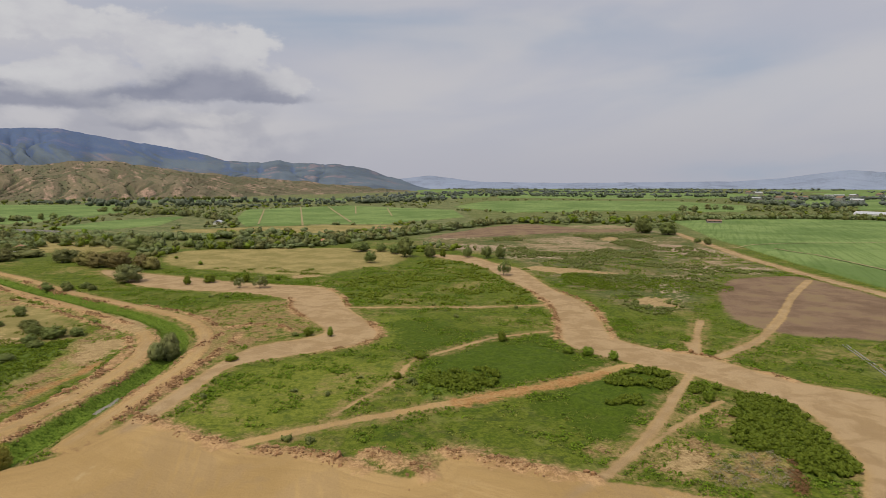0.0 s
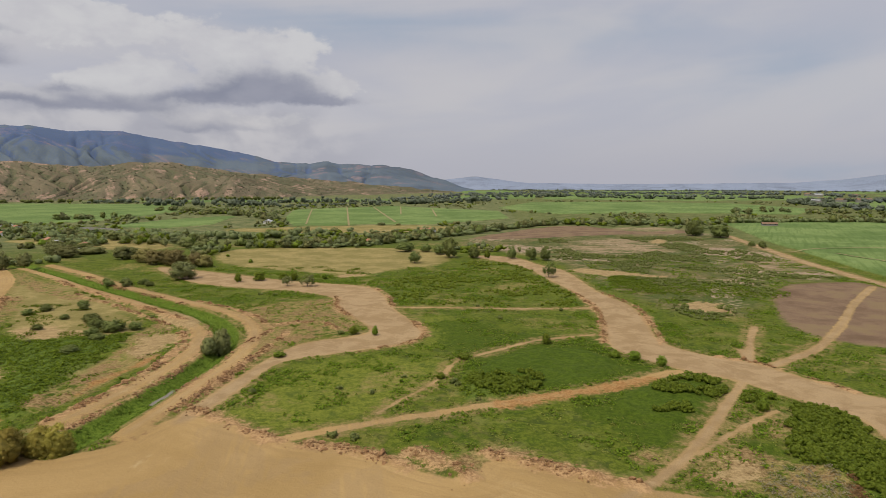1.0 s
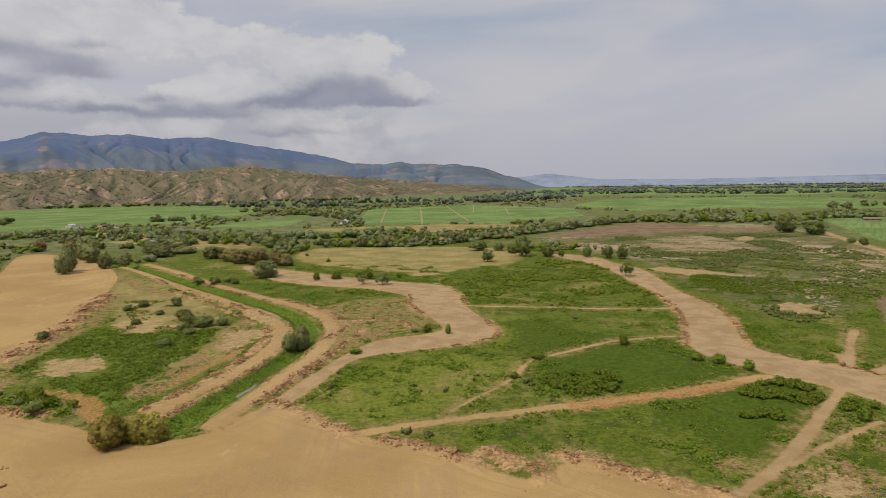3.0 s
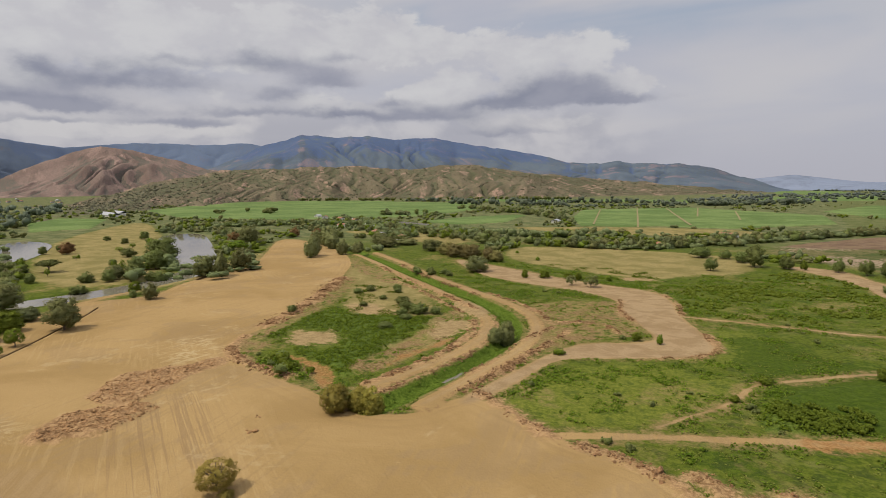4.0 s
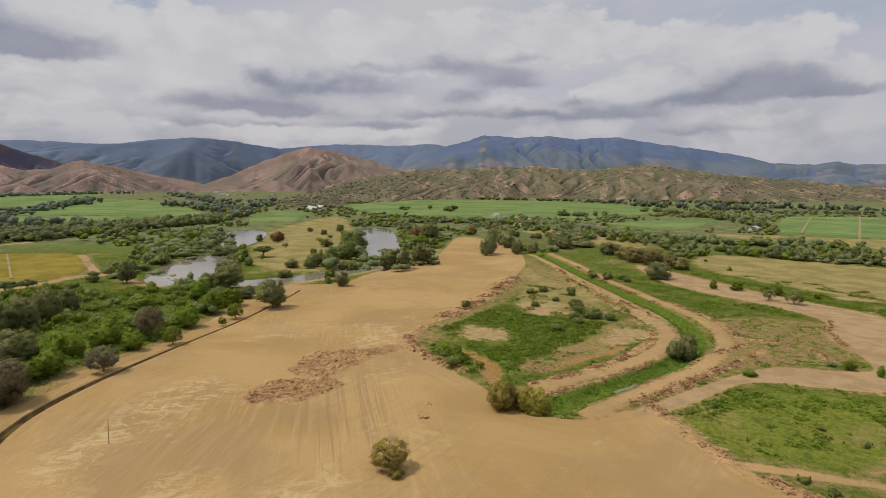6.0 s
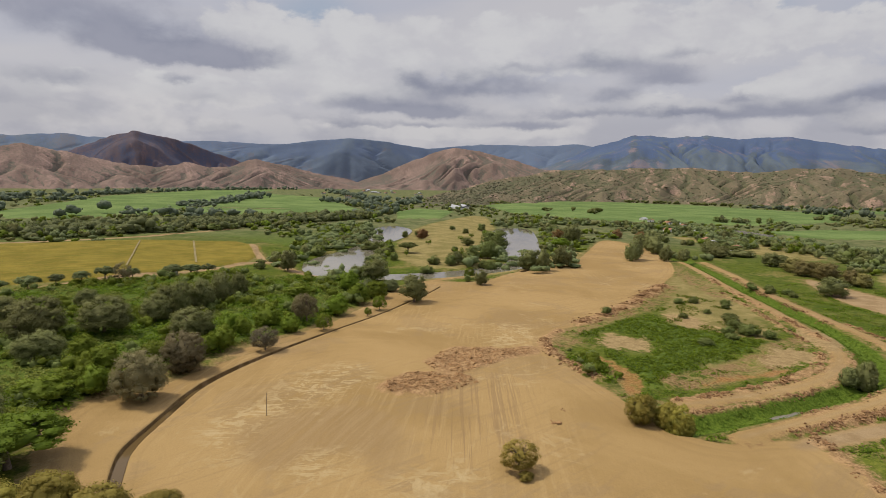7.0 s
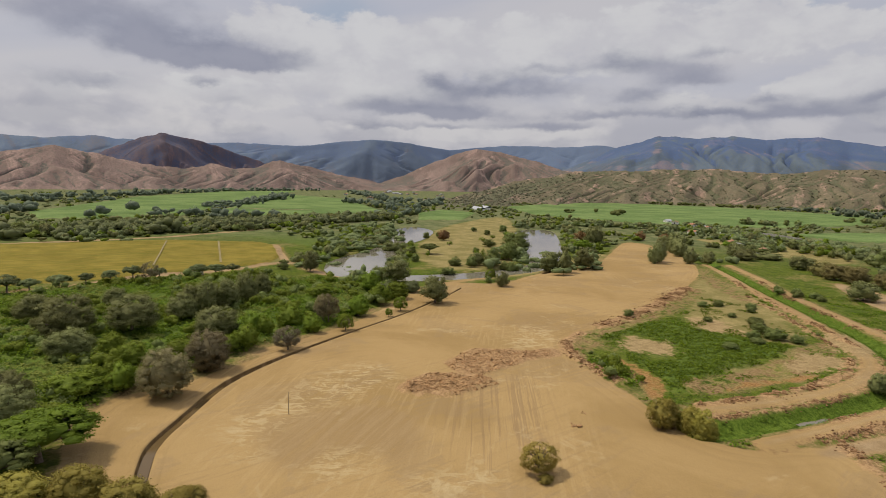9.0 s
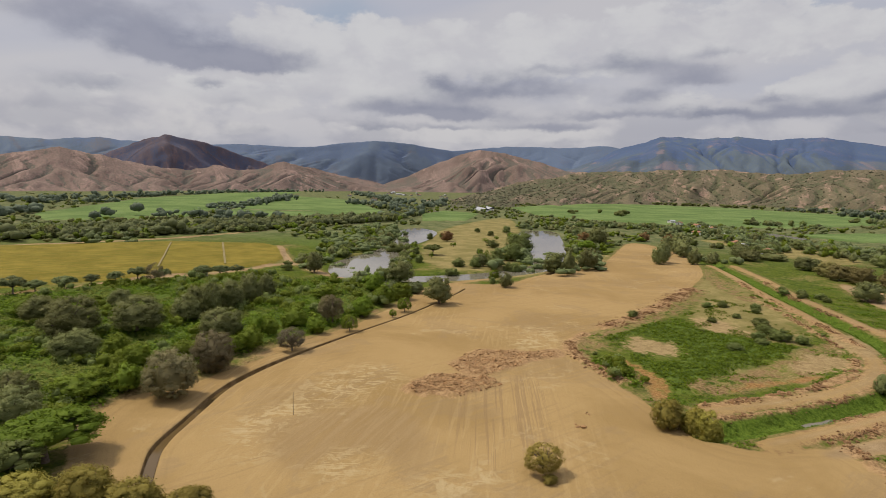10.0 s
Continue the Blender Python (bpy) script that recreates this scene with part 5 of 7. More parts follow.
def leaf_quads(rng, centres, sizes, upward=0.3, lean=None):
    """One small leaf spray a centre: a tilted, slightly folded blade of two triangles."""
    n = len(centres)
    out_way = directions(rng, n) + [0, 0, upward]
    if lean is not None:
        out_way = out_way * 0.55 + lean
    out_way /= np.linalg.norm(out_way, axis=1)[:, None]
    u = np.cross(out_way, directions(rng, n))
    u /= np.maximum(np.linalg.norm(u, axis=1), 1e-6)[:, None]
    v = np.cross(out_way, u)
    s = np.asarray(sizes).reshape(-1, 1)
    fold = out_way * s * 0.25
    verts = np.stack([centres - u * s, centres - v * s * 0.6 + fold, centres + u * s, centres + v * s * 0.6 + fold], 1).reshape(-1, 3)
    return verts, np.arange(4 * n).reshape(n, 4)


def blobs(rng, centres, radii, squash=0.8):
    """Dark lumpy hearts of the leaf clumps."""
    V, F = icosphere()
    out_v, out_f = [], []
    for k, (c, r) in enumerate(zip(centres, radii)):
        out_v.append(c + V * [r, r, r * squash] * (1 + 0.18 * rng.normal(size=(len(V), 1))))
        out_f.append(F + k * len(V))
    return np.vstack(out_v), np.vstack(out_f)


def stick(points, radii, sides=7):
    """A tapered limb along points, as arrays."""
    p = np.asarray(points, float)
    d = np.gradient(p, axis=0)
    d /= np.linalg.norm(d, axis=1)[:, None]
    side = np.cross(d, [0.31, 0.17, 0.93] if abs(d[0, 2]) < 0.8 else [1, 0.2, 0])
    side /= np.linalg.norm(side, axis=1)[:, None]
    up = np.cross(d, side)
    t = np.linspace(0, 2 * math.pi, sides, endpoint=False)
    ring = p[:, None] + (side[:, None] * np.cos(t)[None, :, None] + up[:, None] * np.sin(t)[None, :, None]) * np.asarray(radii)[:, None, None]
    i, j = np.meshgrid(np.arange(len(p) - 1), np.arange(sides), indexing="ij")
    j2 = (j + 1) % sides
    return ring.reshape(-1, 3), np.stack([i * sides + j, i * sides + j2, (i + 1) * sides + j2, (i + 1) * sides + j], -1).reshape(-1, 4)


def joined(parts_):
    v, f, n = [], [], 0
    for a, b in parts_:
        v.append(a), f.append(b + n)
        n += len(a)
    return np.vstack(v), np.vstack(f)


CROWNS = {}
LEVELS = {"near": (110, 7600, 0.0145), "mid": (46, 1900, 0.024), "far": (18, 330, 0.050)}     # clumps, leaves, half a leaf's length
FORMS = {  # middle of the crown, reach above and below it, size of a clump, size of the shaded heart, lift of the trunk's fork
    "dome": (0.38, 0.62, 0.40, 0.150, 0.66, 0.20), "umbrella": (0.58, 0.42, 0.20, 0.135, 0.62, 0.36), "shrub": (0.32, 0.68, 0.36, 0.165, 0.72, 0.18),
    "tall": (0.52, 0.48, 0.40, 0.150, 0.6, 0.30), "open": (0.44, 0.56, 0.40, 0.130, 0.40, 0.22)}


def crown_and_trunk(form, level, variant, mat):
    """Meshes of a tree one metre wide and one metre high, its crown of many leafy clumps: shared by all trees of that form."""
    key = (form, level, variant, mat.name)
    if key in CROWNS:
        return CROWNS[key]
    rng = np.random.default_rng(len(form) * 101 + variant * 7 + 3)
    clumps, leaves, size = LEVELS[level]
    mid_z, upper, lower, swell, heart, fork = FORMS[form]
    middle = np.array([0, 0, mid_z])
    lobes, push = directions(rng, 7), rng.uniform(-0.30, 0.16, 7) * (0.4 if form == "umbrella" else 1.0)

    def stretch_(d, k):
        """Places at a share k of the crown's uneven reach."""
        k = k * (1 + (push * np.exp((d @ lobes.T - 1) * 4)).sum(1))
        return middle + d * k[:, None] * np.stack([np.full(len(d), 0.5)] * 2 + [np.where(d[:, 2] > 0, upper, lower)], 1)

    cd = directions(rng, clumps * 3)
    cd = cd[cd[:, 2] > {"umbrella": -0.25, "tall": -0.5, "open": -0.6}.get(form, -0.85)][:clumps]
    r = swell * (0.86 if level == "near" else 1.0) * rng.uniform(0.5, 1.2, len(cd))
    c = stretch_(cd, (1 - r / 0.5 * 0.75) * rng.uniform(0.82, 1.06, len(cd)))
    flat = np.array([1, 1, 0.62 if form == "umbrella" else 0.82])
    V, F = icosphere()
    hv = (c[:, None] + V[None] * (r * {"open": 0.36, "umbrella": 0.75}.get(form, 0.58))[:, None, None] * flat * (1 + 0.16 * rng.normal(size=(len(c), len(V), 1)))).reshape(-1, 3)
    hf = (F[None] + (np.arange(len(c)) * len(V))[:, None, None]).reshape(-1, 3)
    hn = (V[None] * 0.7 + cd[:, None] * 0.5 + [0, 0, 0.1]).reshape(-1, 3)
    core = stretch_(V / np.linalg.norm(V, axis=1)[:, None], np.full(len(V), heart))
    hf, hn, hv = np.vstack([hf, F + len(hv)]), np.vstack([hn, V]), np.vstack([hv, core])
    own = rng.choice(len(c), leaves, p=r**2 / (r**2).sum())
    d = directions(rng, leaves)
    inward = (d * cd[own]).sum(1) < -0.35
    d = np.where(inward[:, None], -d, d)
    d[:, 2] = np.where((d[:, 2] < -0.3) & (rng.random(leaves) < 0.5), -d[:, 2], d[:, 2])
    far_out = np.where(rng.random(leaves) < 0.85, rng.uniform(0.62, 1.12, leaves), rng.uniform(0.9, 1.45, leaves))
    lc = c[own] + d * (r[own] * far_out)[:, None] * flat
    lv, lf = leaf_quads(rng, lc, size * rng.uniform(0.55, 1.4, leaves), 0.25, d * 0.35)
    ln = np.repeat(d * 0.45 + cd[own] * 0.60 + directions(rng, leaves) * 0.55 + [0, 0, 0.12], 4, 0)
    face = np.vstack([hn, ln])
    tri = np.vstack([hf, np.vstack([lf[:, [0, 1, 2]], lf[:, [0, 2, 3]]]) + len(hv)])
    body = np.vstack([hv, lv])
    fit_ = np.array([0.45 / np.percentile(np.hypot(body[:, 0], body[:, 1]), 97)] * 2 + [0.88 / np.percentile(body[:, 2], 99.5)])
    c = c * fit_
    crown = sheet("crown", body * fit_, tri, mat, None, True, face / np.linalg.norm(face, axis=1)[:, None])
    limbs = [stick([(0, 0, -0.06), (0.010, 0.005, fork * 0.5), (0.0, 0.012, fork)], [0.036, 0.026, 0.022])]
    for k in range(0, len(c), {"near": 4, "mid": 5, "far": 6}[level]):
        mid_ = c[k] * [0.45, 0.45, 0] + [0, 0, fork + (c[k, 2] - fork) * 0.6]
        limbs.append(stick([(0, 0.01, fork * 0.9), mid_, c[k]], [0.016, 0.010, 0.004], 5))
    tv, tf = joined(limbs)
    CROWNS[key] = crown, sheet("trunk", tv, tf, BARK, None, True)
    return CROWNS[key]


def plant(name, places, form, level, mat, label, category="tree", group="", crown_label="", seed=0):
    """Trees at (x, y, height, width): each a thing of its own with a trunk and a crown."""
    rng = random.Random(seed + len(places))
    ground = height_at([(p[0], p[1]) for p in places])
    for (x, y, h, wide), z in zip(places, ground):
        crown, trunk = crown_and_trunk(form, level, rng.randrange(6), mat)
        tree = new(name)
        tree.empty_display_size = 0.2
        tree.matrix_world = pose(x, y, z - 0.05, 0, 0, rng.uniform(0, 360)) @ Matrix.Diagonal((wide, wide * rng.uniform(0.78, 1.22), h * 1.1, 1))
        tagged(tree, label, category, group)
        for part_name, me in (("crown", crown), ("trunk", trunk)):
            ob = new(part_name, me)
            ob.parent = tree


plant("rain_tree", [(-143, 0.1, 11.6, 14.5), (-160, 9.8, 10.6, 12.8)], "dome", "near", LEAF_BROWN, "broad half-bare greyish rain tree on the ditch bank", group="half-bare trees along the ditch")
plant("rain_tree", [(-187.7, 14.6, 9.7, 13.3)], "dome", "near", LEAF_GREY, "broad grey-green rain tree on the ditch bank")
plant("rain_tree", [(-197.9, 51.4, 10.6, 10.1), (-200.5, 50.3, 9.4, 7.7)], "open", "near", LEAF_BROWN, "dry greyish-brown tree beside the ditch", group="dry trees along the ditch")
plant("olive_tree", [(-86.9, 94.4, 6.6, 7.4)], "shrub", "near", LEAF_OLIVE, "dense yellowish-olive tree at the end of the canal", group="trees at the canal's end")
plant("olive_tree", [(-80.7, 98.9, 7.2, 7.6), (-83.3, 97.9, 6.0, 6.0)], "shrub", "near", LEAF_OLIVE, "dense olive-green tree at the end of the canal", group="trees at the canal's end")
plant("lone_tree", [(-80.6, 58.7, 5.4, 7.4)], "open", "near", LEAF_PALE, "single yellowish-green tree standing in the bare clearing")
plant("shrub", [(-77.1, 57.7, 1.5, 3.2)], "shrub", "mid", LEAF_OLIVE, "low green bush at the foot of the lone tree", "shrub")
plant("dry_tree", [(-171, 32.5, 7.2, 8.4)], "open", "near", DEAD, "leafless pale grey tree on the ditch bank")
plant("canal_tree", [(-80.5, 167.6, 8.6, 6.8), (-82, 171.6, 7.2, 5.8), (-82.6, 163.7, 5.2, 5.6)], "shrub", "near", LEAF_GREY, "dull olive-green bushy tree leaning over the canal")
plant("shrub", [(-169.8, 161.5, 3, 5)], "shrub", "mid", LEAF_DARK, "round dark bush on the clearing's edge", "shrub")
plant("rain_tree", [(-289.5, 295.7, 14.7, 12.8), (-295, 304.2, 16.1, 11.4)], "shrub", "mid", LEAF_GREY, "tall grey-green tree alone on the bare earth")
plant("bank_tree", [(-208.8, 82.7, 6, 6.2), (-260.9, 152.8, 6.5, 6.5), (-201, 74.9, 3.4, 3.4), (-187.1, 54.4, 5.8, 6.6)], "open", "near", LEAF_GREEN, "small green tree on the bare ditch bank", group="small trees on the ditch bank")
plant("bush", [(-101.1, -21.4, 5.6, 12.3), (-99.5, -12.7, 6.2, 9.3), (-94, -6, 6.5, 11.3), (-91.3, 1.8, 3.8, 7.6), (-94.3, -28.2, 6.3, 10.7)], "shrub", "near", LEAF_OLIVE, "pale olive leafy treetop near the ditch", "tree", "trees at the ditch's bend")
plant("rain_tree", [(-130.8, -27.7, 9.2, 11.7)], "dome", "near", LEAF_GREY, "grey-green tree in the thicket")
plant("umbrella_tree", [(-117.1, -20.3, 8.9, 18.8)], "umbrella", "near", LEAF_BUSH, "wide flat-topped green umbrella tree on the bank")
plant("umbrella_tree", [(-108.5, -25.2, 7.3, 12.6)], "umbrella", "near", LEAF_DARK, "wide flat-topped dark green tree on the bank")
plant("umbrella_tree", [(-285.2, -57.2, 7.6, 12.7), (-291.7, -50.8, 6, 10), (-297.5, -40.9, 6.2, 11.8), (-298.4, -31, 5.8, 10), (-301.7, -21.9, 6, 11), (-305, -12.8, 6.8, 11), (-309.2, -1.9, 5.7, 8.3), (-312.5, 15.6, 6.8, 11.1), (-315.7, 23.9, 6.3, 10.2), (-319, 32.3, 5.7, 8.3)],
      "umbrella", "mid", LEAF_MID, "flat-topped dull green tree beside the farm road", group="umbrella trees along the farm road")
plant("umbrella_tree", [(-290.4, 403.9, 7.1, 21.6), (-372, 167.7, 7.6, 15.1)], "umbrella", "mid", LEAF_DARK, "flat-topped dark green tree in dry grass")
plant("dry_tree", [(-303, -5.6, 9.2, 8.3)], "open", "mid", LEAF_BROWN, "bare grey tree beside the farm road")
plant("thicket_tree", [(-274.2, 104.9, 7.7, 11.5), (-244.8, -44.5, 8, 14.7), (-247.6, 82.9, 9, 11.5), (-188.3, 43.6, 6.7, 7.7), (-187.2, 24.2, 7.2, 7.6), (-176.3, -13, 6.2, 8.9), (-154.3, -16.1, 5.5, 9.5), (-150.9, -8.5, 4.8, 6.2), (-206.9, 65, 8.6, 10.7),
                       (-223.1, 79.5, 8.2, 10.5), (-232, 90.2, 7.7, 10.7), (-197.1, 37.7, 7.7, 10.6), (-238.8, 58.6, 5.7, 11.5)], "shrub", "mid", LEAF_GREEN, "leafy green tree in the thicket", group="green trees in the thicket")
plant("thicket_tree", [(-216.7, 5.2, 9.8, 11.6), (-222.5, 12.7, 12.3, 11.1), (-229.2, 20.3, 11.3, 11.4), (-237.7, 28.9, 12.7, 12.8), (-248.9, 36.5, 10.8, 8.8), (-225.7, 8, 11.1, 10.5)], "dome", "near", LEAF_GREY, "grey-green tree in a close row above the thicket", group="tree row in the thicket")
plant("thicket_tree", [(-199.8, -9.1, 10.9, 17.8), (-205, -27.7, 13.4, 22.3), (-182, -23.3, 8.2, 12.6), (-148.2, -30.4, 7.6, 11.2), (-249.3, -17, 6.9, 10.3), (-229.6, -39.3, 9.1, 14.4)], "dome", "near", LEAF_GREY, "broad dull green tree in the thicket", group="broad trees in the thicket")
plant("thicket_tree", [(-149.1, -9.5, 6.9, 8.3), (-146.8, -19, 6.3, 14.2), (-162, -7.4, 6.5, 8.5), (-170.7, 3.1, 5.1, 8.9), (-175.3, 21.4, 7, 9.3), (-185.7, 28.1, 6.5, 7.8), (-172.2, 16.5, 5.2, 7.2)], "shrub", "mid", LEAF_GREEN, "leafy green bush tree beside the ditch bank", group="bush trees at the bank")
plant("rain_tree", [(-315.9, 71.9, 11.9, 11.9), (-271.6, 105, 11.3, 15.5), (-218.2, 101.5, 11.8, 12.9)], "dome", "mid", LEAF_GREY, "grey-green tree beside the oxbow water", group="grey trees beside the oxbow")
plant("tree", [(-285.3, 100.7, 8.9, 11.2), (-306, 177.8, 8.6, 13), (-381.1, 244.6, 14.9, 23.9), (-291.9, 185.3, 7.4, 10.5), (-402.4, 151.6, 8.3, 18.4), (-255.8, 148.8, 3.8, 4.3)], "shrub", "mid", LEAF_DARK, "dark green tree on the water's edge", group="dark trees on the water's edge")
plant("rain_tree", [(-312.7, 172.5, 8.3, 10.9), (-244.3, 149.8, 7.8, 9.4), (-279.7, 203.6, 12.1, 14.9), (-273, 208.4, 14.7, 12.6), (-281.2, 228.8, 14.1, 13.3), (-392.8, 329.7, 17.9, 18.7)], "dome", "mid", LEAF_GREY, "grey-green tree between pond and clearing", group="grey trees between pond and clearing")
plant("tree", [(-416.6, 333.9, 10.3, 14.1)], "dome", "mid", LEAF_RUST, "reddish-brown tree between pond and clearing")
plant("tree", [(-348.7, 282.1, 10.4, 16.4)], "umbrella", "mid", LEAF_GREEN, "bright green tree between pond and clearing")
plant("thicket_tree", [(-235.4, 86.1, 7.3, 9.3), (-244.6, 101.8, 5.7, 9.8)], "shrub", "mid", LEAF_MID, "dull green bushy tree beside the path")
plant("tree", [(-457.6, 219.1, 9.3, 12.8)], "shrub", "mid", LEAF_RUST, "rust-red leaved tree in dry grass")
ISLAND = [(-384, 159.3, 5.3, 8.1), (-404.3, 234.2, 6.7, 12.2), (-337, 142.5, 5.3, 6.4), (-316.9, 160.3, 5.6, 10.4), (-307.1, 166.4, 6.8, 8.5), (-322.4, 189.8, 10.2, 11), (-330, 206.8, 12.5, 13.2), (-372.3, 239.7, 10.7, 10.8),
          (-295.6, 183.7, 6.1, 10.2), (-369.7, 203.5, 4.1, 5.7), (-289.6, 142.3, 4.7, 9.5), (-491.7, 229.7, 4.2, 5.2), (-492.7, 282.6, 5.5, 7.7), (-535.6, 290.8, 4.7, 8.3), (-525.7, 320.4, 7.7, 13.1), (-425.9, 268.3, 8.3, 10.7), (-469.2, 208.2, 6.4, 6)]
plant("tree", ISLAND, "shrub", "mid", LEAF_DARK, "round dark green tree on the dry grass spit", group="trees on the grass spit")
plant("tree", [(-331.8, 186.4, 5.9, 4.9), (-339.9, 192.4, 6.8, 3.9), (-345.8, 202, 5.9, 3.9), (-354, 195.2, 4.9, 3.9), (-354, 158.6, 4.8, 3.3), (-416.7, 205.4, 3.8, 5.7), (-440, 247.7, 3.9, 6.8), (-459.1, 269.2, 3.9, 5.9)], "open", "mid", LEAF_GREEN, "small thin tree on the dry grass spit", group="thin trees on the grass spit")
plant("tree", [(-332, 358.8, 16.2, 19.9), (-281.9, 318.8, 11.4, 10.7), (-375.9, 392.6, 9.8, 15.8), (-295.9, 381.2, 11.4, 17.9), (-314.4, 344.6, 13.5, 15.6), (-347.3, 376.8, 12.5, 14.6), (-273.4, 325.6, 9.3, 11.4)], "shrub", "mid", LEAF_GREY,
      "greyish tree behind the bare clearing", group="trees behind the clearing")
plant("tree", [(-419.7, 406.5, 9.5, 13.7), (-393.8, 410.1, 9.4, 12.6)], "shrub", "mid", LEAF_RUST, "reddish-brown tree behind the clearing")
plant("tree", [(-240.2, 368.2, 9.4, 14.5), (-159.8, 294.5, 9.8, 14.9), (-236.9, 373.9, 8.1, 16.4), (-285.2, 376.6, 8.9, 18.6), (-280.9, 397.6, 6.2, 19.8)], "shrub", "mid", LEAF_GREY, "round grey-green tree in the pasture", group="pasture trees")
plant("tree", [(-204.1, 346.3, 9.5, 15.3), (-215.7, 354.9, 9.7, 17.3), (-190.3, 344.7, 10.2, 16.3), (-177.3, 343.8, 8.7, 15.2), (-196.7, 350.9, 9.2, 16.3), (-169.7, 340.4, 8.1, 12.1)], "shrub", "mid", LEAF_HEDGE, "reddish-brown leafy tree in a dense row", group="brown tree row")
plant("pasture_tree", [(-45.8, 363.8, 7.8, 9.2), (-25.7, 394, 13.8, 15.3), (-33.8, 413.6, 7.3, 12.1), (-9.3, 393.7, 9.2, 9.9), (16.2, 392.6, 8.8, 9.1), (28.5, 386.8, 8.6, 9), (37.8, 384, 8.6, 10.1), (-60.1, 427.7, 7.4, 15.1), (-45, 427.4, 6.6, 10.8)],
      "dome", "mid", LEAF_DARK, "dark green spreading tree on bare ground", group="trees at the bed's head")
plant("pasture_tree", [(32.5, 314.7, 8.6, 8)], "open", "mid", LEAF_DARK, "dark leaning tree at the graded bed's bend")
plant("tree", [(196.3, 578.9, 15.7, 17.7), (214.3, 558.9, 12.4, 20.7), (212.2, 470.8, 5.9, 7.5), (210.2, 484.7, 4.5, 6.1), (202.9, 588.1, 12.7, 14.8)], "shrub", "mid", LEAF_DARK, "dark green tree beside the farm road", group="trees at the farm road")
plant("sapling", [(-98.1, 278.1, 5.2, 6.3), (-87.8, 277.4, 6.3, 7.9)], "open", "mid", LEAF_GREY, "small thin tree on the graded bed", group="small trees on the bed")
plant("sapling", [(-117.9, 293, 4.6, 7.3), (-126.5, 287, 5, 4.2), (-100.1, 295.4, 4.6, 4.8), (-85.8, 301.2, 3.2, 4.8), (-106.2, 297.2, 4, 6), (-0.2, 394.1, 6.1, 4.6)], "shrub", "mid", LEAF_GREEN, "small green tree at the bed's edge", group="green shrubs at the bed")
plant("shrub", [(-37.4, 187.7, 3.4, 2.5), (-44.4, 187.6, 3, 4.2), (-60.6, 162, 1.6, 4.5), (47.4, 160.8, 3, 3.6), (18, 181.7, 3.6, 3.6), (-149.7, 359.5, 2.8, 3.7), (-177.2, 388.1, 1.9, 3.3), (-7.2, 163.9, 2, 4.5), (-12.3, 146.4, 1.6, 2.6),
                (60.6, 130.2, 3.4, 3.4), (41.3, 165.8, 2.6, 4.5), (36.3, 167.7, 2, 4)], "shrub", "mid", LEAF_GREEN, "green bush among the weeds", "shrub", "bushes among the weeds")
plant("shrub", [(-142.8, 198.2, 3.5, 7.5), (-136.6, 192, 3.3, 7.1), (-127.3, 186.8, 4.4, 9), (-121.1, 189.7, 3, 6.1), (-131.3, 181.9, 3.2, 6.1), (-180.8, 278.4, 3.5, 6.5), (-171.4, 278.1, 3.1, 6.6), (-185, 271.6, 2.9, 6.6), (-176.7, 273.4, 3.1, 6.1), (-190.3, 277.8, 2.7, 5.1), (-165.1, 272.8, 2.6, 5.1), (-173.5, 267.2, 2.4, 5.1), (-124, 173.7, 2.3, 6.4), (-122.9, 159.7, 2.2, 7),
                (-164.9, 224.9, 2.6, 6), (-159.7, 217.7, 2.4, 5.1), (-175.3, 208, 2.5, 5.1), (-173.2, 215, 3.1, 6.1), (-156.4, 202.6, 2, 4.1), (-154.3, 186.4, 2, 4.1)], "shrub", "mid", LEAF_DARK, "low dark green bush in rough grass", "shrub", "bushes beside the canal")


def row_of_trees(name, line, every, h, wide, spread, form, level, mats, label, group, seed):
    rng = random.Random(seed)
    p = np.array(line, float)
    seg = np.hypot(*np.diff(p, axis=0).T)
    at = np.r_[0, np.cumsum(seg)]
    for k, mat in enumerate(mats):
        places = []
        for s in np.arange(rng.uniform(0, every), at[-1], every):
            if rng.randrange(len(mats)) != k:
                continue
            x, y = np.interp(s, at, p[:, 0]), np.interp(s, at, p[:, 1])
            places.append((x + rng.uniform(-spread, spread), y + rng.uniform(-spread, spread), h * rng.uniform(0.65, 1.25), wide * rng.uniform(0.75, 1.3)))
        if places:
            plant(name, places, form, level, mat, label, "tree", group, seed=seed + k)


MIXED = (LEAF_MID, LEAF_GREY, LEAF_DARK, LEAF_GREEN)
DARKS = (LEAF_MID, LEAF_DARK, LEAF_GREY)
row_of_trees("belt_tree", [(-154, 449.5), (-100.6, 464.7), (-44.2, 545.1), (10.2, 634.4), (84.1, 728)], 4.7, 7.5, 9.5, 7, "shrub", "far", DARKS, "dark green tree in a long belt", "north tree belt", 1)
row_of_trees("belt_tree", [(84.1, 728), (148.2, 722), (246, 729.5), (313.4, 763.9)], 5.0, 8.8, 10.9, 10, "shrub", "far", MIXED, "dark green tree in a long belt", "north tree belt", 2)
row_of_trees("cane_edge_tree", [(291, 772.9), (381.2, 786.3), (472.8, 777.1), (600.6, 735.7)], 4.7, 8.8, 10.9, 12, "shrub", "far", DARKS, "tree behind the green cane field", "trees behind the cane", 3)
row_of_trees("roadside_tree", [(-332.6, 500.2), (-239.4, 455.4), (-176, 448.5), (-139.6, 461)], 5.0, 6.8, 9.5, 12, "shrub", "far", MIXED, "leafy tree along the old road", "roadside trees", 4)
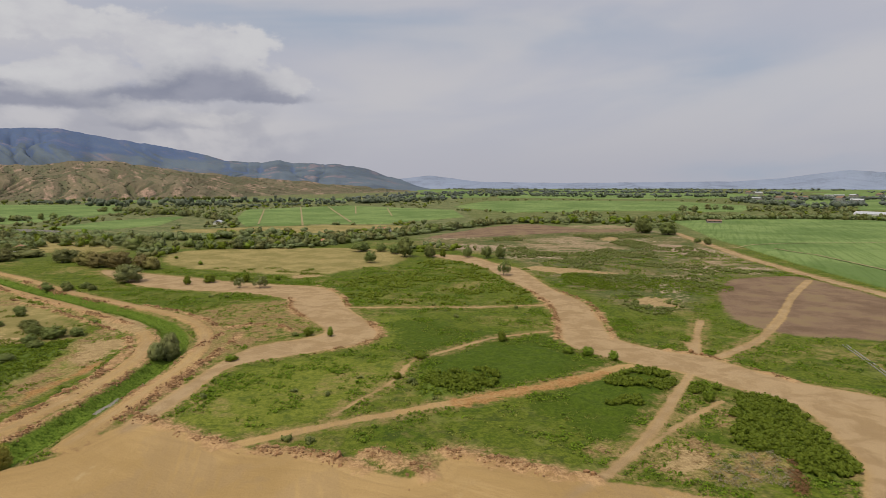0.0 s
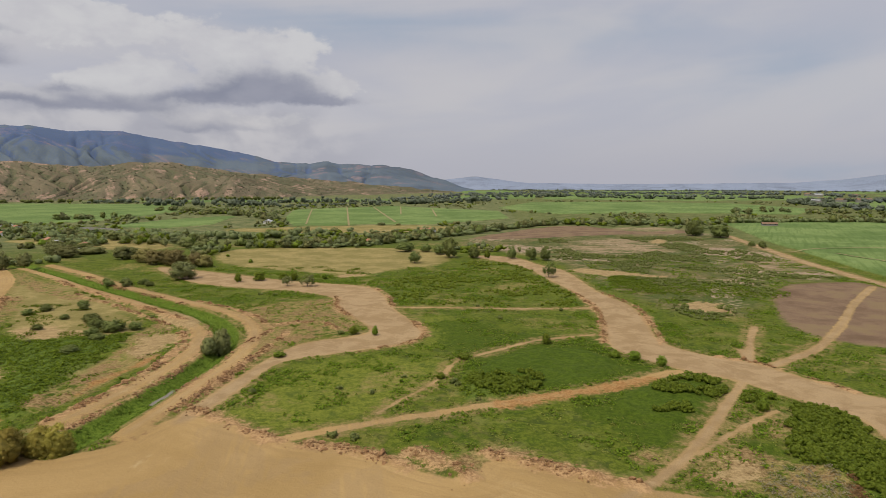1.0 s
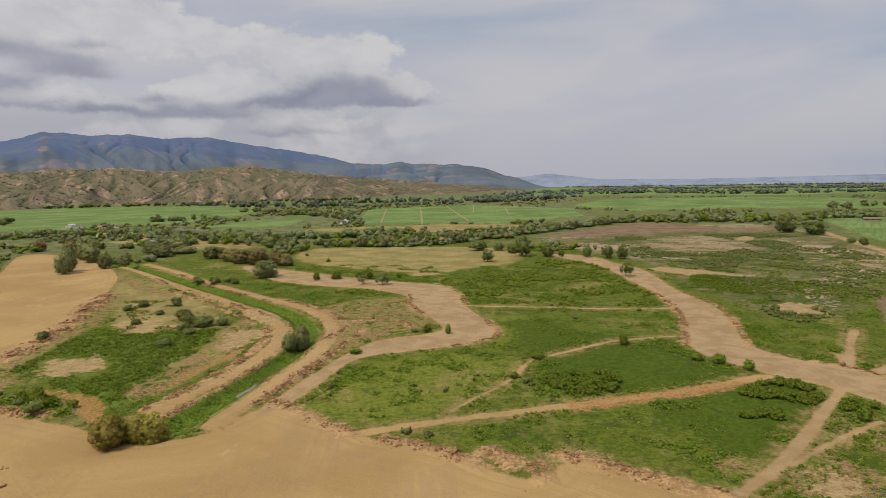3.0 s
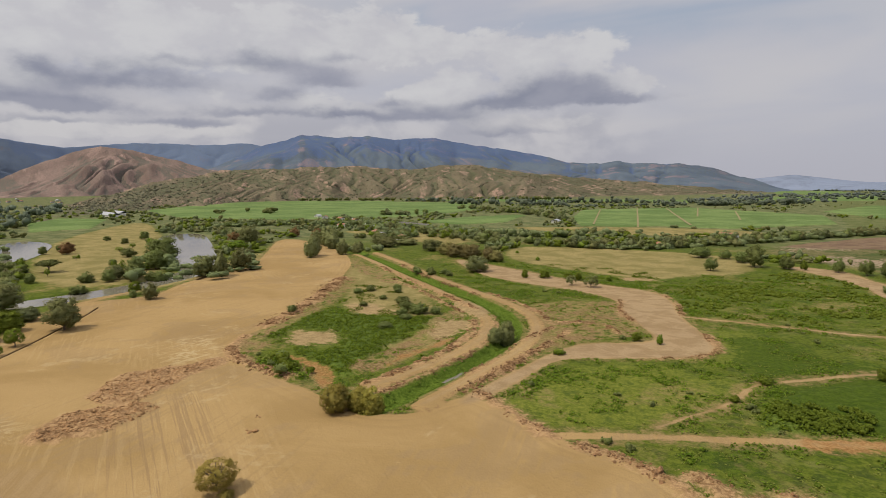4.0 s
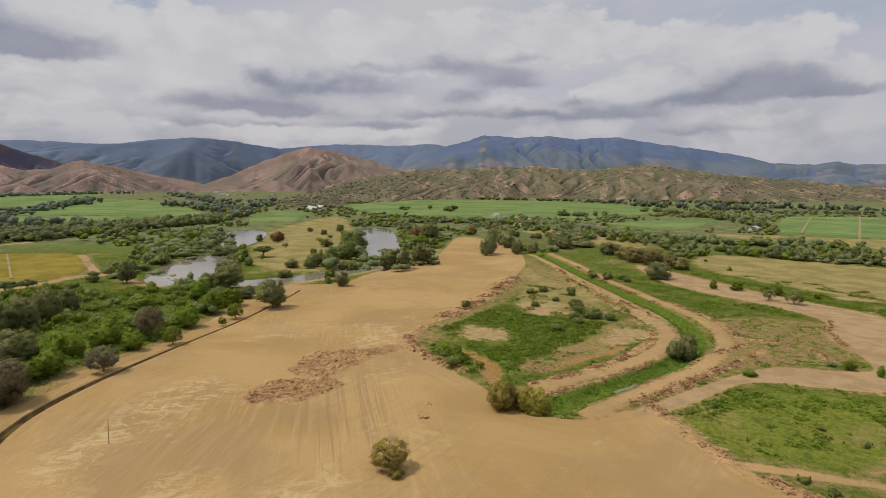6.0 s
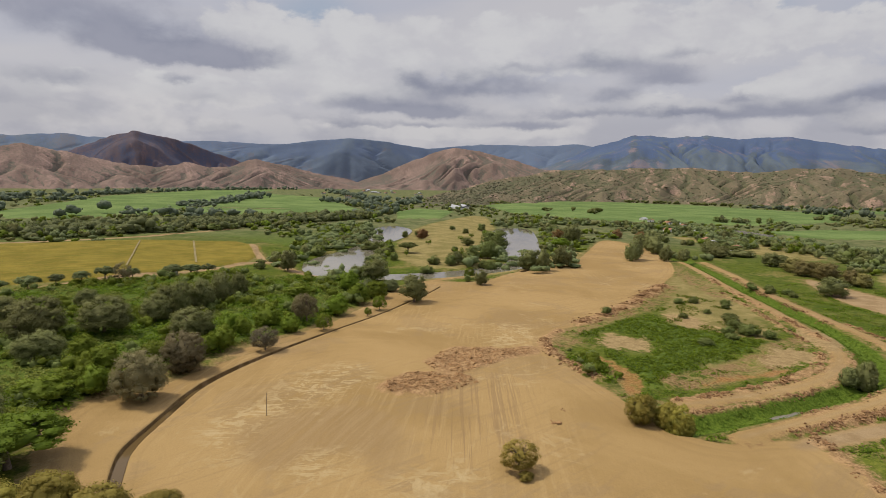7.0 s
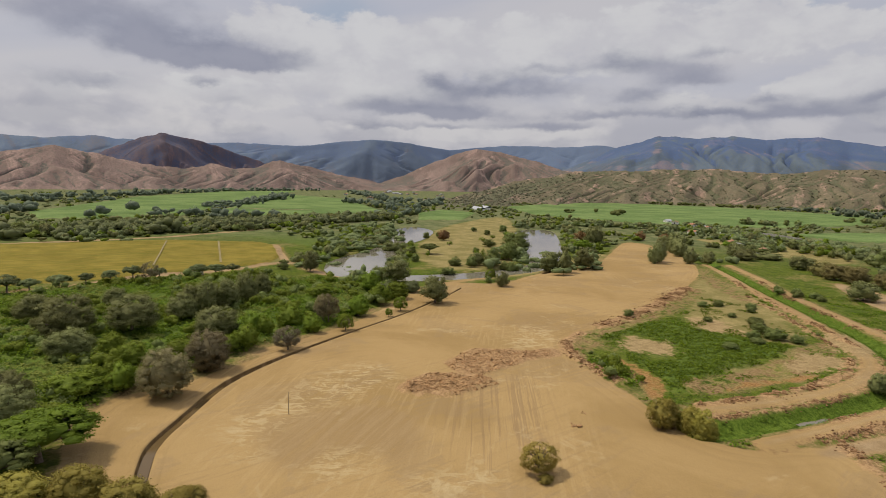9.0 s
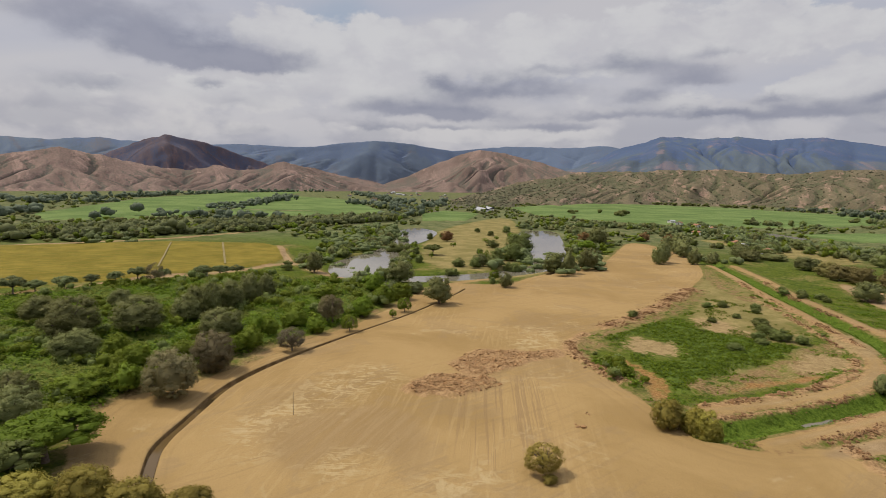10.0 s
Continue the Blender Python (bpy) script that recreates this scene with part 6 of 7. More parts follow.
row_of_trees("pasture_belt_tree", [(-446.2, 561.4), (-346.3, 532.9), (-270.2, 506.9), (-203.7, 523.7), (-152.3, 569.5)], 6.5, 6.8, 9.5, 25, "shrub", "far", MIXED, "leafy tree behind the pasture", "trees behind the pasture", 5)
row_of_trees("field_tree", [(-586.8, 1017.2), (-413, 932.5), (-265, 749.7)], 8.6, 8.8, 13.6, 14, "shrub", "far", DARKS, "dark tree between cane fields", "trees between cane fields", 6)
row_of_trees("riverside_tree", [(-530.4, -173.5), (-547.6, -111.3), (-558.8, -22.3), (-638.4, 114.4), (-716.5, 266.8)], 4.0, 8.8, 11.6, 16, "shrub", "far", MIXED, "riverside tree in a dense belt", "riverside belt", 7)
row_of_trees("riverside_tree", [(-508.9, -159.7), (-537, -111.7), (-537.5, -22.5), (-571.5, 54.4), (-626, 142)], 6.5, 6.1, 8.8, 10, "shrub", "far", MIXED, "riverside tree in a dense belt", "riverside belt", 8)
row_of_trees("riverside_tree", [(-587.3, -117.3), (-612.3, -13.4), (-681.6, 104.2), (-742.4, 236.3)], 5.8, 8.2, 11.6, 18, "shrub", "far", DARKS, "riverside tree in a dense belt", "riverside belt", 9)
row_of_trees("river_tree", [(-331.6, 66.9), (-375.8, 98.3), (-418.4, 131.5), (-475.4, 167.7), (-584.8, 207.7)], 5.0, 6.1, 8.2, 8, "shrub", "far", MIXED, "leafy green tree on the water's bank", "trees on the west bank", 10)
row_of_trees("river_tree", [(-405.2, 103.3), (-474.2, 139), (-573.5, 181.8)], 5.8, 5.4, 8.2, 14, "shrub", "far", (LEAF_GREEN, LEAF_DARK), "leafy green tree on the water's bank", "trees on the west bank", 11)
row_of_trees("river_tree", [(-285.3, 89), (-303, 113.9), (-332.6, 131.8), (-377.3, 152.7), (-421.1, 170.3)], 5.8, 5.4, 7.5, 4, "shrub", "far", MIXED, "leafy tree on the pond's near bank", "trees on the spit's bank", 12)
row_of_trees("river_tree", [(-322, 198), (-350, 224), (-405, 258), (-465, 292)], 5.8, 6.1, 7.5, 6, "shrub", "far", MIXED, "leafy tree between spit and pond", "trees on the spit's east bank", 13)
row_of_trees("river_tree", [(-358.3, 300.3), (-445.8, 359.9), (-533.3, 414.5), (-574.6, 387)], 5.8, 6.1, 8.8, 8, "shrub", "far", DARKS, "dark tree behind the pond", "trees behind the pond", 14)
row_of_trees("field_end_tree", [(-742.6, 274), (-867, 367.6), (-1052, 352.3)], 8.6, 8.2, 12.2, 16, "shrub", "far", DARKS, "dark tree at the field's end", "trees at the field's end", 15)
row_of_trees("village_tree", [(-597.5, 451.9), (-550.3, 528.8), (-480.2, 564.2), (-401.2, 577.6)], 4.3, 7.5, 10.2, 18, "shrub", "far", MIXED, "leafy tree among village houses", "village trees", 16)
row_of_trees("village_tree", [(-582.9, 655.1), (-513.7, 628.2), (-446.2, 561.4), (-368.8, 484.8), (-314.2, 450.7)], 5.8, 5.4, 8.2, 28, "shrub", "far", MIXED, "leafy tree among village houses", "village trees", 17)
row_of_trees("village_tree", [(-379.1, 414.2), (-338.2, 432.1), (-330.3, 490.9), (-260.7, 484.4), (-228, 425)], 6.5, 6.1, 8.8, 20, "shrub", "far", MIXED, "leafy tree among village houses", "village trees", 18)
row_of_trees("cane_tree", [(-569.9, 735.8), (-511, 799.2)], 6.5, 8.8, 12.2, 8, "shrub", "far", DARKS, "dark tree beside the cane", "trees beside the cane", 19)
row_of_trees("far_field_tree", [(397.5, 996.7), (563.2, 1050.5), (705.3, 969.5)], 10.1, 8.8, 13.6, 14, "shrub", "far", DARKS, "dark tree beyond the cane", "trees beyond the cane", 20)


# ---- far woods: too many and too far to count ----
def wood_mesh(name, P, h, wide, mat, label, seed):
    """Trees grown together at the given places: three lumps and a coat of leaf sprays each."""
    rng = np.random.default_rng(seed)
    z = height_at(P)
    V, F = icosphere()
    hs, ws = h * rng.uniform(0.5, 1.4, len(P)), wide * rng.uniform(0.6, 1.4, len(P)) * 0.5
    k = 3
    c = np.repeat(np.c_[P, z + hs * 0.45], k, 0) + rng.normal(size=(len(P) * k, 3)) * np.repeat(np.c_[ws, ws, hs * 0.35], k, 0) * 0.42
    r = np.repeat(np.c_[ws, ws, hs * 0.5], k, 0) * rng.uniform(0.45, 0.75, (len(P) * k, 1))
    verts = (V[None] * r[:, None] * (1 + 0.2 * rng.normal(size=(len(c), len(V), 1))) + c[:, None]).reshape(-1, 3)
    faces = (F[None] + (np.arange(len(c)) * len(V))[:, None, None]).reshape(-1, 3)
    m = 11
    d = directions(rng, len(c) * m)
    d[:, 2] = np.abs(d[:, 2])
    lc = np.repeat(c, m, 0) + d * np.repeat(r, m, 0) * rng.uniform(0.8, 1.15, (len(d), 1))
    lv, lf = leaf_quads(rng, lc, np.repeat(r[:, 0], m) * rng.uniform(0.14, 0.30, len(d)), 0.3, d * 0.5)
    tri = np.vstack([faces, np.vstack([lf[:, [0, 1, 2]], lf[:, [0, 2, 3]]]) + len(verts)])
    face = np.vstack([(V[None] + 0 * c[:, None]).reshape(-1, 3), np.repeat(d * 0.8 + directions(rng, len(d)) * 0.4 + [0, 0, 0.2], 4, 0)])
    tagged(new(name, sheet(name, np.vstack([verts, lv]), tri, mat, None, True, face / np.linalg.norm(face, axis=1)[:, None])), label, "trees", kind="stuff")


def woods(name, lines, every, h, wide, spread, mat, label, seed):
    rng = np.random.default_rng(seed)
    pts = []
    for line in lines:
        p = np.array(line, float)
        at = np.r_[0, np.cumsum(np.hypot(*np.diff(p, axis=0).T))]
        s = rng.uniform(0, at[-1], max(2, int(at[-1] / every)))
        pts.append(np.c_[np.interp(s, at, p[:, 0]), np.interp(s, at, p[:, 1])] + rng.normal(size=(len(s), 2)) * spread)
    wood_mesh(name, np.vstack(pts), h, wide, mat, label, seed)


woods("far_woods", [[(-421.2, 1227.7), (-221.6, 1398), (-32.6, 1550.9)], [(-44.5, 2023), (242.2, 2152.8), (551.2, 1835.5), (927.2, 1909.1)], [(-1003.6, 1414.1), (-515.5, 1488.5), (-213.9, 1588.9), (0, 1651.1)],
                    [(683.1, 1004.6), (754.9, 1538.2), (1108.4, 1754.2)], [(-758.7, 1244.8), (-494.1, 1272.7), (-430.9, 1202.9)]], 8, 12, 14, 8, LEAF_FAR_HAZED, "dark haze-tinted tree rows between far cane fields", 31)
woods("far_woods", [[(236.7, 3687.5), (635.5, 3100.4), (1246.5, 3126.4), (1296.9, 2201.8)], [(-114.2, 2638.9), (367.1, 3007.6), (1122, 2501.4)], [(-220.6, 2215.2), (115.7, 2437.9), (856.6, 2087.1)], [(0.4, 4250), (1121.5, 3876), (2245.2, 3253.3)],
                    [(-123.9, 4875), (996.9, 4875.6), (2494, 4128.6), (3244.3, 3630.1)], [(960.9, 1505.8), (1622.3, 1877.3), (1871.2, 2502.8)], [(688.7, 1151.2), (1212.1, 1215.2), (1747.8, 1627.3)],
                    [(-268.2, 1776.7), (-109.7, 1872.9), (55.7, 1784.1)]], 10, 10, 17, 28, LEAF_HORIZON_HAZED, "scattered haze-tinted far tree rows across the plain", 32)
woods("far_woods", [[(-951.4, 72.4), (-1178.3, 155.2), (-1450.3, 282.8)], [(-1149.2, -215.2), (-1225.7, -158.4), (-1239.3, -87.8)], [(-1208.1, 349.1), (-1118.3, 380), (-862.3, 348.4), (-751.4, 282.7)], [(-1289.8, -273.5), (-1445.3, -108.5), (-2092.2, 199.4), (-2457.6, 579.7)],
                    [(-844.9, -206.5), (-906.1, -169.4), (-864.5, -132.3)], [(-1205.5, 486.9), (-1474.8, 522), (-2169.9, 659.5)], [(-1086.2, 472.1), (-1234.8, 580.9)], [(-738.6, -58.4), (-783.5, 3.9), (-765.2, 60.1), (-773.2, 126.9)]], 9, 12, 15, 14, LEAF_FAR_HAZED, "haze-tinted far tree rows below the brown hills", 33)
woods("far_woods", [[(-1134.1, 637.2), (-1492.3, 1228), (-1132.3, 1459.4), (-866.4, 1580), (-620.2, 1692.8)], [(-943.2, 505.9), (-1049.7, 610.2)], [(-842.2, 674.3), (-774.8, 715.5)]], 9, 9, 13, 14, LEAF_DARK, "scrub woods at the foot of the hills", 34)


woods("riverside_woods", [[(-530.4, -173.5), (-550.8, -111.1), (-562, -22.2), (-642.4, 114.3), (-720.8, 266.7)], [(-521.8, -143.6), (-543, -95.6), (-547.9, -22.4), (-592.3, 71.5), (-660.9, 176.9)], [(-561.7, -149.1), (-593.1, -46.3), (-658, 87.5), (-737.4, 246.1)]],
      2.2, 8, 11, 9, LEAF_MID, "dense dark green riverside woods", 70)
woods("belt_woods", [[(-154, 449.5), (-100.6, 464.7), (-44.2, 545.1), (10.2, 634.4), (84.1, 728), (246.2, 735.3), (313.4, 763.9), (472.7, 780.3), (600.6, 735.7)], [(-446.2, 561.4), (-346.3, 532.9), (-270.2, 506.9), (-203.7, 523.7), (-152.3, 569.5)]], 3.0, 6.5, 9, 5, LEAF_MID, "dense dark green tree belt", 71)
woods("bank_woods", [[(-335.5, 72.6), (-375.9, 100.2), (-418.4, 133.4), (-475.4, 167.7), (-584.8, 207.7)], [(-405.2, 103.3), (-474.2, 139), (-573.5, 181.8)], [(-597.5, 451.9), (-550.3, 528.8), (-480.2, 564.2), (-401.2, 577.6)], [(-582.9, 655.1), (-513.7, 628.2), (-446.2, 561.4), (-368.8, 484.8), (-314.2, 450.7)],
                     [(-305.7, 173.3), (-300.6, 190.1), (-321.3, 205.4), (-370.8, 235)], [(-277.1, 199.3), (-287.4, 230.8), (-305.6, 257.4)], [(-316.5, 97.9), (-286.5, 104.6), (-273, 101)]],
      3.2, 5.5, 8, 8, LEAF_MID, "leafy green woods along the water and village", 72)


def hill_scrub(name, slope, n, wide, mat, label, seed):
    """Bushes on a slope, thicker in its gullies."""
    rng = np.random.default_rng(seed)
    P, gully = slope
    i, j = rng.integers(1, P.shape[0] - 1, n * 3), rng.integers(0, P.shape[1] - 1, n * 3)
    t = rng.random((n * 3, 2, 1))
    c = P[i, j] + (P[i, j + 1] - P[i, j]) * t[:, 0] + (P[i - 1, j] - P[i, j]) * t[:, 1]
    c = c[(gully[i, j] + rng.normal(size=n * 3) * 0.25 > 0.35) & (c[:, 2] > 2)][:n]
    V, F = icosphere()
    r = wide * 0.5 * rng.lognormal(0, 0.4, (len(c), 1, 1)) * rng.uniform(0.7, 1.2, (len(c), 1, 3)) * [1.2, 1.2, 0.75]
    verts = (c + [0, 0, wide * 0.15])[:, None] + V[None] * r * (1 + 0.15 * rng.normal(size=(len(c), len(V), 1)))
    faces = F[None] + (np.arange(len(c)) * len(V))[:, None, None]
    tagged(new(name, sheet(name, verts.reshape(-1, 3), faces.reshape(-1, 3), mat)), label, "shrubs", kind="stuff")


SCRUB = foliage("hill_scrub_leaves", (0.140, 0.134, 0.086), (0.180, 0.170, 0.112))
hill_scrub("hill_scrub", FOOT_SLOPE, 5200, 3.4, SCRUB, "dark scrub dotted over the dry foothills", 81)

# scattered scrub and small trees over the middle distance
rng = np.random.default_rng(8)
a_, r_ = np.radians(rng.uniform(-40, 106, 9000)), 430 * (1750 / 430) ** rng.random(9000)
cand = np.c_[-np.sin(a_) * r_, np.cos(a_) * r_]
f_, _s = fields(cand)
free = (f_["cane"] < -4) & (f_["ripe"] < -3) & (f_["pond"] < -4) & (f_["earth"] < -3) & (f_["plough"] < -3) & (f_["dry"] < 0) & ((cand[:, 0] < 30) | (r_ > 690))
grove = noise2(cand, 90, 4, 44) + 0.25 * noise2(cand, 300, 2, 45)
pick_ = free & (grove > 0.64)
cand = cand[pick_]
wood_mesh("scrub_woods", cand[0::3], 4.6, 6.8, LEAF_GREEN, "scattered green scrub and small trees", 35)
wood_mesh("scrub_woods", cand[1::3], 5.6, 7.4, LEAF_MID, "scattered dark green scrub and small trees", 36)
wood_mesh("scrub_woods", cand[2::3], 5.0, 6.8, LEAF_GREY, "scattered greyish scrub and small trees", 37)


# ---- weeds and grass ----
def clumps_mesh(name, P, radius, tall, leaves, size, mat, label, seed):
    """Low leafy plants all over a stretch of ground."""
    rng = np.random.default_rng(seed)
    z = height_at(P)
    k = rng.uniform(0.6, 1.5, len(P))
    c = np.repeat(np.c_[P, z], leaves, 0)
    kk = np.repeat(k, leaves)
    d = directions(rng, len(c))
    d[:, 2] = np.abs(d[:, 2])
    c = c + d * (kk * rng.uniform(0.5, 1.0, len(c)))[:, None] * [radius, radius, tall]
    v, f = leaf_quads(rng, c, size * kk * rng.uniform(0.6, 1.4, len(c)), 0.8, d * 0.7 + [0, 0, 0.3])
    tagged(new(name, sheet(name, v, f, mat, None, False)), label, "plants", kind="stuff")


def scatter(rng, low, high, n):
    return rng.uniform(low, high, (n, 2))


def bush_cover(name, P, wide, tall, leaves, mat, label, seed, leaf=0.33):
    """Bushes grown into one another, each with lumpy hearts and leaves all over."""
    rng = np.random.default_rng(seed)
    z = height_at(P)
    k = rng.uniform(0.55, 1.5, len(P))
    hearts, radii = [], []
    for (x, y), zz, s in zip(P, z, k):
        for _ in range(3):
            r = wide * s * rng.uniform(0.24, 0.38)
            hearts.append((x + rng.normal() * wide * s * 0.18, y + rng.normal() * wide * s * 0.18, zz + tall * s * rng.uniform(0.25, 0.6)))
            radii.append(r)
    hearts, radii = np.array(hearts), np.array(radii)
    bv, bf = blobs(rng, hearts, radii * 0.8, 0.85)
    n = leaves * len(hearts)
    pick = np.repeat(np.arange(len(hearts)), leaves)
    d = directions(rng, n)
    d[:, 2] = np.where(rng.random(n) < 0.75, np.abs(d[:, 2]), d[:, 2])
    c = hearts[pick] + d * (radii[pick] * rng.uniform(0.75, 1.15, n))[:, None] * [1, 1, 0.85]
    lv, lf = leaf_quads(rng, c, leaf * rng.uniform(0.6, 1.4, n), 0.3, d)
    tri = np.vstack([bf, np.vstack([lf[:, [0, 1, 2]], lf[:, [0, 2, 3]]]) + len(bv)])
    face = np.vstack([bv - np.repeat(hearts, len(icosphere()[0]), 0), np.repeat(d * 0.8 + directions(rng, n) * 0.45 + [0, 0, 0.2], 4, 0)])
    tagged(new(name, sheet(name, np.vstack([bv, lv]), tri, mat, None, True, face / np.linalg.norm(face, axis=1)[:, None])), label, "shrubs", kind="stuff")


rng = np.random.default_rng(5)
cand = scatter(rng, (-345, -120), (-90, 115), 24000)
f_, _s = fields(cand)
thick = noise2(cand, 14, 3, 41)
ok = (f_["lush"] > 0.5) & (f_["earth"] < -0.8) & (f_["pond"] < -2)
clumps_mesh("thicket", cand[ok & (thick > 0.46)], 1.05, 1.1, 11, 0.36, WEED, "dense dark green leafy thicket", 51)
more = cand[ok & (noise2(cand, 22, 3, 43) > 0.47)][:900]
bush_cover("thicket_bushes", more[:420], 4.2, 2.6, 36, LEAF_GREEN, "rounded green bushes in the thicket", 58)
bush_cover("thicket_bushes", more[420:620], 4.6, 3.0, 36, LEAF_DARK, "rounded dark green bushes in the thicket", 59)
clumps_mesh("thicket", cand[ok & (thick <= 0.46)], 0.95, 0.8, 9, 0.33, WEED_LIGHT, "lower light green weeds in the thicket", 52)
cand = np.vstack([scatter(rng, (-190, 85), (80, 345), 80000), scatter(rng, (60, 130), (195, 420), 30000)])
f_, _s = fields(cand)
bare = (f_["earth"] > -0.5) | (f_["rust"] > -0.7) | (f_["rough"] > -0.3) | (f_["ditch"] > -1) | ((f_["worn"] > 0.0) & ((f_["lush"] > 0) | (rng.random(len(cand)) < 0.75)))
ok = (f_["lush"] > 0.3) & (f_["sand"] < 0.3) & (f_["carpet"] < 0.5) & ~bare & (f_["reed"] < -1)
clumps_mesh("weeds", cand[ok], 0.65, 0.55, 7, 0.27, WEED, "dark green leafy weeds", 53)
patchy = noise2(cand, 7, 4, 42) + rng.normal(size=len(cand)) * 0.05
ok = (f_["lush"] <= 0.3) & ((f_["fresh"] < 0) | (patchy > 0.57)) & ~bare & (f_["reed"] < -1) & (f_["dry"] < 1) & (f_["plough"] < 0) & (f_["cane"] < -1) & (f_["sand"] < 0) & (patchy > 0.5)
clumps_mesh("weeds", cand[ok & (patchy > 0.58)], 0.6, 0.5, 7, 0.23, WEED, "green weed clumps in the meadow", 54)
clumps_mesh("meadow_grass", cand[ok & (patchy <= 0.58)], 0.5, 0.3, 6, 0.17, WEED_LIGHT, "short light green meadow grass", 55)
ok = ~bare & (patchy > 0.62) & (f_["dry"] > 0) & (f_["reed"] < -1)
clumps_mesh("weeds", cand[ok], 0.7, 0.6, 9, 0.22, WEED, "scattered green weeds in dry grass", 56)
cand = scatter(rng, (-60, 225), (50, 395), 9000)
f_, _s = fields(cand)
ok = (within(cand, rounded([(-51.7, 286.9), (-29.6, 356), (6, 396.4), (29.5, 354.3), (31.5, 311.5), (35.5, 269), (44.6, 240.1), (2.8, 238), (-33.5, 236), (-41.5, 251.1)])) > 0) & (f_["earth"] < -1)
ok &= noise2(cand, 16, 4, 46) + 0.2 * rng.random(len(cand)) > 0.62
bush_cover("meadow_bushes", cand[ok][:750], 1.9, 0.7, 7, LEAF_GREEN, "low green bushes scattered over the meadow", 65, 0.3)
cand = np.vstack([scatter(rng, (45, 200), (190, 560), 9000), scatter(rng, (-150, 100), (60, 345), 9000)])
f_, _s = fields(cand)
ok = (f_["earth"] < -1.5) & (f_["plough"] < -1) & (f_["carpet"] < 0) & (f_["sand"] < -1) & (f_["mud"] < 4) & (f_["reed"] < -2) & (f_["cane"] < -3) & (f_["worn"] < 0) & (f_["rust"] < -1)
ok &= (f_["dry"] < 0) & (noise2(cand, 24, 5, 50) > np.where(f_["waste"] > 0, 0.55, 0.60))
bush_cover("low_shrubs", cand[ok][:2400], 1.9, 0.8, 4, LEAF_DARK, "low dark shrubs dotted over rough ground", 69, 0.36)
DENSE = [rounded(s) for s in ([(66.7, 131.3), (72.9, 135.5), (79, 129.4), (79, 121.2), (74.8, 112.9), (73.7, 102.7), (73.7, 97.6), (67.6, 93.4), (61.5, 93.3), (60.5, 100.5), (54.4, 104.5), (53.4, 107.6), (61.6, 119.9)], [(62.7, 143.5), (68.8, 137.5), (61.6, 133.3), (56.5, 135.2)],
                              [(52.5, 154.7), (60.7, 152.8), (60.6, 145.5), (52.5, 133.1), (46.3, 137.1), (39.2, 138.1), (40.3, 144.2)], [(36.2, 131.9), (41.3, 134), (46.3, 128.9), (44.3, 125.8), (36.2, 125.7)], [(-5.2, 148.6), (1.8, 155.8), (9.9, 152.9), (14.9, 145.8), (10.9, 137.6), (2.8, 134.4), (-4.2, 138.4)])]
cand = scatter(rng, (-6, 90), (80, 156), 9000)
f_, _s = fields(cand)
edge_ = np.maximum.reduce([within(cand, s) for s in DENSE]) + 6 * (noise2(cand, 5, 3, 47) - 0.5)
ok = (edge_ > 0.5) & (f_["earth"] < -0.8) & ((within(cand, DENSE[0]) > -1) | (noise2(cand, 6, 3, 48) > 0.47))
bush_cover("dense_bushes", cand[ok][:1700], 1.35, 1.1, 8, LEAF_BUSH, "waist-high dense green bushes between tracks", 66, 0.24)
cand = scatter(rng, (40, 86), (64, 106), 1500)
f_, _s = fields(cand)
brush = within(cand, rounded([(48.3, 103.4), (56.4, 104.5), (61.5, 100.5), (60.5, 95.4), (54.3, 91.2), (47.2, 90.1), (44.2, 94.2)])) + 5 * (noise2(cand, 4, 3, 49) - 0.5)
clumps_mesh("dead_brush", cand[(brush > 0) & (f_["earth"] < -0.5)][::3], 0.7, 0.5, 7, 0.16, DEAD, "pale dead brushwood cut and left lying", 67)
pile = within(cand, rounded([(61.5, 101.5), (62.5, 99.5), (60.5, 93.3), (58.4, 88.2), (55.3, 88.2), (57.4, 93.3)]))
clumps_mesh("dead_brush", cand[pile > 0.2], 0.6, 0.7, 9, 0.16, LEAF_RUST, "reddish-brown heap of dead brushwood", 68)
cand = scatter(rng, (-265, 95), (-70, 330), 60000)
f_, _s = fields(cand)
clumps_mesh("canal_grass", cand[(f_["reed"] > 0.1) & (f_["stream"] < -0.5)], 0.45, 0.32, 8, 0.13, WEED_CANAL, "bright green grass filling the canal", 57)


# ---- turned earth: clods along the graded edges and on the heaps ----
def clods(name, P, size, label, seed, uneven=0.55, mat=CLOD):
    rng = np.random.default_rng(seed)
    bm = bmesh.new()
    bmesh.ops.create_icosphere(bm, subdivisions=1, radius=1)
    V = np.array([v.co[:] for v in bm.verts])
    F = np.array([[v.index for v in f.verts] for f in bm.faces])
    bm.free()
    z = height_at(P)
    s = size * rng.lognormal(0, uneven, len(P))
    verts = V[None] * (s[:, None, None] * rng.uniform(0.6, 1.5, (len(P), 1, 3))) * (1 + 0.22 * rng.normal(size=(len(P), len(V), 1)))
    verts = verts * [1, 1, 0.7] + np.c_[P, z + s * 0.25][:, None]
    faces = F[None] + (np.arange(len(P)) * len(V))[:, None, None]
    tagged(new(name, sheet(name, verts.reshape(-1, 3), faces.reshape(-1, 3), mat, None, False)), label, "earth", kind="stuff")


row_pts = []
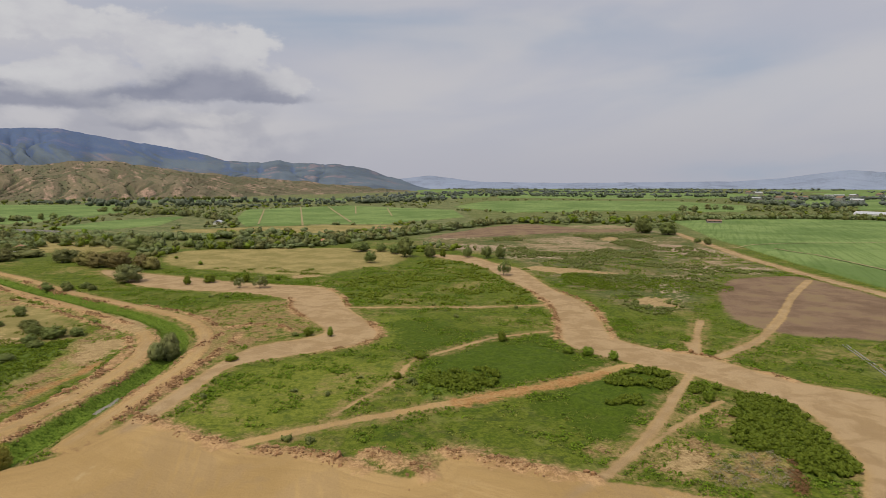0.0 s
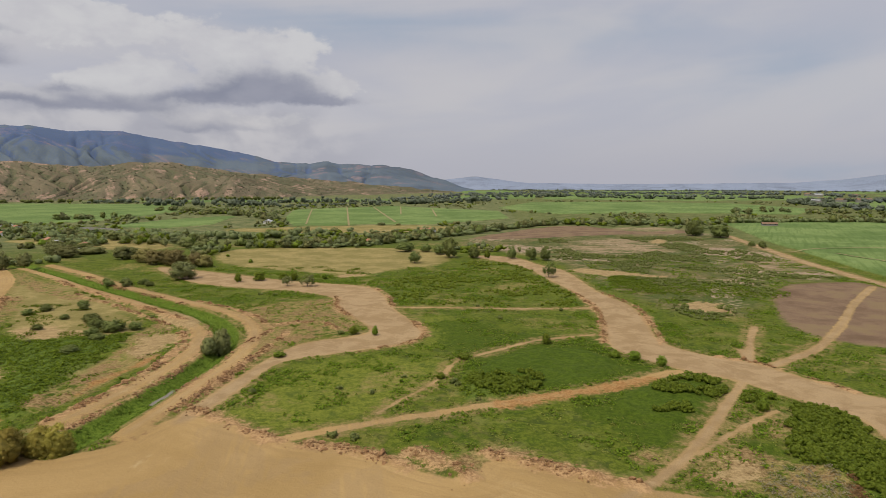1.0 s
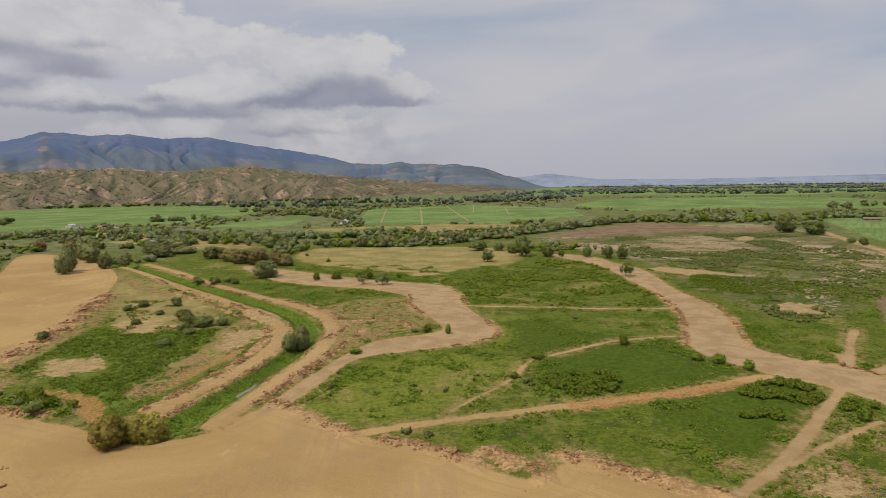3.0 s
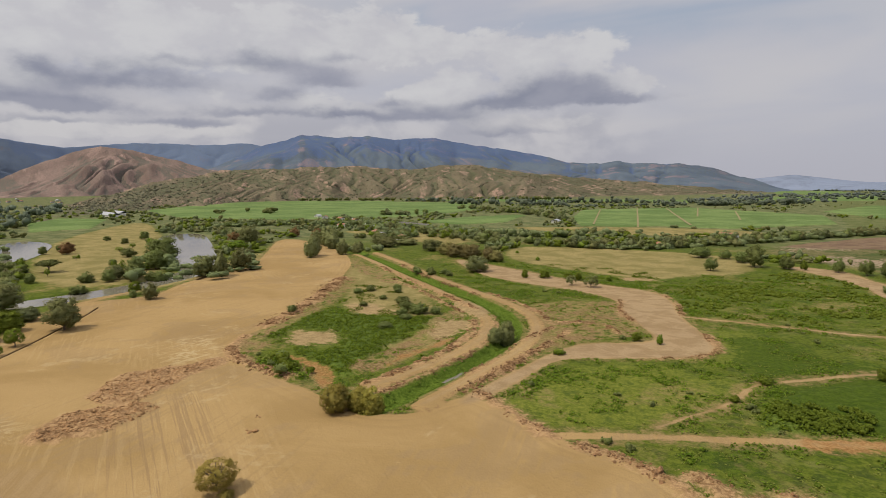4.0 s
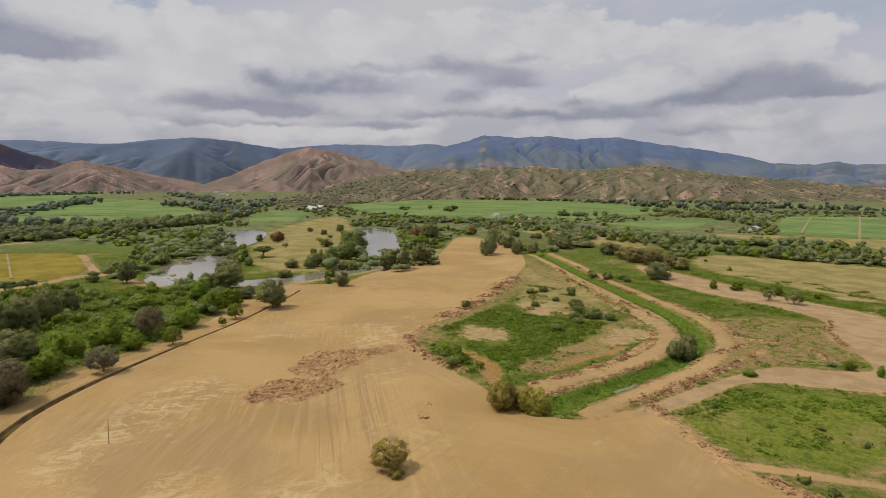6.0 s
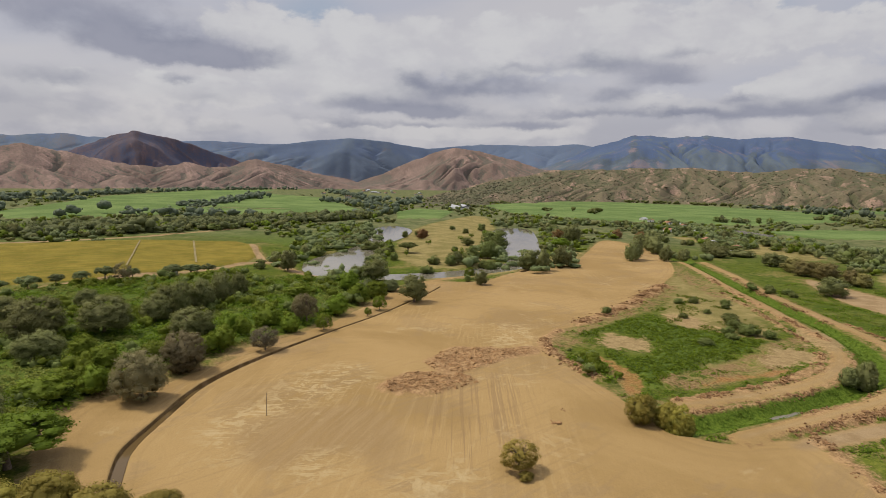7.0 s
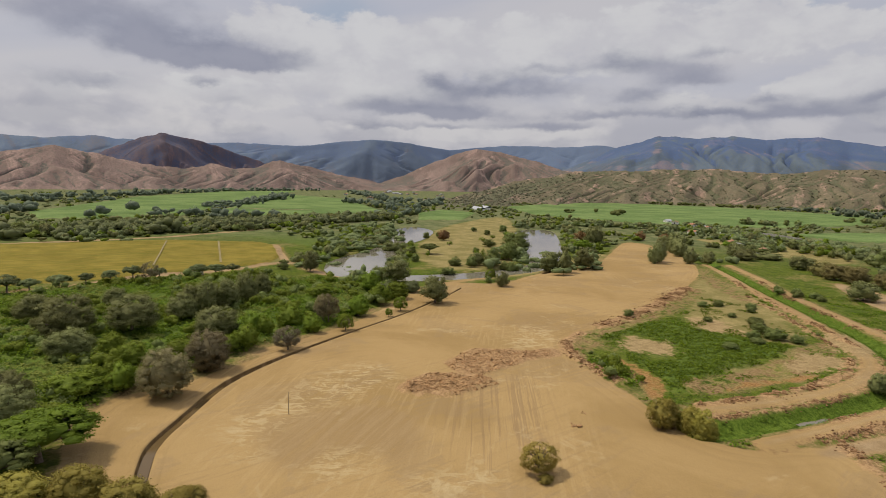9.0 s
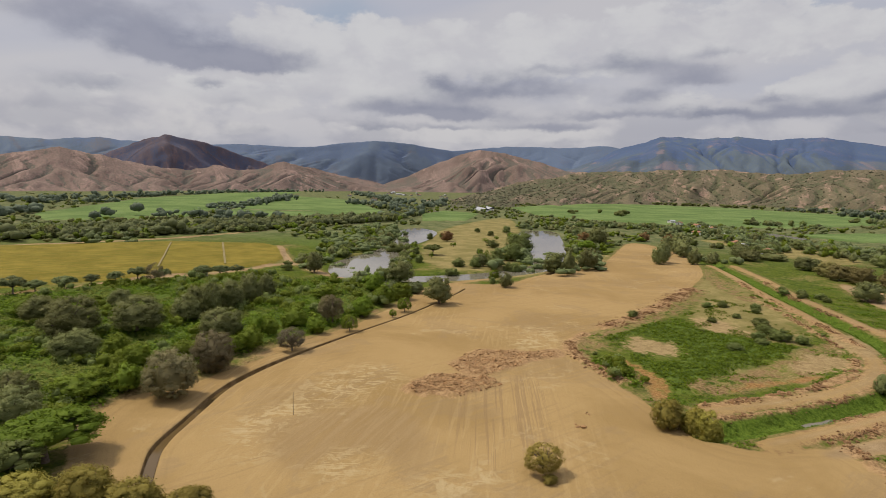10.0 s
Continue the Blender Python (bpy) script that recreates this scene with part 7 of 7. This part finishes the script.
for half, line in WINDROWS:
    p = rounded(line, False)
    at = np.r_[0, np.cumsum(np.hypot(*np.diff(p, axis=0).T))]
    s = rng.uniform(0, at[-1], int(at[-1] * 10 * half))
    row_pts.append(np.c_[np.interp(s, at, p[:, 0]), np.interp(s, at, p[:, 1])] + rng.normal(size=(len(s), 2)) * half * 0.75)
row_pts = np.vstack(row_pts)
row_pts = row_pts[noise2(row_pts, 5, 3, 71) > 0.47]
clods("earth_clods", row_pts, 0.15, "red-brown clods of turned earth along the graded edges", 61, 0.5, CLOD_DARK)
dead = row_pts[rng.random(len(row_pts)) < 0.16] + rng.normal(size=(1, 2)) * 0.2
clumps_mesh("dead_weeds", dead[noise2(dead, 9, 3, 73) > 0.45], 0.45, 0.35, 7, 0.13, DEAD_WEED, "red-brown uprooted weeds on turned earth", 74)
for shape in HEAPS:
    cand = scatter(rng, shape.min(0), shape.max(0), 5200)
    clods("earth_heap", cand[within(cand, shape) + 9 * (noise2(cand, 6, 4, 72) - 0.56) > 0][:2400], 0.10, "low heap of red-brown earth clods", 62)
clods("earth_heap", np.array([(-94.3, 76.8), (-93.6, 77.4), (-94.9, 77.2), (-95.5, 76.8), (-94.2, 76.2)]) + [0, 0.5], 0.3, "small pile of brown earth clods", 63, 0.25)
clods("earth_heap", np.array([(-99.5, 83.1), (-98.9, 83.5), (-100, 83.8)]), 0.3, "small pile of brown earth clods", 64, 0.25)


# ---- poles, houses, bridge ----
def part(name, bm, mat, parent, label=""):
    me = bpy.data.meshes.new(name)
    bmesh.ops.recalc_face_normals(bm, faces=bm.faces)
    bm.to_mesh(me)
    bm.free()
    me.materials.append(mat)
    ob = new(name, me)
    ob.parent = parent
    return tagged(ob, label)


def box(x0, y0, z0, x1, y1, z1, bevel=0.0):
    bm = bmesh.new()
    bmesh.ops.create_cube(bm, size=1, matrix=Matrix.LocRotScale(((x0 + x1) / 2, (y0 + y1) / 2, (z0 + z1) / 2), None, (x1 - x0, y1 - y0, z1 - z0)))
    if bevel:
        bmesh.ops.bevel(bm, geom=bm.edges, offset=bevel, segments=1, affect="EDGES")
    return bm


def gable(wide, deep, low, rise, over):
    """A pitched roof with thickness and eaves."""
    bm = bmesh.new()
    a, t = wide / 2 + over, 0.18
    rows = []
    for y in (-deep / 2 - over, deep / 2 + over):
        drop = rise * over / (wide / 2)
        rows.append([bm.verts.new(p) for p in ((-a, y, low - drop), (0, y, low + rise), (a, y, low - drop), (a, y, low - drop - t), (0, y, low + rise - t), (-a, y, low - drop - t))])
    f, b = rows
    for i in range(6):
        bm.faces.new((f[i], f[(i + 1) % 6], b[(i + 1) % 6], b[i]))
    bm.faces.new((f[0], f[1], f[4], f[5])), bm.faces.new((f[1], f[2], f[3], f[4]))
    bm.faces.new((b[0], b[1], b[4], b[5])), bm.faces.new((b[1], b[2], b[3], b[4]))
    return bm


def house(x, y, turn, wide, deep, high, roof, label, wall=WHITEWASH):
    z = float(height_at([(x, y)])[0])
    base = new("house")
    base.matrix_world = pose(x, y, z - 0.15, 0, 0, turn)
    tagged(base, label, "house", "valley houses")
    part("wall", box(-wide / 2, -deep / 2, 0, wide / 2, deep / 2, high), wall, base)
    part("roof", gable(wide, deep, high, wide * 0.2, 0.5), roof, base)
    n = max(1, int(deep / 5))
    for k in range(n):
        yy = -deep / 2 + (k + 0.5) * deep / n
        for side in (-1, 1):
            w_ = part("window", box(side * wide / 2 - 0.04, yy - 0.6, 1.1, side * wide / 2 + 0.04, yy + 0.6, 2.2), DARK_PANE, base)
    part("door", box(-0.5, -deep / 2 - 0.05, 0.15, 0.5, -deep / 2 + 0.05, 2.2), DARK_PANE, base)


for k, (x, y) in enumerate([(-618.2, 647.9), (-592.7, 635.4), (-559.5, 632), (-530.8, 617.2), (-514.1, 608), (-485.3, 584.6), (-446.5, 551.5), (-469, 532.5), (-423.8, 539.1), (-407.4, 517.8), (-491.6, 565.1), (-368.7, 469.2), (-352.5, 453.3), (-314.3, 435.7)]):
    house(x, y, 37 * k % 90, 7 + k % 3, 9 + k % 4, 2.9, ROOF_CLAY if k % 3 else ROOF_METAL, "small white village house with a clay roof" if k % 3 else "small white village house with a metal roof")
house(-320.8, 14.7, 20, 4.5, 6, 2.6, ROOF_CLAY, "small house under trees beside the farm road")
house(-60.8, 599.5, 70, 8, 14, 3, ROOF_CLAY, "farmhouse with a clay roof in the tree belt")
house(-101.7, 488.7, 60, 6, 10, 2.8, ROOF_CLAY, "farmhouse half hidden in the tree belt")
house(323.1, 702, 80, 7, 16, 2.6, ROOF_OLD, "long farmhouse with an old clay roof", GREY_LINING)
house(-947.9, 521.9, 75, 18, 70, 4, ROOF_METAL, "long pale metal-roofed farm shed")
house(-981.2, 557, 75, 16, 50, 4, ROOF_METAL, "long pale metal-roofed farm shed")
house(603.9, 829.5, 30, 16, 40, 5, ROOF_METAL, "white metal-roofed warehouse among trees")
house(662.1, 787.3, 30, 14, 34, 5, ROOF_METAL, "white metal-roofed warehouse among trees")
house(-275.7, 722.8, 15, 10, 22, 3, ROOF_METAL, "pale metal-roofed farm shed among trees")
rt = random.Random(77)
for k in range(26):     # the town at the valley's far side
    a, r = radians(-rt.uniform(27, 41)), rt.uniform(1750, 2700)
    house(-math.sin(a) * r, math.cos(a) * r, rt.uniform(0, 90), rt.uniform(8, 18), rt.uniform(12, 34), rt.uniform(3, 9), ROOF_METAL if k % 2 else ROOF_OLD, "grey building in the far town", GREY_LINING)
for k in range(14):     # hamlet in the valley's mouth
    a, r = radians(rt.uniform(63, 74)), rt.uniform(1500, 2600)
    house(-math.sin(a) * r, math.cos(a) * r, rt.uniform(0, 90), rt.uniform(9, 18), rt.uniform(12, 30), rt.uniform(3, 5), ROOF_METAL if k % 2 else ROOF_CLAY, "pale building in the far hamlet", CONCRETE)


def wooden_pole(x, y, high):
    z = float(height_at([(x, y)])[0])
    base = new("pole")
    base.matrix_world = pose(x, y, z)
    tagged(base, "thin weathered wooden pole standing in bare earth", "pole")
    v, f = stick([(0, 0, -0.3), (0.02, 0, high * 0.5), (0.0, 0.03, high)], [0.085, 0.07, 0.055], 8)
    ob = new("post", sheet("post", v, f, WOOD_POST))
    ob.parent = base
    v, f = stick([(-0.35, 0.03, high - 0.3), (0, 0.03, high - 0.28), (0.35, 0.03, high - 0.3)], [0.05, 0.05, 0.05], 6)
    ob = new("crossarm", sheet("crossarm", v, f, WOOD_POST))
    ob.parent = base


wooden_pole(-122.4, 23.4, 5.0)

for k, (line, half) in enumerate([([(-328.6, 1090), (-213.4, 680.3)], 1.2), ([(-279.6, 1163.4), (-163.5, 685.9)], 1.2), ([(-229.2, 1180.8), (-113.3, 722.1)], 1.6), ([(-178.7, 1212.8), (-135.1, 916.4)], 1.2), ([(-105.4, 1120.7), (-72.9, 845.7)], 1.2),
                                  ([(-479.4, 2.6), (-344.4, -5.3)], 0.45), ([(-480.7, 38.6), (-351.1, 29.4)], 0.6), ([(215.1, 441.6), (281.4, 460.1), (452.8, 458.8)], 0.8), ([(238.6, 422.3), (245.4, 380.2), (239, 303)], 0.8), ([(-969.7, 76), (-895.6, 215.6)], 4)], 1):
    p = np.array(line, float)
    at = np.r_[0, np.cumsum(np.hypot(*np.diff(p, axis=0).T))]
    s = np.arange(0, at[-1], 8.0)
    q = np.c_[np.interp(s, at, p[:, 0]), np.interp(s, at, p[:, 1])]
    name = "field_lane_%d" % k
    tagged(new(name, ribbon_mesh(name, q, half, height_at(q) + 0.45, LANE_DIRT)), "narrow pale dirt lane between field blocks", "lane", kind="structure")


def bridge():
    base = new("bridge")
    base.matrix_world = pose(-381.7, 549.3, 0, 0, 0, -22)
    tagged(base, "low concrete railway bridge above the trees", "bridge")
    part("deck", box(-32, -2.5, 4.6, 32, 2.5, 5.8, 0.15), GREY_LINING, base)
    for x in (-24, -8, 8, 24):
        part("pier", box(x - 0.8, -2, -0.5, x + 0.8, 2, 4.6, 0.1), GREY_LINING, base)
    for y in (-2.3, 2.3):
        part("parapet", box(-32, y - 0.12, 5.8, 32, y + 0.12, 6.6), GREY_LINING, base)


bridge()


def lined_channel():
    """A small concrete-lined channel: two sloped sides and a bed."""
    p = rounded([(123.5, 177), (120, 166), (117, 156), (115, 149), (109, 129)], False)
    d = np.gradient(p, axis=0)
    side = np.stack([-d[:, 1], d[:, 0]], 1) / np.hypot(d[:, 0], d[:, 1])[:, None]
    z = height_at(p) + 0.05
    base = new("irrigation_channel")
    base.matrix_world = pose(117, 156, 0)
    tagged(base, "narrow grey concrete irrigation channel in the grass", "channel")
    i = np.arange(len(p) - 1)
    n = len(p)
    for name, (a, za), (b, zb) in (("lip", (-0.65, 0.2), (-0.5, 0.2)), ("side", (-0.5, 0.2), (-0.3, -0.3)), ("bed", (-0.3, -0.3), (0.3, -0.3)), ("side", (0.3, -0.3), (0.5, 0.2)), ("lip", (0.5, 0.2), (0.65, 0.2)),
                                   ("outer_side", (-0.75, -0.8), (-0.65, 0.2)), ("outer_side", (0.65, 0.2), (0.75, -0.8))):
        v = np.vstack([np.c_[p + side * b, z + zb], np.c_[p + side * a, z + za]]) - [117, 156, 0]
        ob = new(name, sheet(name, v, np.stack([i + n, i + n + 1, i + 1, i], 1), GREY_LINING))
        ob.parent = base


lined_channel()
